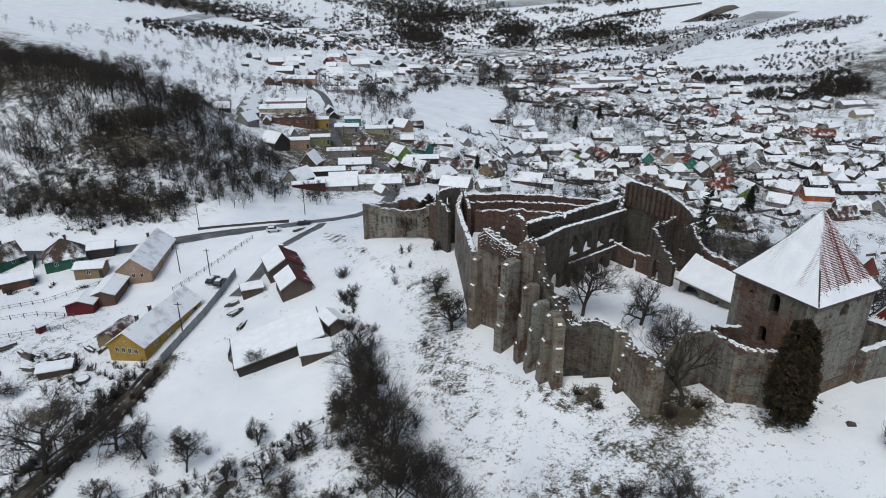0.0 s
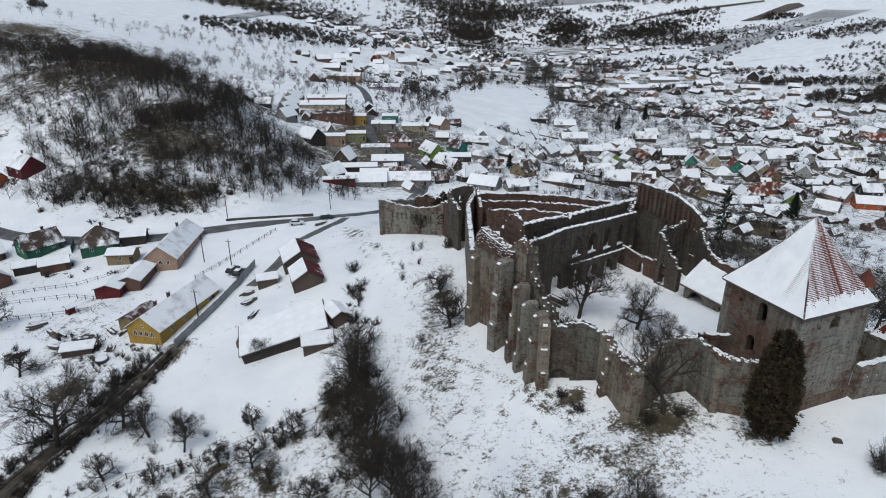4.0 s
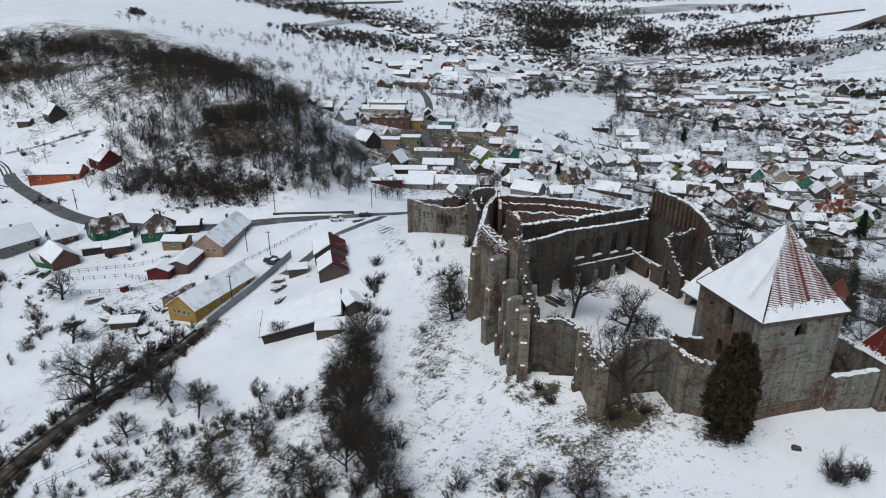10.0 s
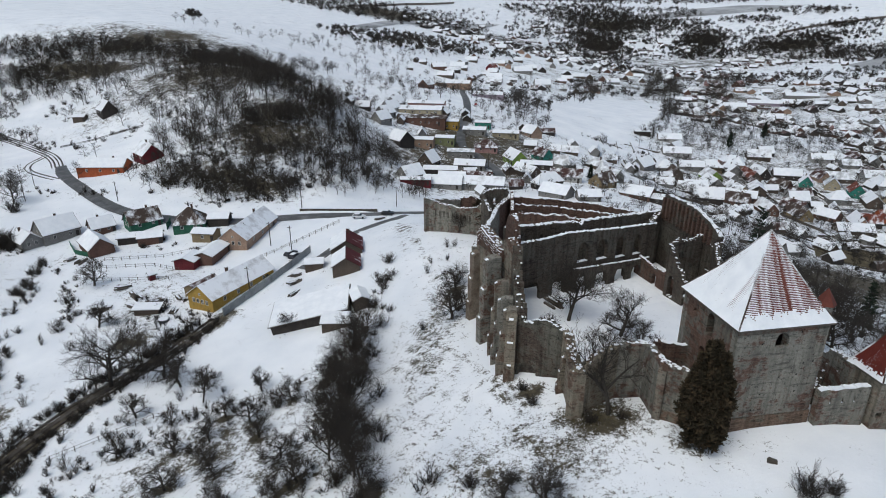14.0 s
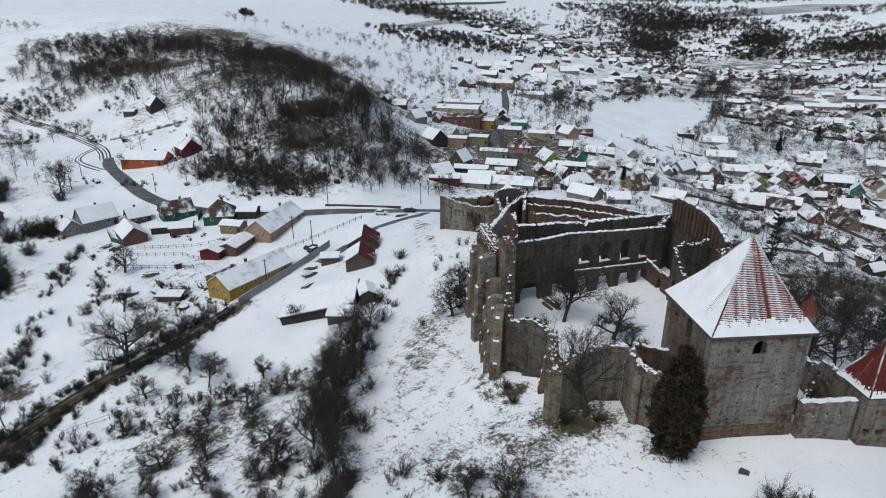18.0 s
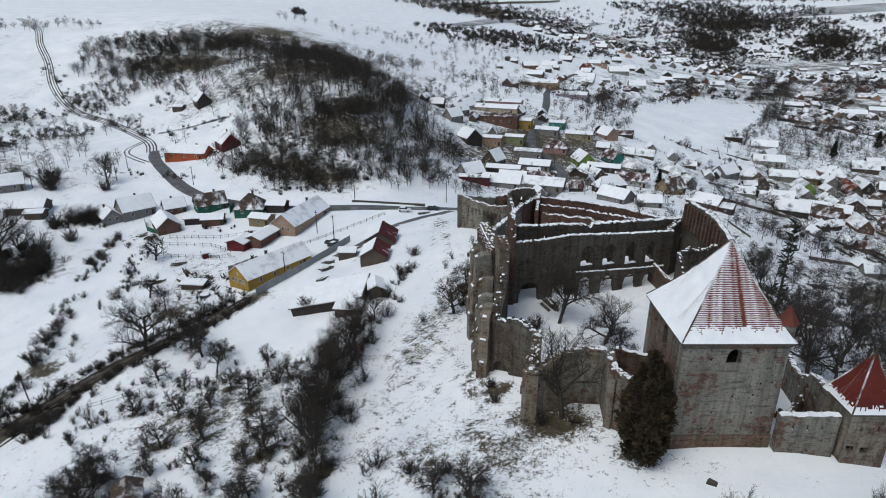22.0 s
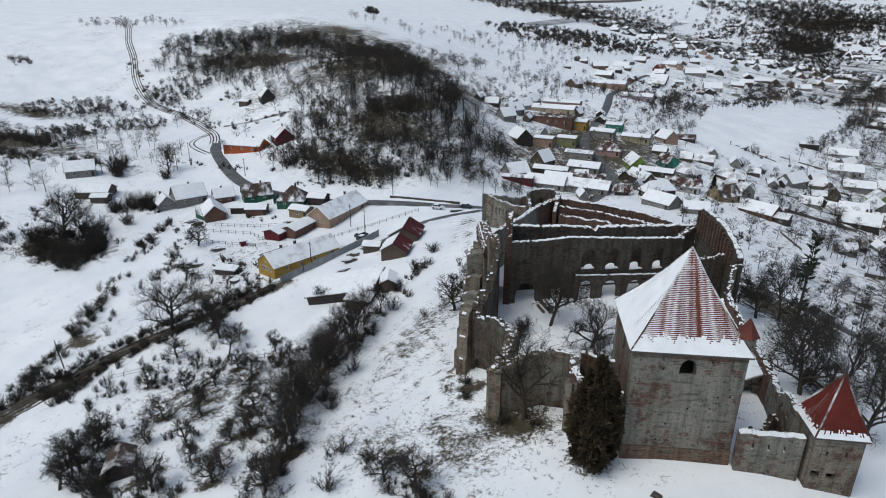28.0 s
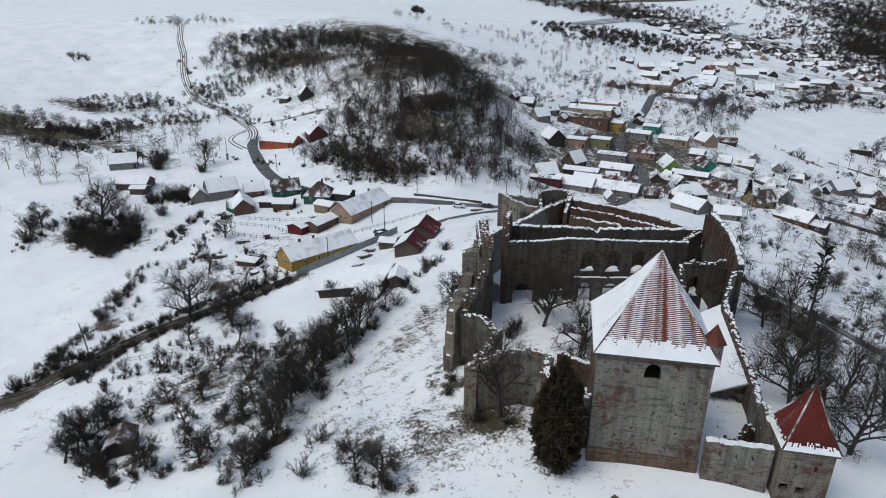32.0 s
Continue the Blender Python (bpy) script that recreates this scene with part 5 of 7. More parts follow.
house(-91.0, 399.0, 4, 24.0, 8.0, 4.0, "lilac", "white", 1.4, windows=4)
house(-149.0, 678.0, 70, 13.0, 10.0, 5.0, "maroon", "red", 3.6)
house(-80.0, 628.0, 20, 18.0, 12.0, 4.0, "white", "white", 4.0)
house(-119.0, 722.0, 20, 24.0, 14.0, 4.0, "grey", "white", 4.0)
house(-193.0, 600.0, 30, 16.0, 10.0, 4.0, "brick", "white", 3.0)

# houses of the lower village
house(27.0, 284.0, 60, 13.0, 9.0, 3.0, "grey", "white", 3.2)
house(40.0, 297.0, 10, 11.0, 9.0, 3.4, "grey", "white", 2.8, hip=True, windows=3)
house(56.5, 318.0, 8, 15.0, 8.0, 3.4, "grey", "white", 2.2, windows=3)
house(49.0, 345.0, 8, 18.0, 9.0, 3.4, "white", "white", 2.4)
house(27.0, 383.0, 8, 11.0, 5.0, 2.6, "dark", "white", 0.8, "shed", "dark field shed with snow on its flat roof", 0, 0)
house(52.0, 249.0, -15, 15.0, 9.0, 2.8, "wood", "white", 2.8, "barn", chimney=0)
house(66.6, 302.0, -70, 12.0, 9.0, 3.4, "lime", "grey", 3.2)
house(71.6, 253.0, -20, 17.0, 9.0, 3.0, "brick", "brown", 2.8)
house(23.2, 183.0, -20, 13.0, 8.0, 2.8, "brick", "white", 2.2)
house(30.0, 181.0, -10, 8.0, 6.0, 2.4, "dark", "white", 1.2, "shed", chimney=0)
house(84.3, 351.0, 20, 14.0, 9.0, 3.4, "pink", "white", 2.6, hip=True)
house(54.9, 266.0, 8, 12.0, 7.0, 2.8, "wood", "white", 2.2, "barn", chimney=0)
house(106.0, 310.0, -40, 11.0, 8.0, 2.8, "brick", "brown", 3.0)
house(122.7, 323.0, 80, 9.0, 7.0, 3.2, "teal", "white", 3.2)
house(136.7, 323.0, 80, 10.0, 8.0, 3.4, "cream", "grey", 3.4)
house(146.0, 311.0, 85, 10.0, 8.0, 4.0, "teal", "red", 3.2, label="turquoise gabled house with a red roof")
house(165.5, 346.0, 5, 14.0, 9.0, 3.2, "white", "white", 2.8)
house(161.8, 306.0, 80, 10.0, 8.0, 3.2, "cream", "white", 3.2)
house(187.0, 343.0, 5, 20.0, 8.0, 3.2, "grey", "white", 2.4, windows=3)
house(183.9, 303.0, 70, 12.0, 8.0, 3.2, "white", "white", 3.2)
house(206.0, 315.0, 5, 21.0, 8.0, 3.0, "grey", "white", 2.2, "barn")
house(149.3, 268.0, 15, 12.0, 8.0, 3.2, "orange", "red", 2.6, label="house with a bright orange-red tiled roof")
house(154.0, 247.0, 70, 11.0, 8.0, 3.4, "lime", "white", 3.0)
house(124.0, 236.0, 5, 16.0, 8.0, 2.6, "wood", "white", 2.0, "barn", chimney=0)
house(136.0, 226.0, 5, 12.0, 7.0, 2.6, "wood", "white", 1.6, "barn", chimney=0)
house(163.6, 231.0, -40, 11.0, 8.0, 3.4, "grey", "white", 3.0)
house(190.8, 243.0, -10, 15.0, 8.0, 3.8, "orange", "white", 2.4)
house(181.8, 256.0, -60, 12.0, 8.0, 3.2, "pink", "white", 3.0)
house(219.0, 254.0, 0, 22.0, 9.0, 3.0, "dark", "white", 2.0, "barn", chimney=0)
house(229.4, 340.0, 5, 17.0, 8.0, 3.4, "cream", "grey", 2.6, windows=3)
house(264.2, 406.0, 5, 21.0, 9.0, 3.2, "olive", "brown", 2.6)
house(295.0, 424.0, -20, 24.0, 10.0, 3.4, "brick", "red", 3.2)
house(218.6, 382.0, -30, 14.0, 9.0, 3.2, "wood", "white", 2.8)
house(211.7, 411.0, 30, 14.0, 9.0, 3.0, "grey", "white", 2.8)
house(259.9, 473.0, 10, 18.0, 9.0, 3.4, "white", "white", 3.0)
house(258.0, 549.0, 15, 18.0, 12.0, 3.6, "brick", "red", 4.2, hip=True)
house(261.5, 530.0, 60, 15.0, 9.0, 3.4, "grey", "white", 3.2)
house(214.9, 583.0, 10, 24.0, 11.0, 4.0, "pink", "thin", 3.0)
house(242.8, 583.0, 70, 15.0, 9.0, 3.6, "brick", "rusty", 3.4)
house(284.5, 539.0, 30, 18.0, 10.0, 3.6, "grey", "white", 3.2)
house(259.4, 343.0, 5, 15.0, 9.0, 3.2, "grey", "white", 2.6)
house(265.3, 325.0, 70, 13.0, 8.0, 3.4, "ochre", "white", 3.0)
house(184.3, 210.0, 15, 14.0, 8.0, 3.2, "brick", "rusty", 2.8)
house(211.5, 226.0, 60, 12.0, 8.0, 3.2, "grey", "white", 3.0)
house(400.0, 552.0, 10, 26.0, 10.0, 3.6, "grey", "white", 2.4)
house(386.0, 511.0, 10, 20.0, 9.0, 3.6, "cream", "white", 2.8)
house(330.5, 779.0, 70, 20.0, 14.0, 4.0, "dark", "white", 5.0)
house(130.0, 914.0, 20, 20.0, 12.0, 4.5, "pink", "brown", 4.0)
house(165.5, 914.0, 60, 18.0, 12.0, 4.5, "brick", "red", 4.0)
house(223.0, 802.0, 5, 40.0, 11.0, 4.0, "grey", "white", 2.4)
house(132.0, 698.0, 5, 26.0, 11.0, 4.0, "white", "white", 2.8)
house(173.0, 739.0, 5, 46.0, 11.0, 4.0, "lilac", "white", 2.4)
house(150.8, 622.0, -20, 20.0, 9.0, 3.2, "grey", "white", 2.6)
house(46.0, 381.0, 5, 16.0, 8.0, 3.0, "white", "white", 2.4)
house(49.0, 358.0, 60, 12.0, 8.0, 3.0, "grey", "white", 3.0)
house(144.7, 384.0, 5, 14.0, 8.0, 3.0, "white", "white", 2.4)
house(159.4, 374.0, 5, 11.0, 8.0, 3.2, "grey", "grey", 2.4)
house(216.0, 496.0, 20, 16.0, 9.0, 3.2, "white", "white", 3.0)
house(87.0, 347.0, 80, 13.0, 9.0, 3.4, "peach", "white", 3.2, hip=True)
house(78.8, 270.0, -10, 16.0, 8.0, 2.8, "brick", "white", 2.2)
house(105.0, 268.0, -40, 12.0, 8.0, 3.0, "grey", "rusty", 2.6)
house(118.0, 258.0, -40, 12.0, 7.0, 3.0, "brick", "white", 2.4)

# the rest of the village, lane by lane
used = [(o.location.x, o.location.y, 10) for o in scene.objects if o.parent is None and o.get("group") == "village houses"]


far_walls, far_roofs = {}, {}


def far_house(x, y, turn, L, W, h, paint, roof, rise):
    """A house too far off to count: gabled walls and two roof slopes, gathered into one mesh a material."""
    c, s_ = math.cos(radians(turn)), math.sin(radians(turn))
    z = gz(x, y)

    def at(p):
        return (x + c * p[0] - s_ * p[1], y + s_ * p[0] + c * p[1], z + p[2])

    w, r = far_walls.setdefault(paint, Shape()), far_roofs.setdefault(roof, Shape())
    w.add([at((e * L / 2, b, zz)) for e in (-1, 1) for b, zz in ((-W / 2, -2), (W / 2, -2), (W / 2, h), (0, h + rise), (-W / 2, h))], [(4, 3, 2, 1, 0), (5, 6, 7, 8, 9), (0, 1, 6, 5), (1, 2, 7, 6), (2, 3, 8, 7), (3, 4, 9, 8), (4, 0, 5, 9)])
    o = 0.45
    e = h - o * rise / (W / 2)
    for sg in (-1, 1):
        q = [(-L / 2 - o, sg * (W / 2 + o), e), (L / 2 + o, sg * (W / 2 + o), e), (L / 2 + o, 0, h + rise), (-L / 2 - o, 0, h + rise)]
        q = q if sg < 0 else q[::-1]
        r.hexa([at((a, b, d + 0.02)) for a, b, d in q] + [at((a, b, d + 0.3)) for a, b, d in q])


def lane_of_houses(x0, y0, x1, y1, n, seed, wide=26, size=11):
    rnd = random.Random(seed)
    way = math.degrees(math.atan2(y1 - y0, x1 - x0))
    for k in range(n):
        t = (k + rnd.uniform(0.2, 0.8)) / n
        side = rnd.choice((-1, 1)) * rnd.uniform(0.45, 1.0) * wide
        x, y = x0 + (x1 - x0) * t - math.sin(radians(way)) * side, y0 + (y1 - y0) * t + math.cos(radians(way)) * side
        if in_meadow(x, y) or any((x - a) ** 2 + (y - b) ** 2 < (c * 0.75 + size * 0.45) ** 2 for a, b, c in used):
            continue
        used.append((x, y, size * 0.55))
        if size > 12.5:
            far_house(x, y, way + rnd.choice((0, 90, 90)) + rnd.uniform(-12, 12), size * rnd.uniform(0.8, 1.3), size * rnd.uniform(0.5, 0.7), rnd.uniform(2.2, 3.2), rnd.choice(("grey", "wood", "wood", "dark", "dark", "brick", "grey", "peach")), rnd.choice(("white",) * 8 + ("grey", "rusty", "brown", "thin")), size * rnd.uniform(0.2, 0.3))
            continue
        house(x, y, way + rnd.choice((0, 90, 90)) + rnd.uniform(-12, 12), size * rnd.uniform(0.9, 1.5), size * rnd.uniform(0.6, 0.8), rnd.uniform(2.6, 3.6), rnd.choice(("white", "grey", "grey", "wood", "wood", "wood", "wood", "peach", "ochre", "grey", "dark", "brick", "dark", "dark")),
              rnd.choice(("white",) * 7 + ("grey", "rusty", "brown", "thin", "red")), size * rnd.uniform(0.2, 0.3), chimney=rnd.choice((0, 1)), windows=rnd.choice((1, 2)), hip=rnd.random() < 0.15, door=False)


lane_of_houses(40, 262, 250, 292, 40, 1, 30)
lane_of_houses(60, 300, 260, 330, 44, 2, 28)
lane_of_houses(95, 355, 250, 385, 36, 3, 28)
lane_of_houses(210, 190, 300, 420, 34, 4, 40)
lane_of_houses(200, 440, 330, 500, 30, 5, 34)
lane_of_houses(150, 545, 400, 600, 36, 6, 36, 13)
lane_of_houses(60, 640, 330, 690, 36, 7, 40, 14)
lane_of_houses(40, 760, 340, 800, 34, 8, 46, 15)
lane_of_houses(-150, 820, 320, 900, 30, 9, 46, 16)
lane_of_houses(-220, 1000, 250, 1040, 26, 10, 60, 18)
lane_of_houses(-150, 560, -180, 820, 18, 11, 34, 14)
lane_of_houses(-60, 590, -40, 760, 10, 12, 34, 14)
lane_of_houses(-330, 1150, 150, 1220, 24, 13, 60, 20)
lane_of_houses(285, 250, 420, 430, 18, 14, 40, 12)
lane_of_houses(-30, 175, 15, 240, 6, 15, 16, 9)


def house_cluster(cx, cy, rx, ry, turn, n, size, seed, near=False):
    """Far houses strewn over a patch, too far off to need doors."""
    rnd = random.Random(seed)
    c, s_ = math.cos(radians(turn)), math.sin(radians(turn))
    for k in range(n):
        q, w = rnd.uniform(0, 6.283), math.sqrt(rnd.random())
        a, b = math.cos(q) * w * rx, math.sin(q) * w * ry
        x, y = cx + a * c - b * s_, cy + a * s_ + b * c
        if in_meadow(x, y) or any((x - a) ** 2 + (y - b) ** 2 < (d * 0.75 + size * 0.45) ** 2 for a, b, d in used):
            continue
        used.append((x, y, size * 0.55))
        if near:
            house(x, y, turn + rnd.choice((0, 90)) + rnd.uniform(-15, 15), size * rnd.uniform(0.8, 1.4), size * rnd.uniform(0.5, 0.75), rnd.uniform(1.9, 2.6), rnd.choice(("wood", "dark", "grey")), rnd.choice(("white",) * 8 + ("grey", "rusty", "brown", "thin")), size * rnd.uniform(0.2, 0.32), "shed", chimney=0, windows=0, door=False, group="garden sheds")
            continue
        far_house(x, y, turn + rnd.choice((0, 90)) + rnd.uniform(-15, 15), size * rnd.uniform(0.8, 1.4), size * rnd.uniform(0.5, 0.75), rnd.uniform(1.9, 3.2), rnd.choice(("grey", "wood", "wood", "dark", "dark", "brick", "dark")),
                  rnd.choice(("white",) * 8 + ("grey", "rusty", "brown", "thin")), size * rnd.uniform(0.2, 0.32))


for k, row in enumerate([(-243, 1298, 263, 249, 78, 90, 14), (-220, 1640, 74, 42, 43, 12, 16), (74, 1583, 83, 80, 1, 50, 14), (249, 1390, 84, 73, -25, 40, 13), (372, 1287, 54, 73, -56, 6, 13), (151, 1235, 67, 123, 8, 30, 13)]):
    house_cluster(*row, 100 + k)
for k, row in enumerate([(547, 1307, 88, 65, -71, 3, 13), (-37, 998, 146, 126, 69, 8, 13), (330, 871, 60, 40, -43, 8, 13), (255, 779, 101, 51, -13, 18, 12), (310, 691, 48, 31, -18, 10, 12), (148, 740, 44, 60, 18, 10, 12)]):
    house_cluster(*row, 120 + k)


# sheds, stables and byres between the gardens
for k, row in enumerate([(120, 290, 120, 45, 8, 90, 6.5), (235, 370, 90, 90, 20, 80, 6.5), (-70, 270, 34, 80, 100, 46, 7), (110, 200, 70, 50, 30, 36, 6), (200, 560, 150, 90, 12, 80, 8), (-45, 180, 24, 36, 110, 34, 6), (-150, 600, 40, 120, 100, 30, 8)]):
    house_cluster(*row, 140 + k, k not in (4, 6))
rows = thing("far_houses", Matrix(), "far village houses and sheds with snow-covered roofs", "houses", "village houses", "stuff")
for paint, s in far_walls.items():
    tagged(part("wall", s.mesh("wall", walls_mat[paint], False), None, rows), kind="stuff")
for roof, s in far_roofs.items():
    tagged(part("roof", s.mesh("roof", roof_tiles[roof], False), None, rows), kind="stuff")


def garden_fences(name, label, patches, seed):
    """Board fences between village plots, grown grey, in one mesh."""
    rnd = random.Random(seed)
    s = Shape()
    for cx, cy, rx, ry, turn, n in patches:
        for k in range(n):
            x, y = cx + rnd.uniform(-rx, rx), cy + rnd.uniform(-ry, ry)
            a = radians(turn + rnd.choice((0, 90)) + rnd.gauss(0, 7))
            ln = rnd.uniform(8, 24)
            m = max(2, int(ln / 4))
            hh = rnd.uniform(0.5, 1.2)
            for j in range(m):
                if rnd.random() < 0.12:
                    continue
                p = [(x + math.cos(a) * ln * u / m, y + math.sin(a) * ln * u / m) for u in (j, j + 0.96)]
                nx, ny = -math.sin(a) * 0.05, math.cos(a) * 0.05
                (ax, ay), (bx, by) = p
                za, zb = gz(ax, ay), gz(bx, by)
                s.hexa([(ax - nx, ay - ny, za - 0.3), (bx - nx, by - ny, zb - 0.3), (bx + nx, by + ny, zb - 0.3), (ax + nx, ay + ny, za - 0.3), (ax - nx, ay - ny, za + hh), (bx - nx, by - ny, zb + hh), (bx + nx, by + ny, zb + hh), (ax + nx, ay + ny, za + hh)])
    tagged(new(name, s.mesh(name, wood_mat, False)), label, "fence", "garden fences", "stuff")


garden_fences("garden_fence", "weathered board fences between the village gardens", [(120, 300, 120, 40, 8, 90), (230, 380, 80, 80, 20, 70), (100, 180, 60, 40, 30, 30), (170, 600, 150, 80, 12, 60)], 7)


# ---- trees ----
def grow(seed, height, spread, first=0.28, limbs=7, levels=4, kids=5, lean=0.0, up=0.45, thick=0.035):
    """Branch pieces of a bare tree: start, end, radii and level."""
    rnd = random.Random(seed)
    out = []

    def limb(p, d, length, r, level):
        n = 4 if level < 2 else 3 if level == 2 else 2
        q = p
        joints = [(p.copy(), r)]
        for k in range(n):
            d = (d + Vector((rnd.gauss(0, 1), rnd.gauss(0, 1), rnd.gauss(0, 1))) * (0.10 + 0.06 * level) + Vector((0, 0, 0.05))).normalized()
            e = q + d * length / n
            r1 = r * (1 - 0.55 * (k + 1) / n)
            out.append((*q, *e, r * (1 - 0.55 * k / n), r1, level))
            q = e
            joints.append((q.copy(), r1))
        if level >= levels:
            return
        m = limbs if level == 0 else kids
        for k in range(m):
            t = (first if level == 0 else 0.3) + (1 - (first if level == 0 else 0.3)) * (k + rnd.uniform(0.2, 0.9)) / m
            j = min(n - 1, int(t * n))
            s = t * n - j
            at = joints[j][0].lerp(joints[j + 1][0], min(1, s))
            rr = joints[j][1] * 0.62
            a = rnd.uniform(0, 2 * math.pi) if level else 2 * math.pi * (k * 0.382 + rnd.uniform(-0.08, 0.08))
            side = d.orthogonal().normalized()
            side.rotate(Matrix.Rotation(a, 3, d))
            wide = radians((rnd.uniform(48, 72) if level == 0 else rnd.uniform(28, 58)) * min(1.3, 0.55 + 0.45 * spread))
            nd = (d * math.cos(wide) + side * math.sin(wide) + Vector((0, 0, up * (0.5 if level == 0 else 0.22)))).normalized()
            limb(at, nd, length * rnd.uniform(0.5, 0.74) * (1.15 - 0.45 * t if level == 0 else 1.0), max(0.012, rr), level + 1)

    limb(Vector((0, 0, -0.3)), Vector((lean, lean * 0.4, 1)).normalized(), height * 0.66, height * thick, 0)
    return np.array(out)


def tubes(segs, n=3, least=0.0):
    """Vertices and quads of open tapered tubes round all pieces."""
    a, b, ra, rb = segs[:, 0:3], segs[:, 3:6], np.maximum(segs[:, 6], least), np.maximum(segs[:, 7], least)
    d = b - a
    d /= np.linalg.norm(d, axis=1, keepdims=True) + 1e-9
    ref = np.where(np.abs(d[:, 2:3]) > 0.9, np.array([[1.0, 0, 0]]), np.array([[0, 0, 1.0]]))
    u = np.cross(d, ref)
    u /= np.linalg.norm(u, axis=1, keepdims=True) + 1e-9
    w = np.cross(d, u)
    ang = 2 * np.pi * np.arange(n) / n
    ring = np.cos(ang)[None, :, None] * u[:, None] + np.sin(ang)[None, :, None] * w[:, None]
    v = np.concatenate([a[:, None] + ring * ra[:, None, None], b[:, None] + ring * rb[:, None, None]], 1)
    base = (np.arange(len(segs)) * 2 * n)[:, None, None]
    i = np.arange(n)
    q = np.stack([i, (i + 1) % n, n + (i + 1) % n, n + i], 1)[None] + base
    return v.reshape(-1, 3), q.reshape(-1, 4)


def tree_kind(name, label, category, segs, least=0.013):
    root = thing(name, Matrix(), label, category)
    part("trunk", big_mesh("trunk", *tubes(segs[segs[:, 8] < 2], 6), bark_mat), None, root)
    part("crown", big_mesh("crown", *tubes(segs[segs[:, 8] >= 2], 3, least), twig_mat), None, root)
    return root


def bush_segs(seed, r=1.2, h=1.8, stems=26):
    rnd = random.Random(seed)
    out = []
    for k in range(stems):
        a, t = rnd.uniform(0, 6.28), rnd.uniform(0.1, 1)
        p = Vector((math.cos(a) * r * 0.35 * t, math.sin(a) * r * 0.35 * t, -0.2))
        d = Vector((math.cos(a) * t * r / h, math.sin(a) * t * r / h, 1)).normalized()
        ln = h * rnd.uniform(0.6, 1.1)
        for j in range(3):
            d = (d + Vector((rnd.gauss(0, 0.15), rnd.gauss(0, 0.15), 0.02))).normalized()
            e = p + d * ln / 3
            out.append((*p, *e, 0.025, 0.018, 2))
            for m in range(4):
                dd = (d + Vector((rnd.gauss(0, 0.6), rnd.gauss(0, 0.6), rnd.gauss(0.1, 0.4)))).normalized()
                s = p.lerp(e, rnd.random())
                e2 = s + dd * ln * rnd.uniform(0.2, 0.4)
                out.append((*s, *e2, 0.016, 0.012, 2))
                for w in range(2):
                    d3 = (dd + Vector((rnd.gauss(0, 0.6), rnd.gauss(0, 0.6), rnd.gauss(0.1, 0.4)))).normalized()
                    s3 = s.lerp(e2, rnd.random())
                    out.append((*s3, *(s3 + d3 * ln * rnd.uniform(0.12, 0.22)), 0.012, 0.01, 2))
            p = e
    return np.array(out)


trunks = [tree_kind("bare_tree", "leafless spreading tree with dark branches", "tree", grow(11, 12.5, 1.1, 0.18, 10, 4, 6, 0, 0.42, 0.03)),
          tree_kind("bare_tree", "leafless round-crowned tree with fine twigs", "tree", grow(23, 9.5, 1.2, 0.25, 9, 4, 6, 0.05, 0.42, 0.028)),
          tree_kind("bare_tree", "tall leafless tree with upright branches", "tree", grow(37, 13.0, 0.7, 0.15, 13, 4, 5, 0.02, 0.6, 0.02)),
          tree_kind("orchard_tree", "leafless low orchard tree with crooked limbs", "tree", grow(41, 7.2, 1.3, 0.2, 8, 4, 6, 0.1, 0.35, 0.04)),
          tree_kind("orchard_tree", "leafless crooked orchard tree", "tree", grow(59, 6.6, 1.2, 0.22, 8, 4, 6, -0.12, 0.4, 0.04))]


vase_tree = tree_kind("bare_tree", "leafless tree with a forked trunk and rising limbs", "tree", grow(71, 10.5, 0.75, 0.32, 9, 4, 5, 0.06, 0.62, 0.03))
trunks.append(vase_tree)


def bush_kind(seed, r, h, n):
    me = big_mesh("bush", *tubes(bush_segs(seed, r, h, n), 3), twig_mat)
    return tagged(new("bush", me), "dense leafless bush of thin brown stems", "bush")


bushes = [bush_kind(3, 1.6, 2.2, 30), bush_kind(5, 1.2, 1.6, 26), bush_kind(8, 2.4, 3.2, 44)]
first_use = {o: True for o in trunks + bushes}


def plant(kind, x, y, size=1.0, turn=None, z=None):
    rnd = random.Random(int(x * 31 + y * 17))
    turn = rnd.uniform(0, 360) if turn is None else turn
    m = Matrix.Translation((x, y, gz(x, y) - 0.05 if z is None else z)) @ Matrix.Rotation(radians(turn), 4, "Z")
    if first_use.pop(kind, None):
        ob = kind
        ob.matrix_basis = m
    else:
        ob = copy_thing(kind, m)
    ob.scale = (size * rnd.uniform(0.92, 1.1), size * rnd.uniform(0.92, 1.1), size)
    return ob


spread_tree, round_tree, tall_tree, orchard_a, orchard_b, _ = trunks
bush_a, bush_b, bush_c = bushes
plant(spread_tree, -78.0, -0.5, 1.15)
plant(round_tree, -53.9, -3.1, 0.75)
plant(orchard_a, -68.2, 3.5, 1.1)
plant(orchard_b, -62.2, 1.1, 1.1)
for k, (x, y) in enumerate(ORCHARD):
    plant((orchard_a, orchard_b, orchard_b)[k % 3], x, y, 0.58 + 0.26 * ((k * 7) % 5) / 5)
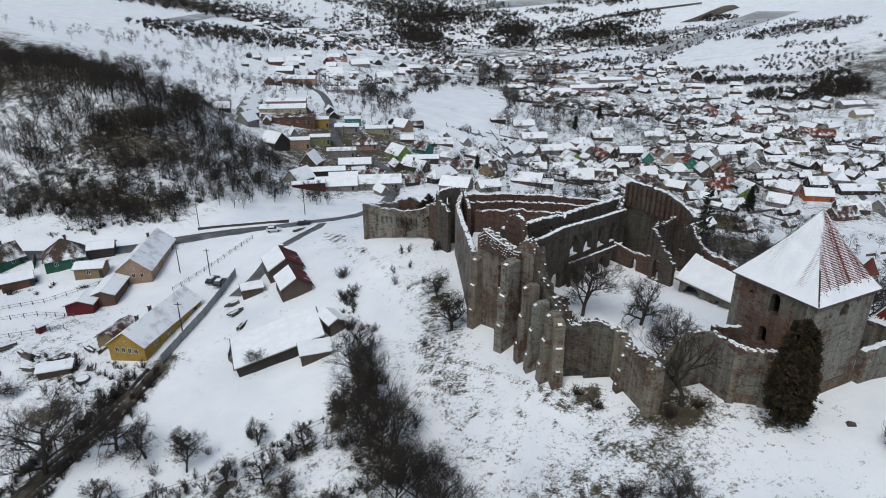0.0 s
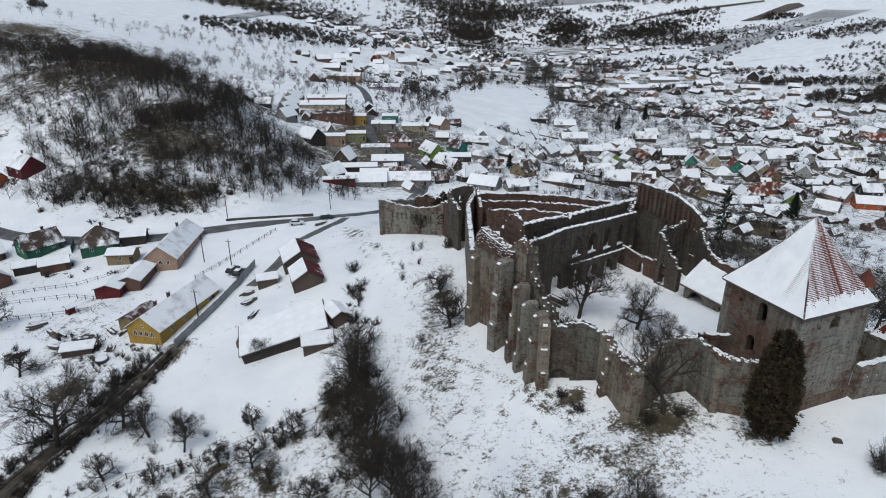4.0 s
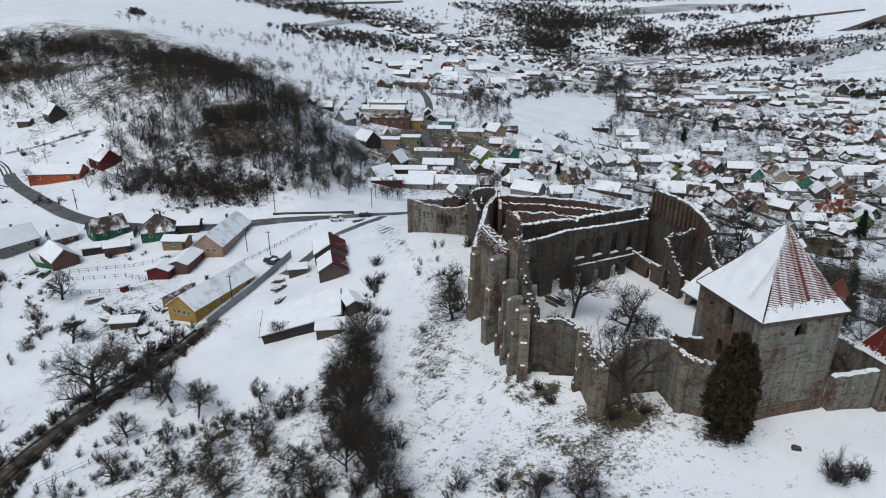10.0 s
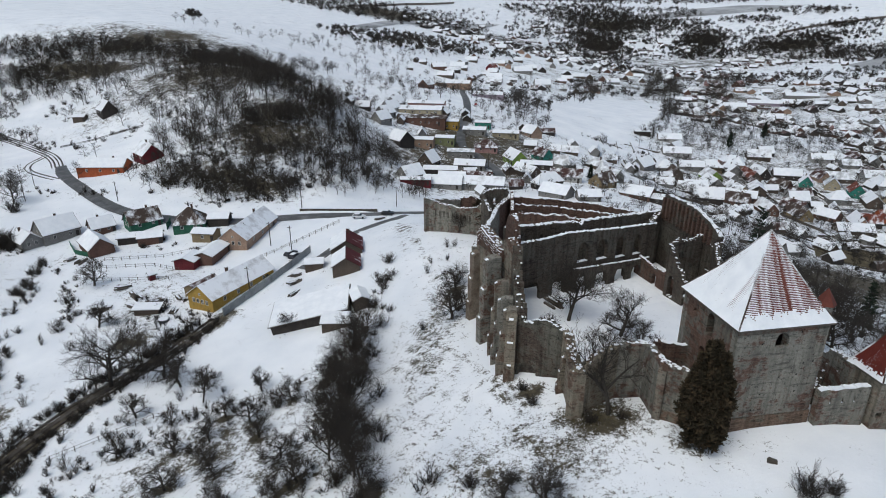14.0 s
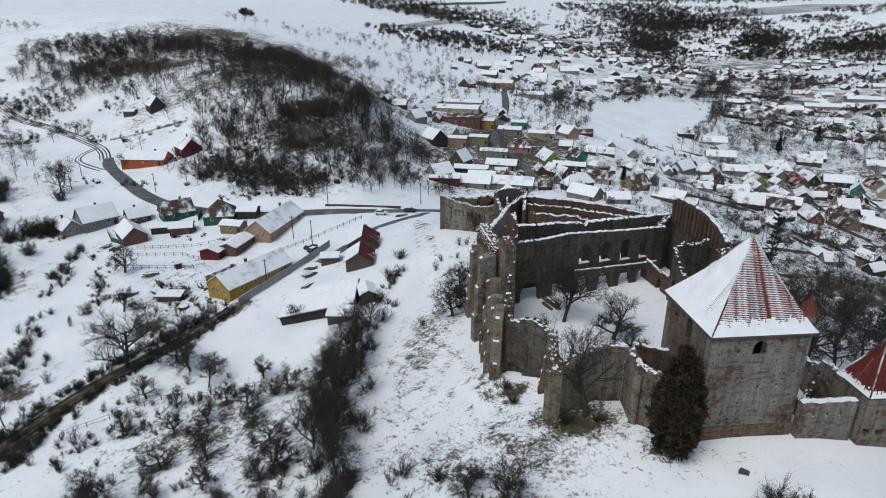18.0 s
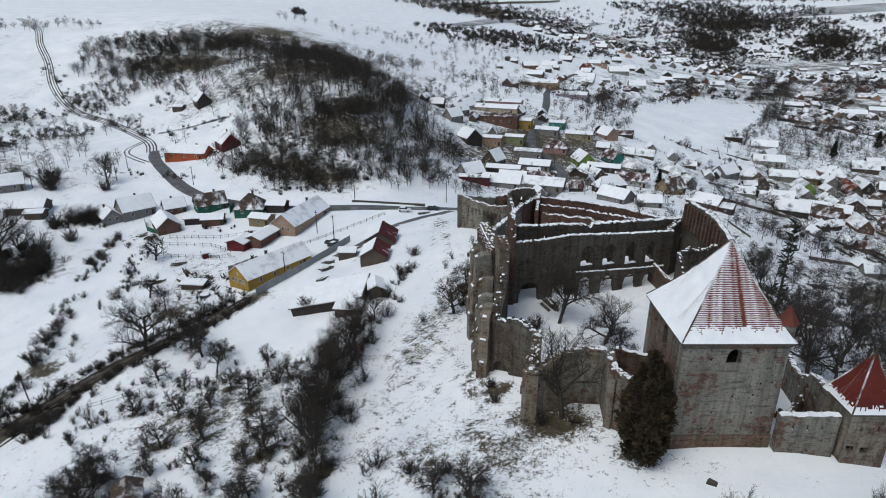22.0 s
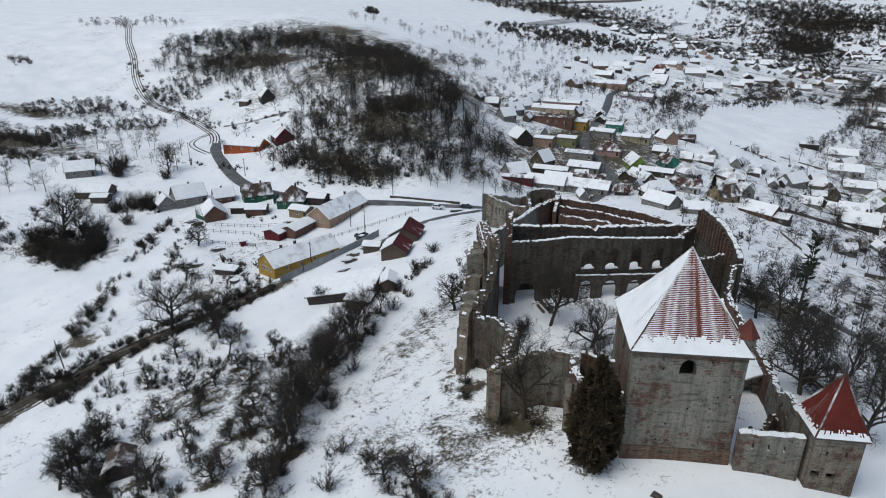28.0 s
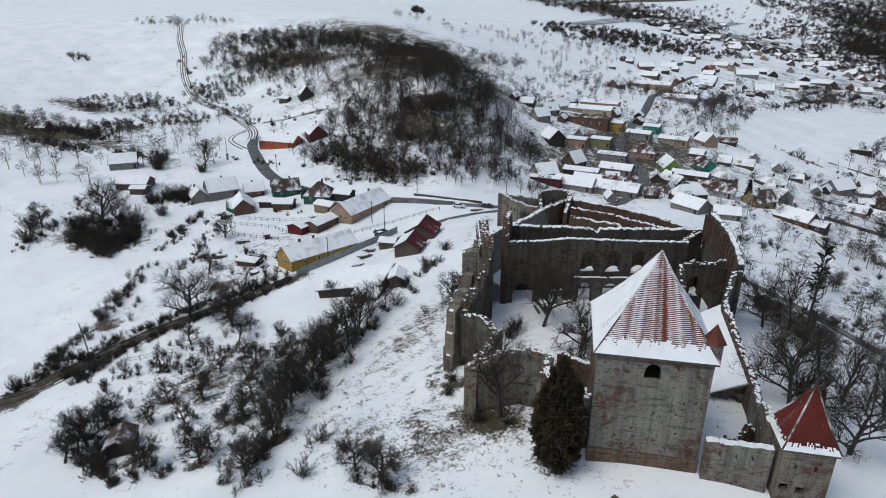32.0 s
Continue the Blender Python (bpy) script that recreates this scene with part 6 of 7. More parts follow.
for x, y, s in [(-26.4, 5.8, 0.7), (-23.1, -6.0, 0.75), (-19.7, -14.8, 0.65), (-30, 13.1, 0.6), (-17.5, -17.4, 0.7), (-27.5, 0.5, 0.65), (-24.6, 2.0, 0.8), (-25.4, -3.6, 0.62), (-21.4, -9.5, 0.85), (-22.6, -12.4, 0.6), (-20.2, -18.0, 0.75), (-14.6, -21.6, 0.7), (-12.0, -25.0, 0.62), (-28.4, 8.6, 0.7), (-29.6, 17.6, 0.55)]:
    plant(tall_tree, x, y, s)
for x, y in [(-29, -4), (-24.5, -2.5), (-26, 9), (-30, 17), (-32.5, 27), (-35, 38), (-37, 48), (-21, -13), (-37.2, -4.3), (-17, -22)]:
    plant(bush_c if (int(x * 3) % 2) else bush_a, x, y, 0.8)
for x, y, k, size in [(-15.9, -19.6, 2, 0.6), (-7.8, -32.7, 0, 0.9), (-44.3, -38.7, 0, 1.1), (-47.3, -34.7, 1, 1), (-42.5, -42.8, 1, 0.9), (11.6, -26.8, 0, 0.8), (6.8, -26.5, 1, 0.7), (-25.6, -37.6, 0, 0.9), (-27.7, -3.4, 2, 0.5), (-29.6, 2.8, 1, 0.9)]:
    plant((orchard_a, orchard_b, round_tree)[k], x, y, size)
plant(orchard_a, -12.6, 19.8, 1.1)
plant(orchard_b, -15.3, 31.9, 0.9)
plant(bush_a, -13.5, 27, 1.0)
plant(bush_b, -12.4, 23, 1.0)
plant(round_tree, -49.2, 19.4, 0.5)
# inside and beside the church walls
plant(round_tree, 9.6, 14.6, 1.2, z=3.7)
plant(orchard_a, 18.4, 10.5, 1.15, z=3.7)
plant(orchard_b, 22.0, 4.5, 1.0, z=3.7)
plant(bush_a, 7.0, 8.0, 1.0, z=3.7)
plant(bush_b, 20, 7.5, 1.0, z=3.7)
plant(bush_c, 6.5, 10.5, 0.8, z=3.7)
plant(vase_tree, 17.4, -10.8, 1.12)
plant(bush_a, 15.2, -12.6, 0.8)
plant(bush_b, 19.0, -11.5, 0.8)
plant(bush_b, 7.0, -8.2, 0.9)
plant(bush_a, 5.0, -4.8, 0.7)
plant(spread_tree, 46.5, 15.0, 0.95)
plant(spread_tree, 37.5, 46.0, 0.8)
plant(tall_tree, 41.0, 52.0, 0.9)
plant(round_tree, 48, 34, 0.9)
plant(spread_tree, 45, 26, 0.85)
plant(tall_tree, 52, 24, 0.85)
plant(round_tree, 57, 42, 0.9)
plant(spread_tree, 54, 10, 0.8)
plant(orchard_b, 50.5, 17, 1.1)
plant(bush_c, 49, 3, 0.9)
plant(bush_a, 47, 21, 1.2)
plant(orchard_a, 57, 28, 1.0)
plant(bush_c, 38.5, -21, 0.9)
plant(bush_a, 41, -20, 0.9)
plant(bush_c, 52, -12, 0.7)
plant(round_tree, -24, 66, 0.7, z=gz(-24, 66))
plant(bush_a, -15.5, 55, 1.1)
for x, y, k, s in [(-100.3, -11.6, bush_c, 1.1), (-107, -4.4, bush_c, 1.0), (-89, -27, bush_c, 1.0), (-85.1, -36.7, bush_a, 1.3), (-75.8, -27.4, bush_c, 0.9), (-43.6, -40.5, round_tree, 0.8), (2.1, -23.9, bush_a, 0.9), (6.9, -23.1, bush_b, 0.9), (-166, 19, spread_tree, 1.35), (-160, 22, round_tree, 1.2), (-147, 13, bush_c, 1.6), (-172, 12, bush_c, 1.6), (-142, 8, bush_c, 1.4), (-186, 3.5, bush_c, 1.7), (-183, 6, orchard_a, 1.3),
                   (-175.9, -1.6, bush_c, 1.8), (-212, 64.7, bush_c, 2.0), (-216, 70, bush_c, 1.8), (-206, 62, bush_c, 1.8), (-169.5, 45.8, bush_c, 1.8), (-166, 50, bush_c, 1.6), (-172, 41, bush_c, 1.5), (-195, 78, spread_tree, 1.0), (-188, 72, bush_c, 1.4), (-150, 20, bush_c, 1.4), (-157, 36, bush_c, 1.3), (-118, 36, orchard_a, 1.1), (-99, 18, orchard_b, 1.0)]:
    plant(k, x, y, s)


def hedge(pts, gap, seed, label, wide=1.5, size=1.0, holes=-0.12):
    """Bushes grown into one another along a line."""
    rnd = random.Random(seed)
    segs = []
    kinds = [bush_segs(70 + i, 1.4, 1.9, 16) for i in range(3)]
    kinds += [bush_segs(80 + i, 1.8, 1.2, 12) for i in range(2)] + [bush_segs(90, 0.8, 2.6, 9)]
    run = 0.0
    for (x0, y0), (x1, y1) in zip(pts, pts[1:]):
        far = math.hypot(x1 - x0, y1 - y0)
        n = max(1, int(far / gap))
        for k in range(n):
            t = (k + rnd.random()) / n
            full = noise.noise(Vector(((run + t * far) * 0.13, seed * 3.7, 0.5)))
            if full < holes:
                continue
            x, y = x0 + (x1 - x0) * t + rnd.gauss(0, wide * 0.55), y0 + (y1 - y0) * t + rnd.gauss(0, wide * 0.55)
            s = rnd.choice(kinds).copy()
            z = size * rnd.uniform(0.35, 0.8) * (1 + 1.1 * max(0, full)) * (1.6 if rnd.random() < 0.08 else 1)
            s[:, :8] *= z
            s[:, 6:8] /= z ** 0.5
            s[:, [0, 3]] += x
            s[:, [1, 4]] += y
            s[:, [2, 5]] += gz(x, y)
            segs.append(s)
        run += far
    tagged(new("hedge", big_mesh("hedge", *tubes(np.concatenate(segs)), twig_mat)), label, "hedge", "hedges", "stuff")


hedge([(-84, -40), (-84.5, -12), (-81, 1), (-77.5, 9), (-75.5, 18), (-74, 25)], 0.6, 1, "brown leafless hedge along the muddy lane", 1.7, 1.35, -0.6)
hedge([(-79, -30), (-77.5, -8), (-74, 2), (-70.5, 12), (-69, 24)], 0.7, 2, "brown leafless hedge along the muddy lane", 1.6, 1.1, -0.5)
hedge([(-63, -4), (-54, -7), (-44, -3), (-36, 2), (-30, 4)], 1.4, 3, "thin scrub along the orchard fence", 0.8, 0.55)
hedge([(-29, 24), (-26, 6), (-22, -8), (-18, -20), (-14, -34)], 2.6, 4, "dense thicket at the meadow's edge", 3.6, 1.35, -0.4)
hedge([(-38, 56), (-34, 40), (-31, 26)], 0.8, 5, "scrub along the foot of the meadow", 1.6, 0.9)
hedge([(-150, 52), (-136, 30), (-120, 12), (-108, -4), (-98, -16), (-88, -30)], 0.8, 6, "brown scrub along the stream", 2.6, 1.3, -0.3)
hedge([(-92, 30), (-88, 24), (-83, 20), (-79, 26), (-86, 34)], 0.9, 7, "weeds and scrub round the yard", 2.4, 0.7)
hedge([(-130, 90), (-112, 100), (-98, 104)], 0.9, 8, "brown scrub at the foot of the spur", 3.0, 1.1, -0.5)
hedge([(-12, 330), (18, 318), (30, 330)], 1.6, 9, "scrub below the white field", 3.0, 1.3)
hedge([(36, 60), (33, 70), (24, 84), (10, 104)], 1.0, 10, "brown scrub below the church", 3.0, 1.0)
hedge([(40, 58), (60, 90), (80, 130), (110, 150)], 1.0, 11, "brown scrub on the slope below the church", 9.0, 1.2)
hedge([(10, 130), (30, 140), (60, 150)], 1.2, 12, "brown scrub in the gardens", 8.0, 1.2)


hedge([(-300, 48), (-270, 52), (-245, 62), (-225, 70)], 0.9, 13, "dark scrub along the far lane", 5.0, 1.6)
hedge([(-205, 90), (-180, 92), (-160, 95)], 1.2, 14, "low scrub beside the road bend", 3.0, 0.9)
hedge([(-176, 14), (-162, 24), (-146, 20), (-142, 10), (-158, 10), (-170, 12)], 0.4, 15, "dense dark thicket on the open meadow", 4.5, 2.0, -0.9)
hedge([(-172, 40), (-168, 52), (-160, 46)], 0.5, 16, "dense dark thicket by the stream", 3.5, 2.0, -0.9)
hedge([(-118, 116), (-108, 124), (-118, 136), (-130, 126), (-140, 118), (-150, 128), (-132, 140)], 0.9, 17, "undergrowth on the steep spur", 6.0, 1.1)
hedge([(-340, 150), (-320, 175), (-300, 190), (-270, 185)], 1.2, 18, "scrub on the hillside", 8.0, 1.4)
hedge([(-66, -22), (-58, -14), (-70, -26), (-62, -30)], 1.3, 19, "brambles round the garden hut", 3.0, 0.9, 0.0)
hedge([(-326, 70), (-300, 74), (-280, 72)], 0.6, 20, "dark scrub on the open hillside", 6.0, 1.8)
hedge([(-392, 112), (-376, 108), (-356, 104)], 0.8, 21, "dark scrub on the open hillside", 6.0, 1.6)
hedge([(-500, 152), (-480, 148), (-465, 150)], 1.0, 22, "dark scrub on the open hillside", 6.0, 1.6)
hedge([(-116, 108), (-126, 104), (-138, 102), (-150, 104)], 0.8, 23, "undergrowth at the foot of the spur", 4.0, 1.1)
hedge([(-240, 150), (-220, 165), (-205, 180), (-190, 200)], 1.0, 24, "scrub along the terraces of the hill", 8.0, 1.3)
hedge([(-420, 205), (-380, 185), (-340, 170), (-295, 162), (-250, 146)], 1.6, 25, "roadside scrub along the farm road", 6.0, 1.2)
hedge([(-104, 10), (-112, 22), (-125, 34), (-140, 44)], 1.1, 26, "brown scrub along a garden edge", 3.0, 0.9)
hedge([(-96, 62), (-110, 66), (-122, 62), (-132, 56)], 1.2, 27, "weeds and scrub behind the houses", 4.0, 0.8)
hedge([(-200, 30), (-186, 20), (-178, 4), (-170, -8)], 1.2, 28, "brown scrub along a ditch", 3.0, 1.2)


hedge([(-24.7, 5.7), (-18.3, -9.7), (-13.1, -17.4), (-5.8, -25.8), (0.2, -32.2)], 3.0, 29, "dense tangled thicket along the meadow bank", 2.8, 1.3, -0.5)
hedge([(-11.3, -27.4), (-7.0, -32.4), (-7.3, -34.8)], 0.5, 30, "brown scrub below the thicket", 3.0, 1.1, -0.6)
hedge([(7.5, -27.3), (10.2, -25.2), (13.5, -27.0), (10.9, -28.9)], 0.5, 31, "leafless shrubs on the snowy slope", 2.2, 0.9, -0.6)
hedge([(-48.5, -38.8), (-42.1, -37.8), (-34.7, -42.6), (-26.0, -39.1), (-21.8, -36.2)], 0.5, 32, "dense dark shrubs round the hut", 2.8, 1.2, -0.8)
hedge([(-89.5, -30.2), (-86.9, -25.4), (-80.1, -21.0)], 0.6, 33, "low dark brambles beside the lane", 1.4, 1.0, -0.8)
hedge([(-73.4, -29.8), (-76.1, -22.9), (-77.4, -17.3)], 0.5, 34, "low dark brambles beside the lane", 0.9, 1.0, -0.8)
hedge([(-150, 100), (-136, 106), (-122, 104), (-110, 110), (-98, 116), (-92, 124)], 0.6, 35, "undergrowth above the road", 5.0, 0.9, -0.4)


def far_woods(name, label, patches, seed, kinds, least):
    """Trees of a wood that nobody could count, in one mesh."""
    rnd = random.Random(seed)
    segs = []
    for cx, cy, rx, ry, turn, n, size in patches:
        c, s_ = math.cos(radians(turn)), math.sin(radians(turn))
        for k in range(n):
            q, w = rnd.uniform(0, 6.283), 1.15 * math.sqrt(rnd.random())
            a, b = math.cos(q) * w * rx, math.sin(q) * w * ry
            x, y = cx + a * c - b * s_, cy + a * s_ + b * c
            if in_meadow(x, y):
                continue
            s = rnd.choice(kinds).copy()
            q = rnd.uniform(0, 6.28)
            z = size * rnd.uniform(0.65, 1.25)
            for i in (0, 3):
                px, py = s[:, i] * math.cos(q) - s[:, i + 1] * math.sin(q), s[:, i] * math.sin(q) + s[:, i + 1] * math.cos(q)
                s[:, i], s[:, i + 1] = px * z + x, py * z + y
            s[:, [2, 5]] = s[:, [2, 5]] * z + gz(x, y)
            s[:, 6:8] *= z
            segs.append(s)
    tagged(new(name, big_mesh(name, *tubes(np.concatenate(segs), 3, least), twig_mat)), label, "woods", "woods", "stuff")


def puff(seed, h, r, n, rad, low=0.25):
    """A small far tree: stem, limbs and a round haze of twigs."""
    rnd = random.Random(seed)
    out = [(0, 0, -0.4, 0, 0, h * 0.45, h * 0.018, h * 0.012, 0), (0, 0, h * 0.45, rnd.uniform(-0.3, 0.3), rnd.uniform(-0.3, 0.3), h * 0.8, h * 0.012, rad, 0)]
    for k in range(n):
        a, t = rnd.uniform(0, 6.283), rnd.random()
        z0 = h * (low + 0.5 * t)
        rr = r * (0.55 + 0.6 * rnd.random()) * math.sin(math.pi * min(0.9, 0.2 + 0.75 * t))
        s0 = 0.15 + 0.45 * rnd.random()
        b = Vector((math.cos(a) * rr, math.sin(a) * rr, z0 + h * rnd.uniform(0.08, 0.26)))
        p = Vector((b.x * s0, b.y * s0, z0 + (b.z - z0) * s0))
        b += Vector((rnd.gauss(0, 0.1), rnd.gauss(0, 0.1), rnd.gauss(0, 0.08))) * r
        out.append((*p, *b, rad * 1.4, rad * 0.7, 2))
        for w in range(2):
            c = p.lerp(b, rnd.uniform(0.3, 0.9))
            e = c + Vector((rnd.gauss(0, 0.22), rnd.gauss(0, 0.22), rnd.gauss(0.1, 0.15))) * r
            out.append((*c, *e, rad, rad * 0.6, 2))
    return np.array(out)


wood_trees = [grow(100 + i, 11.5, 0.85, 0.2, 8, 3, 5, 0.05, 0.5, 0.02) for i in range(6)]
far_trees = [puff(120 + i, 8.5 + i * 0.4, 3.2 + 0.3 * (i % 3), 34, 0.035, 0.2) for i in range(6)]
tiny_trees = [puff(140 + i, 9.0, 4.2, 14, 0.10, 0.1) for i in range(5)]
far_woods("spur_wood", "dark leafless wood on the steep spur", [(-134, 140, 34, 22, 55, 62, 0.7), (-172, 192, 18, 16, 0, 30, 0.95), (-146, 196, 24, 14, 10, 52, 1.0), (-118, 190, 22, 16, -15, 50, 0.9), (-98, 178, 14, 10, -30, 20, 0.75), (-200, 222, 24, 18, 45, 40, 0.95), (-174, 162, 20, 14, 30, 38, 0.8), (-158, 136, 18, 10, 20, 26, 0.7), (-255, 220, 45, 18, 20, 40, 0.75), (-215, 186, 24, 14, 0, 22, 0.7), (-310, 225, 45, 16, 15, 44, 0.8), (-350, 215, 40, 14, 15, 34, 0.8), (-128, 168, 20, 10, 40, 40, 0.75), (-112, 124, 14, 10, 75, 20, 0.5), (-92, 136, 12, 12, 0, 26, 0.6)], 1, wood_trees, 0.02)
far_woods("ridge_wood", "dark leafless wood along the ridge", [(-222, 258, 34, 20, 40, 120, 1.0), (-285, 280, 70, 16, 15, 150, 1.0), (-235, 335, 40, 14, 60, 60, 0.9), (-165, 300, 50, 40, 70, 40, 0.8), (-165, 380, 75, 60, 60, 60, 0.9), (-240, 205, 45, 14, 25, 26, 0.7), (-360, 250, 50, 16, 20, 80, 0.9), (-330, 60, 80, 20, 12, 110, 0.8), (-300, 130, 40, 20, 30, 30, 0.7)], 2, far_trees, 0.035)
far_woods("garden_trees", "leafless garden and orchard trees among the houses", [(60, 215, 90, 60, 0, 130, 0.7), (150, 330, 140, 100, 0, 230, 0.75), (-60, 240, 60, 90, 0, 80, 0.6), (270, 450, 140, 130, 0, 200, 0.85), (90, 130, 80, 50, 0, 130, 0.7), (-30, 318, 40, 16, -10, 26, 0.8), (90, 600, 110, 50, 0, 120, 0.9), (30, 640, 130, 30, 0, 120, 0.9), (-110, 470, 30, 90, 10, 60, 0.8), (-250, 100, 60, 60, 0, 40, 0.8), (-300, 20, 80, 30, 10, 60, 0.9), (70, 470, 25, 90, 0, 50, 0.9)], 3, far_trees, 0.03)
far_woods("hill_trees", "leafless trees and scrub along the hill's brow", [(-324, 261, 40, 14, 14, 110, 0.8), (-258, 288, 20, 30, 45, 40, 0.8), (-187, 247, 30, 30, 85, 20, 0.8), (-282, 582, 89, 59, 91, 60, 0.8), (-231, 550, 60, 106, 88, 50, 0.8), (-295, 494, 85, 113, 108, 30, 0.9), (-257, 727, 109, 42, 79, 60, 0.8), (-323, 213, 30, 20, 10, 80, 0.7), (-153, 262, 55, 62, 98, 20, 0.6)], 5, far_trees, 0.03)
far_woods("spur_scrub", "low leafless trees on the steep spur", [(-150, 160, 20, 14, 37, 30, 0.6), (-102, 156, 20, 14, 71, 30, 0.5), (-125, 108, 26, 8, 0, 40, 0.45), (-150, 108, 20, 8, 0, 24, 0.5)], 6, wood_trees, 0.015)
far_woods("valley_woods", "dark distant woods across the valley", [(-525, 1315, 223, 203, 84, 420, 1.5), (-330, 758, 97, 66, 83, 130, 1.0), (-275, 789, 104, 66, 80, 110, 1.0), (-246, 875, 84, 90, 80, 90, 1), (-165, 1941, 141, 120, 19, 260, 1.5), (-63, 1799, 110, 89, 11, 300, 1.5), (-73, 1577, 62, 107, 27, 200, 1.4), (-118, 1239, 163, 135, 79, 100, 1), (-489, 572, 10, 5, 0, 14, 1.1)], 4, tiny_trees, 0.3)
far_woods("valley_woods", "dark woods on the far slopes", [(93, 1792, 110, 52, -6, 260, 1.4), (175, 1649, 48, 72, -13, 200, 1.3), (296, 1800, 70, 31, -21, 90, 1.3), (351, 1540, 90, 62, -29, 330, 1.2), (449, 1566, 77, 31, -35, 110, 0.9), (483, 1654, 21, 22, -33, 40, 1.1), (481, 1828, 20, 23, -30, 24, 1.2), (634, 1461, 44, 25, -56, 80, 1.1), (250, 2150, 400, 70, 0, 260, 1.6), (-350, 2200, 300, 90, 0, 200, 1.6)], 7, tiny_trees, 0.3)
far_woods("valley_trees", "leafless trees between the far gardens", [(58, 1065, 95, 205, 57, 150, 1.0), (14, 1222, 109, 163, 65, 90, 0.9), (310, 1015, 70, 74, -61, 90, 0.9), (238, 1080, 72, 115, -41, 90, 0.9), (214, 737, 25, 24, -1, 40, 0.8), (321, 822, 79, 20, -33, 90, 0.9), (-5, 722, 48, 51, 55, 60, 0.9), (497, 1402, 89, 63, -53, 60, 0.7), (-132, 1186, 170, 182, 80, 90, 1), (-304, 1712, 189, 115, 46, 90, 1.3)], 8, tiny_trees, 0.2)
far_woods("valley_trees", "leafless trees and scrub on the far hillside", [(587, 1008, 88, 73, -92, 260, 1.0), (430, 623, 26, 34, -38, 170, 0.9), (374, 623, 37, 27, -31, 190, 0.9), (371, 714, 60, 18, -35, 170, 0.9), (509, 1371, 91, 71, -60, 110, 0.6), (566, 1257, 153, 117, -81, 220, 0.5), (465, 769, 60, 41, -50, 130, 0.6), (517, 843, 48, 21, -63, 50, 0.7), (-108, 1493, 52, 142, 41, 110, 1.2), (620, 760, 60, 60, 0, 60, 0.8)], 9, tiny_trees, 0.2)
far_woods("garden_trees", "leafless fruit trees between village gardens", [(-86, 393, 36, 37, 72, 36, 0.7), (-53, 418, 54, 37, 66, 40, 0.7), (240, 300, 110, 70, 20, 130, 0.6), (330, 480, 90, 80, 20, 100, 0.7), (150, 420, 90, 60, 0, 90, 0.65), (40, 200, 50, 40, 0, 50, 0.5), (200, 620, 140, 60, 10, 130, 0.75), (-150, 330, 30, 70, 10, 60, 0.6), (150, 180, 60, 60, 0, 80, 0.55)], 10, far_trees, 0.03)


far_woods("valley_woods", "dark woods and tree belts beyond the village", [(-82, 1697, 78, 120, 21, 180, 1.3), (40, 1916, 128, 83, -1, 200, 1.4), (-174, 1882, 74, 74, 22, 90, 1.3), (107, 1723, 67, 47, -4, 80, 1.1), (-346, 1907, 52, 66, 38, 60, 1.4), (-67, 1442, 79, 100, 50, 70, 1), (88, 1528, 83, 64, 7, 90, 0.9), (46, 882, 66, 159, 54, 50, 0.9), (-56, 422, 26, 82, 73, 24, 0.8), (-41, 552, 51, 87, 74, 24, 0.8)], 13, tiny_trees, 0.28)
far_woods("spur_scrub", "leafless trees down the foot of the spur", [(-117, 106, 18, 9, 16, 60, 0.5), (-88, 128, 19, 14, 53, 60, 0.5), (-104, 141, 19, 12, 61, 30, 0.6), (-145, 111, 10, 14, 0, 22, 0.5), (-73, 142, 12, 16, 64, 24, 0.45)], 14, wood_trees, 0.015)
far_woods("valley_woods", "dark tree belts on the slopes beyond the village", [(345, 1643, 87, 80, -25, 170, 1.1), (480, 1622, 70, 73, -33, 150, 1), (384, 1380, 101, 91, -43, 120, 0.8), (391, 1124, 46, 152, -77, 60, 0.8), (234, 1505, 71, 43, -18, 60, 0.9), (440, 1843, 108, 45, -28, 120, 1.3)], 15, tiny_trees, 0.24)
far_woods("hillside_scrub", "dark leafless scrub on the open hillside", [(-363, 127, 27, 16, 41, 130, 0.5), (-302, 127, 19, 11, 26, 60, 0.4), (-334, 174, 19, 14, 22, 80, 0.5), (-306, 90, 16, 17, 37, 80, 0.5), (-339, 207, 26, 24, 17, 70, 0.55), (-327, 259, 69, 21, 16, 100, 0.8), (-373, 236, 32, 19, 18, 90, 0.8), (-497, 251, 45, 10, 24, 30, 0.8), (-165, 125, 17, 17, -10, 20, 0.5)], 11, far_trees, 0.045)
far_woods("orchard_saplings", "thin leafless saplings and suckers in the orchard", [(-42, -16, 26, 18, 0, 40, 0.75), (-60, -20, 14, 12, 0, 10, 0.7), (-30, -28, 16, 10, 0, 18, 0.8), (-24, -8, 6, 20, 12, 16, 1.1), (-90, 0, 14, 30, 20, 24, 0.8), (-20, 40, 4, 30, 10, 8, 0.7)], 12, [bush_segs(90 + i, 0.8, 2.6, 8) for i in range(4)], 0.012)
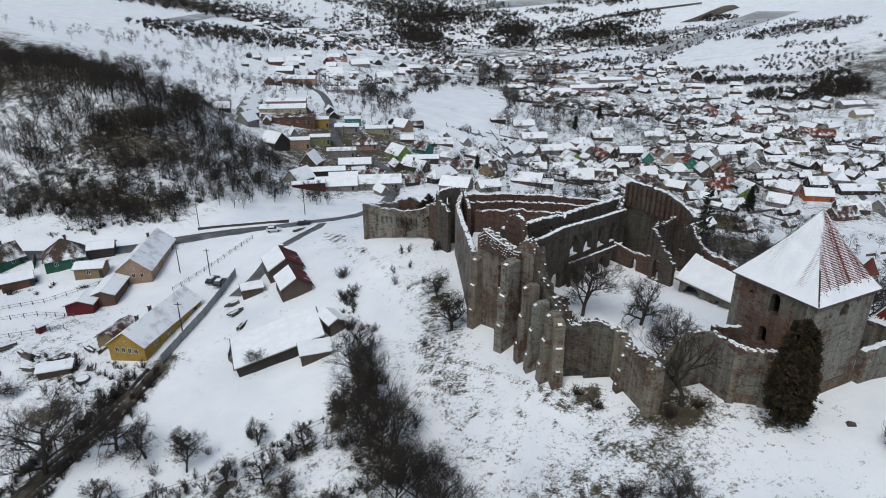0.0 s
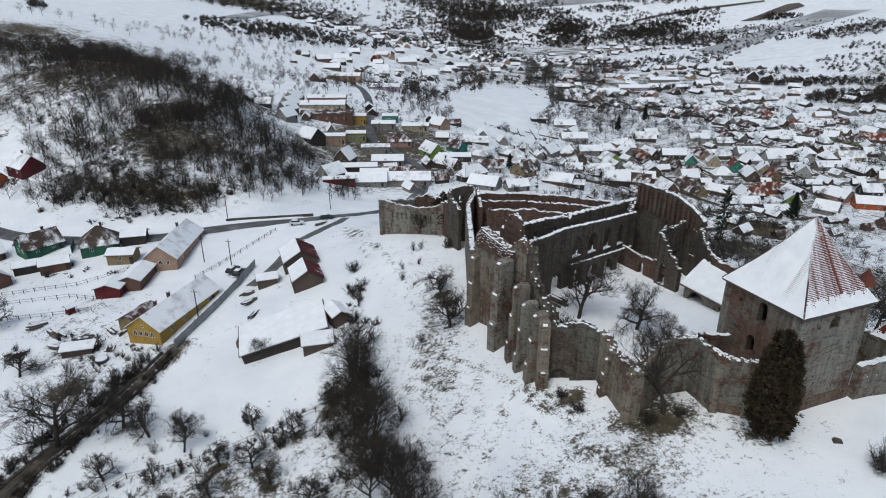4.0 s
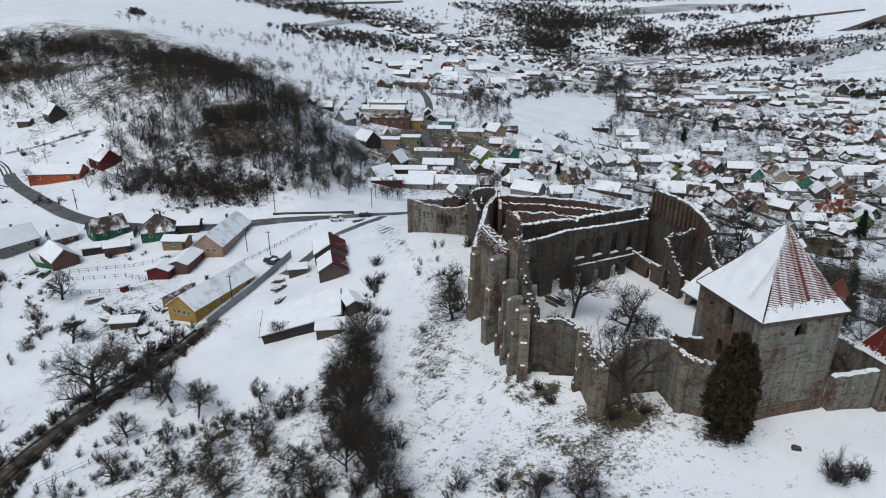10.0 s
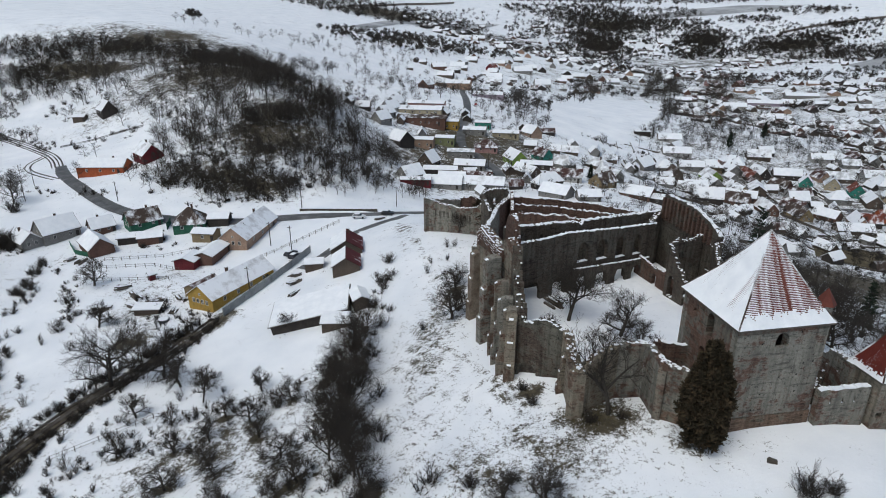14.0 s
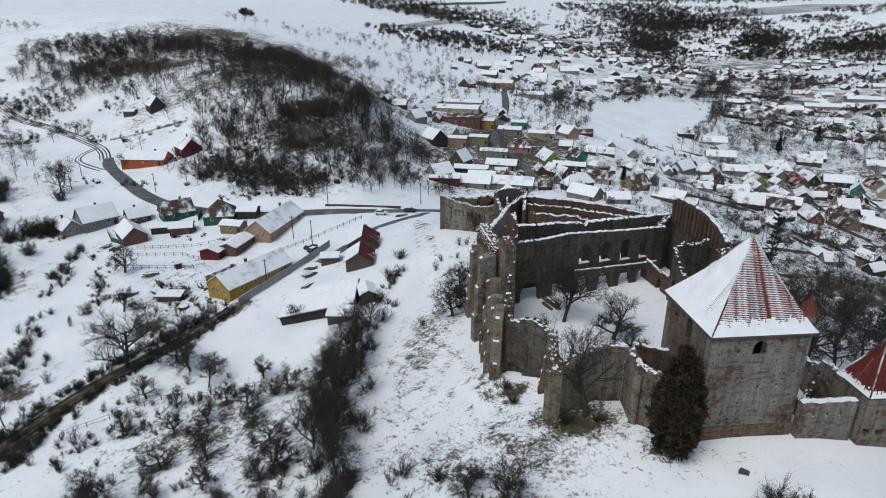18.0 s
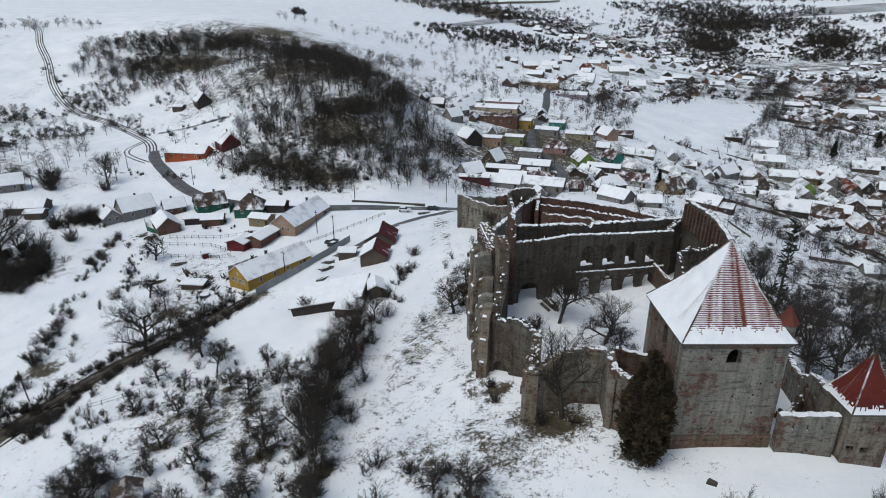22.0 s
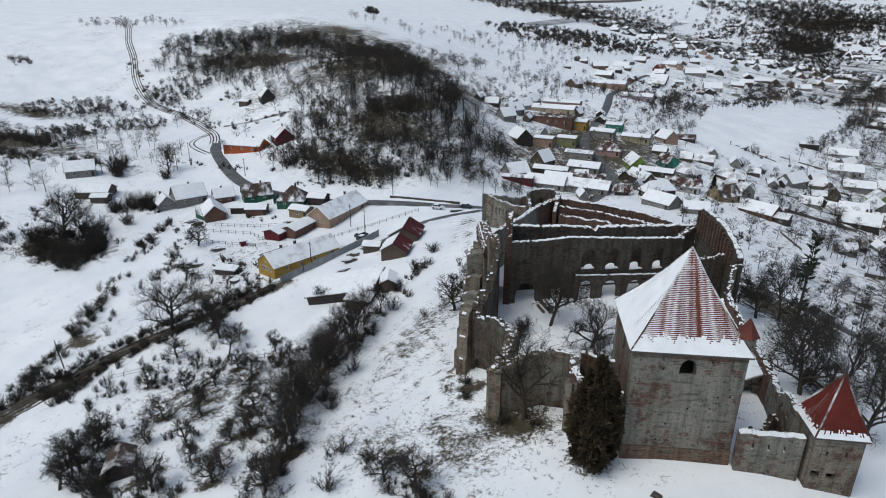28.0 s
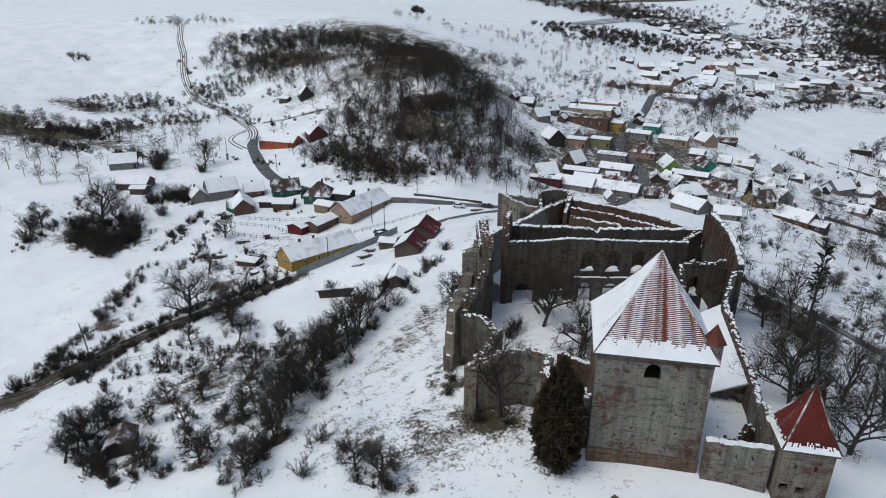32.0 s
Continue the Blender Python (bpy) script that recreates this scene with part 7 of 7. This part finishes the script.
far_woods("valley_woods", "dark wooded slopes closing the valley", [(-67, 1581, 94, 43, 86, 170, 1.3), (157, 1574, 107, 56, 89, 240, 1.3), (336, 1473, 105, 68, 125, 200, 1.2), (-145, 1820, 170, 110, 86, 240, 1.5), (21, 1761, 140, 61, 93, 180, 1.4), (197, 1604, 130, 54, 89, 160, 1.3), (437, 1369, 100, 46, 86, 130, 1.1), (-90, 1521, 200, 80, 86, 200, 1.3), (-255, 1589, 120, 50, 86, 90, 1.3), (442, 651, 48, 22, 65, 90, 0.9)], 21, tiny_trees, 0.3)
far_woods("valley_trees", "tall dark trees beyond the white meadow", [(58, 800, 100, 22, 86, 110, 1.5), (-31, 620, 100, 12, 92, 40, 1.3), (118, 771, 80, 12, 83, 40, 1.2), (-65, 419, 80, 14, 98, 44, 1.05), (162, 1000, 120, 34, 84, 80, 1.4), (52, 560, 90, 10, 84, 44, 1.2), (36, 400, 60, 6, 78, 26, 0.9), (-38, 400, 90, 6, 96, 34, 0.8)], 22, far_trees, 0.05)
far_woods("garden_trees", "leafless garden trees and hedgerows of the lower village", [(95, 410, 40, 40, 0, 70, 0.8), (130, 470, 70, 40, 10, 90, 0.85), (75, 330, 30, 16, 10, 30, 0.7), (170, 300, 110, 16, 8, 70, 0.6), (120, 250, 90, 12, 0, 60, 0.6), (60, 180, 60, 30, 0, 60, 0.6), (180, 540, 110, 30, 12, 70, 0.9), (300, 340, 60, 60, 0, 70, 0.8), (-60, 330, 20, 60, 10, 40, 0.7), (85, 95, 40, 30, 0, 46, 0.7), (70, 45, 26, 24, 0, 22, 0.7), (45, 100, 26, 14, 20, 24, 0.6)], 23, far_trees, 0.04)
# evergreens
def needle_cloud(name, height, radius, count, leaf, seed, shape, mat):
    rnd = np.random.RandomState(seed)
    t = rnd.rand(count)
    ang, rr = rnd.rand(count) * 2 * np.pi, np.sqrt(rnd.uniform(0.35, 1.0, count))
    lump = 1 + 0.3 * np.sin(ang * 3 + t * 14 + seed) + 0.28 * np.sin(ang * 7 - t * 31)
    r = shape(t) * radius * rr * lump
    c = np.stack([r * np.cos(ang), r * np.sin(ang), t * height], 1)
    out = np.stack([np.cos(ang), np.sin(ang), 0.5 + 0 * t], 1) + rnd.normal(0, 0.7, (count, 3))
    out /= np.linalg.norm(out, axis=1, keepdims=True)
    side = np.cross(out, rnd.normal(0, 1, (count, 3)))
    side /= np.linalg.norm(side, axis=1, keepdims=True)
    ln = leaf * rnd.uniform(0.6, 1.4, count)[:, None]
    v = np.stack([c - side * ln * 0.2, c + side * ln * 0.2, c + out * ln + side * ln * 0.12, c + out * ln - side * ln * 0.12], 1).reshape(-1, 3)
    return big_mesh(name, v, np.arange(4 * count).reshape(-1, 4), mat)


th = thing("thuja", pose(27.9, -15.6, gz(27.9, -15.6)), "broad ragged brown-green thuja beside the tower", "tree")
part("trunk", Shape().tube((0, 0, -0.5), (0, 0, 8), 0.3, 0.08, 7), bark_mat, th)
th.scale = (0.86, 0.86, 1.0)
lobes = [(0.2, 0, 1.6, 12.4, 1.1), (-1.3, 0.5, 1.5, 10.6, 1.0), (1.4, -0.3, 1.4, 11.4, 1.0), (0.1, -1.4, 1.0, 10.0, 1.05), (-0.4, 1.4, 1.6, 11.6, 1.0), (-1.5, -1.1, 0.9, 9.4, 0.95), (1.7, 1.1, 1.2, 9.6, 0.9), (1.4, -1.6, 0.8, 8.6, 0.95), (-2.3, 0.0, 2.2, 7.0, 0.8), (2.4, 0.0, 2.0, 7.4, 0.8), (0.4, -2.2, 1.8, 6.4, 0.8)]
for k, (dx, dy, z0, hh, rr) in enumerate(lobes):
    me = needle_cloud("foliage", hh, rr, int(430 * hh), 0.46, 4 + k, lambda t: np.clip(np.minimum(0.45 + 1.6 * t, 1.0) * np.clip(1 - t ** 3, 0, 1) ** 0.6 * (0.8 + 0.5 * np.sin(t * 19 + k * 2 + 4 * np.sin(t * 11))) + 0.04, 0, 1.3), needle_mat)
    part("foliage", me, None, th).location = (dx, dy, z0)


iv = thing("ivy_tree", pose(-17.6, 67.0, gz(-17.6, 67.0)), "dark tree overgrown with ivy beside the bastion", "tree")
part("trunk", Shape().tube((0, 0, -0.5), (0.3, 0, 8.5), 0.28, 0.08, 7), bark_mat, iv)
for k, (dx, dy, z0, hh, rr) in enumerate([(0, 0, 2.2, 8.6, 2.4), (-1.6, 0.4, 2.8, 6.0, 1.7), (1.7, -0.4, 2.6, 6.4, 1.8), (0.3, -1.5, 2.0, 5.0, 1.6), (0.2, 1.4, 3.2, 6.2, 1.6)]):
    part("foliage", needle_cloud("foliage", hh, rr, 620, 0.55, 40 + k, lambda t: np.sin(np.pi * np.clip(t, 0.02, 1) ** 0.8) * (0.8 + 0.35 * np.sin(t * 17 + k)), needle_mat), None, iv).location = (dx, dy, z0)


def spruce(x, y, h, r, seed, label="dark green spruce with drooping branches", dense=3200):
    ob = thing("spruce", pose(x, y, gz(x, y)), label, "tree")
    part("trunk", Shape().tube((0, 0, -0.5), (0, 0, h * 0.97), h * 0.02, 0.02, 6), bark_mat, ob)
    part("foliage", needle_cloud("foliage", h, r, dense, h * 0.055, seed, lambda t: (1 - t) * (0.72 + 0.28 * np.sin(t * 55)) * (t > 0.1), spruce_mat), None, ob)


spruce(44.0, 50.0, 19.0, 2.4, 1, "thin ragged conifer below the church wall", 170)
spruce(62.0, 38.0, 11.0, 2.4, 2, "ragged dark conifer on the slope", 700)
spruce(140.0, 215.0, 13.0, 3.4, 3)
spruce(2.0, 204.0, 7.0, 2.0, 4)
spruce(88.0, 395.0, 11.0, 3.0, 5)
spruce(120.0, 450.0, 12.0, 3.4, 6)


# grass tufts that stick out of the snow
def tufts(name, label, patches, seed):
    rnd = np.random.RandomState(seed)
    segs = []
    for cx, cy, rx, ry, turn, n, size in patches:
        a, b = rnd.normal(0, 0.5, n) * rx, rnd.normal(0, 0.5, n) * ry
        c, s_ = math.cos(radians(turn)), math.sin(radians(turn))
        x, y = cx + a * c - b * s_, cy + a * s_ + b * c
        z = land(x, y)
        for k in range(7):
            dx, dy = rnd.normal(0, 0.16, n) * size, rnd.normal(0, 0.16, n) * size
            hh = rnd.uniform(0.06, 0.24, n) * size
            segs.append(np.stack([x + dx * 0.4, y + dy * 0.4, z, x + dx * 1.5, y + dy * 1.5, z + hh, 0.03 * size + 0 * x, 0.008 + 0 * x], 1))
    tagged(new(name, big_mesh(name, *tubes(np.concatenate(segs)), grass_mat)), label, "grass", "grass", "stuff")


tufts("grass_tufts", "brown grass tufts poking through the meadow snow", [(4, -21, 24, 7, 10, 420, 0.7), (-17, 26, 7, 34, 8, 420, 0.55), (12, -18, 12, 5, 0, 240, 0.7), (-3, -2, 8, 18, 20, 140, 0.5), (17, -12.5, 6, 4, 0, 420, 1.1), (-40, -15, 34, 16, 0, 700, 1.0), (-85, 28, 10, 14, 0, 260, 0.9), (-130, 150, 36, 26, 50, 900, 1.6)], 5)


# ---- yards, fences, poles and cars ----
def post_fence(name, pts, gap, h, label, rails=2, mat=None, board=False):
    """Posts with rails or boards between them along a line."""
    ob = thing(name, Matrix(), label, "fence", "fences")
    mat = mat or wood_mat
    prev = None
    post = Shape().box(-0.06, 0.06, -0.06, 0.06, -0.4, h + 0.1).mesh("post", mat)
    for (x0, y0), (x1, y1) in zip(pts, pts[1:]):
        n = max(1, int(math.hypot(x1 - x0, y1 - y0) / gap))
        for k in range(n):
            x, y = x0 + (x1 - x0) * k / n, y0 + (y1 - y0) * k / n
            z = gz(x, y)
            p = part("post", post, None, ob)
            p.matrix_local = pose(x, y, z, 0, 0, math.degrees(math.atan2(y1 - y0, x1 - x0)))
            if prev:
                a = Vector(prev)
                b = Vector((x, y, z))
                if board:
                    s = Shape()
                    s.hexa([(a.x, a.y, a.z), (b.x, b.y, b.z), (b.x + 0.03, b.y + 0.04, b.z), (a.x + 0.03, a.y + 0.04, a.z), (a.x, a.y, a.z + h), (b.x, b.y, b.z + h), (b.x + 0.03, b.y + 0.04, b.z + h), (a.x + 0.03, a.y + 0.04, a.z + h)])
                    part("panel", s, mat, ob)
                else:
                    for r in range(rails):
                        zz = h * (0.4 + 0.55 * r / max(1, rails - 1))
                        part("rail", Shape().tube(a + Vector((0, 0, zz)), b + Vector((0, 0, zz)), 0.035, 0.035, 4), mat, ob)
            prev = (x, y, z)
    return ob


def concrete_fence(pts, h=2.0):
    ob = thing("concrete_fence", Matrix(), "pale grey concrete panel fence beside the yellow farmhouse", "fence", "fences")
    prev = None
    for (x0, y0), (x1, y1) in zip(pts, pts[1:]):
        n = max(1, int(math.hypot(x1 - x0, y1 - y0) / 2.1))
        for k in range(n + 1):
            x, y = x0 + (x1 - x0) * k / n, y0 + (y1 - y0) * k / n
            z = gz(x, y)
            part("post", Shape().box(x - 0.09, x + 0.09, y - 0.09, y + 0.09, z - 0.3, z + h + 0.12), concrete_mat, ob)
            if prev and k:
                a, b = Vector(prev), Vector((x, y, z))
                for r in range(4):
                    z0, z1 = h * r / 4 + 0.01, h * (r + 1) / 4 - 0.01
                    s = Shape()
                    s.hexa([(a.x - 0.03, a.y, a.z + z0 - 0.1 * (r == 0)), (b.x - 0.03, b.y, b.z + z0 - 0.1 * (r == 0)), (b.x + 0.03, b.y, b.z + z0), (a.x + 0.03, a.y, a.z + z0), (a.x - 0.03, a.y, a.z + z1), (b.x - 0.03, b.y, b.z + z1), (b.x + 0.03, b.y, b.z + z1), (a.x + 0.03, a.y, a.z + z1)])
                    part("panel", s, concrete_mat, ob)
            prev = (x, y, z)


concrete_fence([(-66.3, 62.0), (-66.6, 52.0), (-67.4, 43.0), (-69.0, 33.5), (-70.2, 26.5)])
post_fence("wire_fence", [(-81.0, 58.3), (-75.4, 70.3), (-68.2, 88.7)], 2.4, 1.1, "low wire fence on dark posts along the garden", 3)
post_fence("wire_fence", [(-72.4, -20.1), (-67.2, -14.6), (-61, -8), (-50, -5.5), (-40, -1), (-30, 4)], 2.8, 1.1, "orchard fence on leaning wooden posts", 2)
post_fence("board_fence", [(-52.9, 20.6), (-56.0, 24.5), (-57.0, 30.0)], 2.0, 1.3, "grey board fence at the barn's corner", board=True)
post_fence("board_fence", [(-147.5, 56.5), (-141, 52), (-133, 51)], 2.0, 1.5, "green board fence before the houses", board=True, mat=walls_mat["green"])
post_fence("board_fence", [(-127, 78), (-124, 71.5)], 2.0, 2.2, "green board fence between the yards", board=True, mat=walls_mat["green"])
post_fence("field_fence", [(-40, 320), (-21.5, 297.5), (-3, 285.4), (14, 292)], 3.6, 1.3, "post fence below the white field", 2)
post_fence("garden_fence", [(-128, 50), (-112, 56), (-101, 66)], 2.4, 1.1, "thin garden fence over the snow", 2)
post_fence("garden_fence", [(-126, 45), (-110, 50), (-98, 48)], 2.4, 1.1, "thin garden fence over the snow", 2)
post_fence("garden_fence", [(-120, 38), (-108, 41), (-97, 44)], 2.4, 1.1, "thin garden fence over the snow", 2)
post_fence("railing", [(47, 74), (52, 71), (58, 67)], 2.2, 1.2, "metal railing beside the narrow road", 2, metal_mat)
for k, (x, y, tx, ty) in enumerate([(30, 210, 60, 222), (95, 250, 110, 222), (170, 285, 176, 250), (60, 285, 66, 262), (120, 345, 128, 310), (200, 330, 206, 292), (88, 300, 94, 280), (140, 255, 150, 262), (230, 270, 236, 235)]):
    post_fence("garden_fence", [(x, y), (tx, ty)], 3.0, 1.3, "grey garden fence between village plots", board=True)
# roadside parapet
wl = thing("roadside_wall", Matrix(), "low stone parapet along the road below the spur", "parapet")
ruin_wall(wl, "parapet", (-88.5, 95.8), (-62, 101.0), gz(-80, 99) - 2.5, [(0, gz(-88.5, 95.8) + 0.9), (27, gz(-62, 101) + 0.9)], 0.5, stone_mat, (), 0.03, 1.5, 1.0)


def pole(x, y, h=8.0, arm=True, lean=0.0):
    ob = thing("utility_pole", pose(x, y, gz(x, y), lean, 0, 0), "dark wooden utility pole with a short crossarm", "pole", "utility poles")
    part("post", Shape().tube((0, 0, -0.5), (0, 0, h), 0.14, 0.10, 8), bark_mat, ob)
    if arm:
        part("crossarm", Shape().box(-0.7, 0.7, -0.16, -0.07, h - 0.6, h - 0.48), wood_mat, ob)
        for dx in (-0.6, 0, 0.6):
            part("insulator", Shape().tube((dx, -0.11, h - 0.48), (dx, -0.11, h - 0.33), 0.05, 0.03, 6), concrete_mat, ob)


for x, y, h in [(-73.8, 64.5, 7.6), (-83.3, 68.6, 7.5), (-89.1, 98.5, 7.5), (-59.8, 113.5, 7.5), (-206.1, 96.5, 7.5), (-193.9, 81.7, 8), (-158.4, 88.8, 7.5), (-70.6, 38.0, 7.0), (-47.5, 208, 7.5), (-66.5, 243, 7.5), (-75, 280, 7.5), (-93, 70, 6.5), (110, 286, 8), (160, 290, 8), (215, 295, 8)]:
    pole(x, y, h)
pole(-87.5, -21.0, 7.4, False, 4)


def car(x, y, turn, paint, label, van=False):
    ob = thing("car", pose(x, y, gz(x, y) + 0.3, 0, 0, turn), label, "car", "parked cars")
    m, nt, b = material("car_paint", 0.35)
    b.inputs["Base Color"].default_value = (*paint, 1)
    s = Shape()
    prof = [(-2.1, 0.35), (2.1, 0.35), (2.15, 0.75), (1.3, 0.95), (0.7, 1.0), (-1.7, 1.0), (-2.1, 0.85)]
    n = len(prof)
    s.add([(px, sy * 0.85, pz) for sy in (-1, 1) for px, pz in prof], [tuple(range(n)), tuple(range(n, 2 * n))[::-1]] + [((i + 1) % n, i, n + i, n + (i + 1) % n) for i in range(n)])
    part("body", s, m, ob)
    top = 1.85 if van else 1.45
    s = Shape().hexa([(-1.75, -0.8, 1.0), (0.85, -0.8, 1.0), (0.85, 0.8, 1.0), (-1.75, 0.8, 1.0), (-1.45, -0.66, top - 0.06), (0.25, -0.66, top - 0.06), (0.25, 0.66, top - 0.06), (-1.45, 0.66, top - 0.06)])
    part("windows", s, glass_mat, ob)
    part("roof", Shape().box(-1.47, 0.27, -0.67, 0.67, top - 0.055, top), m, ob)
    part("snow_cover", Shape().box(-1.4, 0.2, -0.62, 0.62, top + 0.003, top + 0.08), snow_mat, ob)
    for wx in (-1.35, 1.35):
        for wy in (-0.8, 0.8):
            w = part("wheel", Shape().tube((wx, wy - 0.1, 0.32), (wx, wy + 0.1, 0.32), 0.32, 0.32, 12), dark_mat, ob)
            part("rim", Shape().tube((wx, wy - 0.11, 0.32), (wx, wy + 0.11, 0.32), 0.18, 0.18, 10), metal_mat, w)
    for sy in (-0.6, 0.6):
        part("headlight", Shape().box(2.08, 2.16, sy - 0.16, sy + 0.16, 0.62, 0.74), frame_mat, ob)


car(-56.2, 96.2, 10, (0.02, 0.021, 0.024), "black car parked on the road below the church")
car(-64.0, 90.6, 15, (0.6, 0.6, 0.6), "white car parked at the road junction")
car(-71.6, 60.2, 80, (0.03, 0.03, 0.035), "dark car under snow in the farmyard")
car(-69.0, 58.0, 85, (0.03, 0.03, 0.035), "dark car under snow in the farmyard")
car(-41.0, 185.0, 75, (0.4, 0.42, 0.44), "silver car parked along the village street")
car(-36.5, 176.0, 60, (0.06, 0.07, 0.09), "dark blue car parked along the village street")
car(-30.8, 183.2, 80, (0.03, 0.03, 0.03), "black car parked along the village street")
car(-62.0, 226.0, 120, (0.5, 0.5, 0.5), "white car parked along the village street")
car(-85.5, 336.0, 100, (0.3, 0.02, 0.02), "red car on the village street")
car(120, 278.5, 5, (0.5, 0.5, 0.5), "white van parked in the lower village", True)
car(172, 280.5, 5, (0.05, 0.06, 0.1), "dark car parked in the lower village")


# heaps and clutter in the yards
def heap(x, y, w, d, h, seed, label, name="lumber_pile"):
    rnd = random.Random(seed)
    ob = thing(name, pose(x, y, gz(x, y) if seed < 90 else 3.75, 0, 0, rnd.uniform(0, 180)), label, name.replace("_", " "), "yard clutter")
    for k in range(9):
        s = Shape()
        a, b, z = rnd.uniform(-w / 3, w / 3), rnd.uniform(-d / 2, d / 2), h * (k // 3) / 3
        ln, t = w * rnd.uniform(0.3, 0.6), rnd.uniform(0.08, 0.2)
        s.box(a - ln, a + ln, b - t, b + t, z, z + h / 3)
        p = part("board", s, wood_mat, ob)
        if k >= 6:
            part("snow_cap", Shape().box(a - ln * 0.9, a + ln * 0.9, b - t, b + t, z + h / 3 + 0.003, z + h / 3 + 0.1), snow_mat, p)


for k, (x, y, w, d, h) in enumerate([(-100.6, 32.5, 4, 2.4, 1.0), (-93.5, 31, 3, 2, 0.9), (-97, 27.5, 4, 2, 0.8), (-104.8, 25, 3, 2, 0.8), (-108, 36, 3, 2, 0.9), (-85, 27, 2, 1.5, 0.7), (-88.5, 33.5, 3, 1.6, 0.8), (-60, 42, 3, 1.5, 0.8), (-62, 46, 2.5, 1.4, 0.9), (-57, 36, 2.5, 1.2, 0.6), (-134, 47.5, 3, 2, 1.0), (-139, 48, 3, 2, 0.8), (-86, 33, 2, 1.2, 0.6), (-56.6, 90, 3, 1.2, 0.6)]):
    heap(x, y, w, d, h, k, "untidy pile of boards and scrap under snow")
heap(6.5, 19.8, 3.2, 2.0, 1.1, 95, "dark heap of old timbers in the courtyard")
heap(43.2, 2.2, 2.6, 1.8, 1.0, 96, "heap of stones and beams behind the tower", "rubble_pile")
heap(44.4, -1.0, 2.0, 1.4, 1.4, 97, "heap of stones and beams behind the tower", "rubble_pile")
boat = thing("round_tub", pose(-84.5, 23.0, gz(-84.5, 23.0)), "round dark tub lying in the snowy yard", "tub")
part("rim", Shape().tube((0, 0, 0), (0, 0, 0.7), 1.25, 1.35, 18), metal_mat, boat)
part("snow_fill", Shape().tube((0, 0, 0.6), (0, 0, 0.78), 1.2, 1.15, 18), snow_mat, boat)
lg = thing("log_pile", pose(56.8, 104.7, gz(56.8, 104.7)), "low pile of logs dusted with snow", "log pile")
for k in range(5):
    part("log", Shape().tube((-2.4, -0.8 + 0.4 * k, 0.2), (2.4, -0.8 + 0.4 * k, 0.2), 0.2, 0.18, 7), bark_mat, lg)
sb = thing("stone_block", pose(35.6, -16.8, gz(35.6, -16.8)), "dark fallen stone half sunk in the snow", "stone")
part("stone", Shape().hexa([(-0.7, -0.4, -0.2), (0.6, -0.5, -0.2), (0.8, 0.4, -0.2), (-0.6, 0.5, -0.2), (-0.4, -0.2, 0.4), (0.3, -0.3, 0.5), (0.5, 0.2, 0.3), (-0.3, 0.3, 0.45)]), stone_mat, sb)
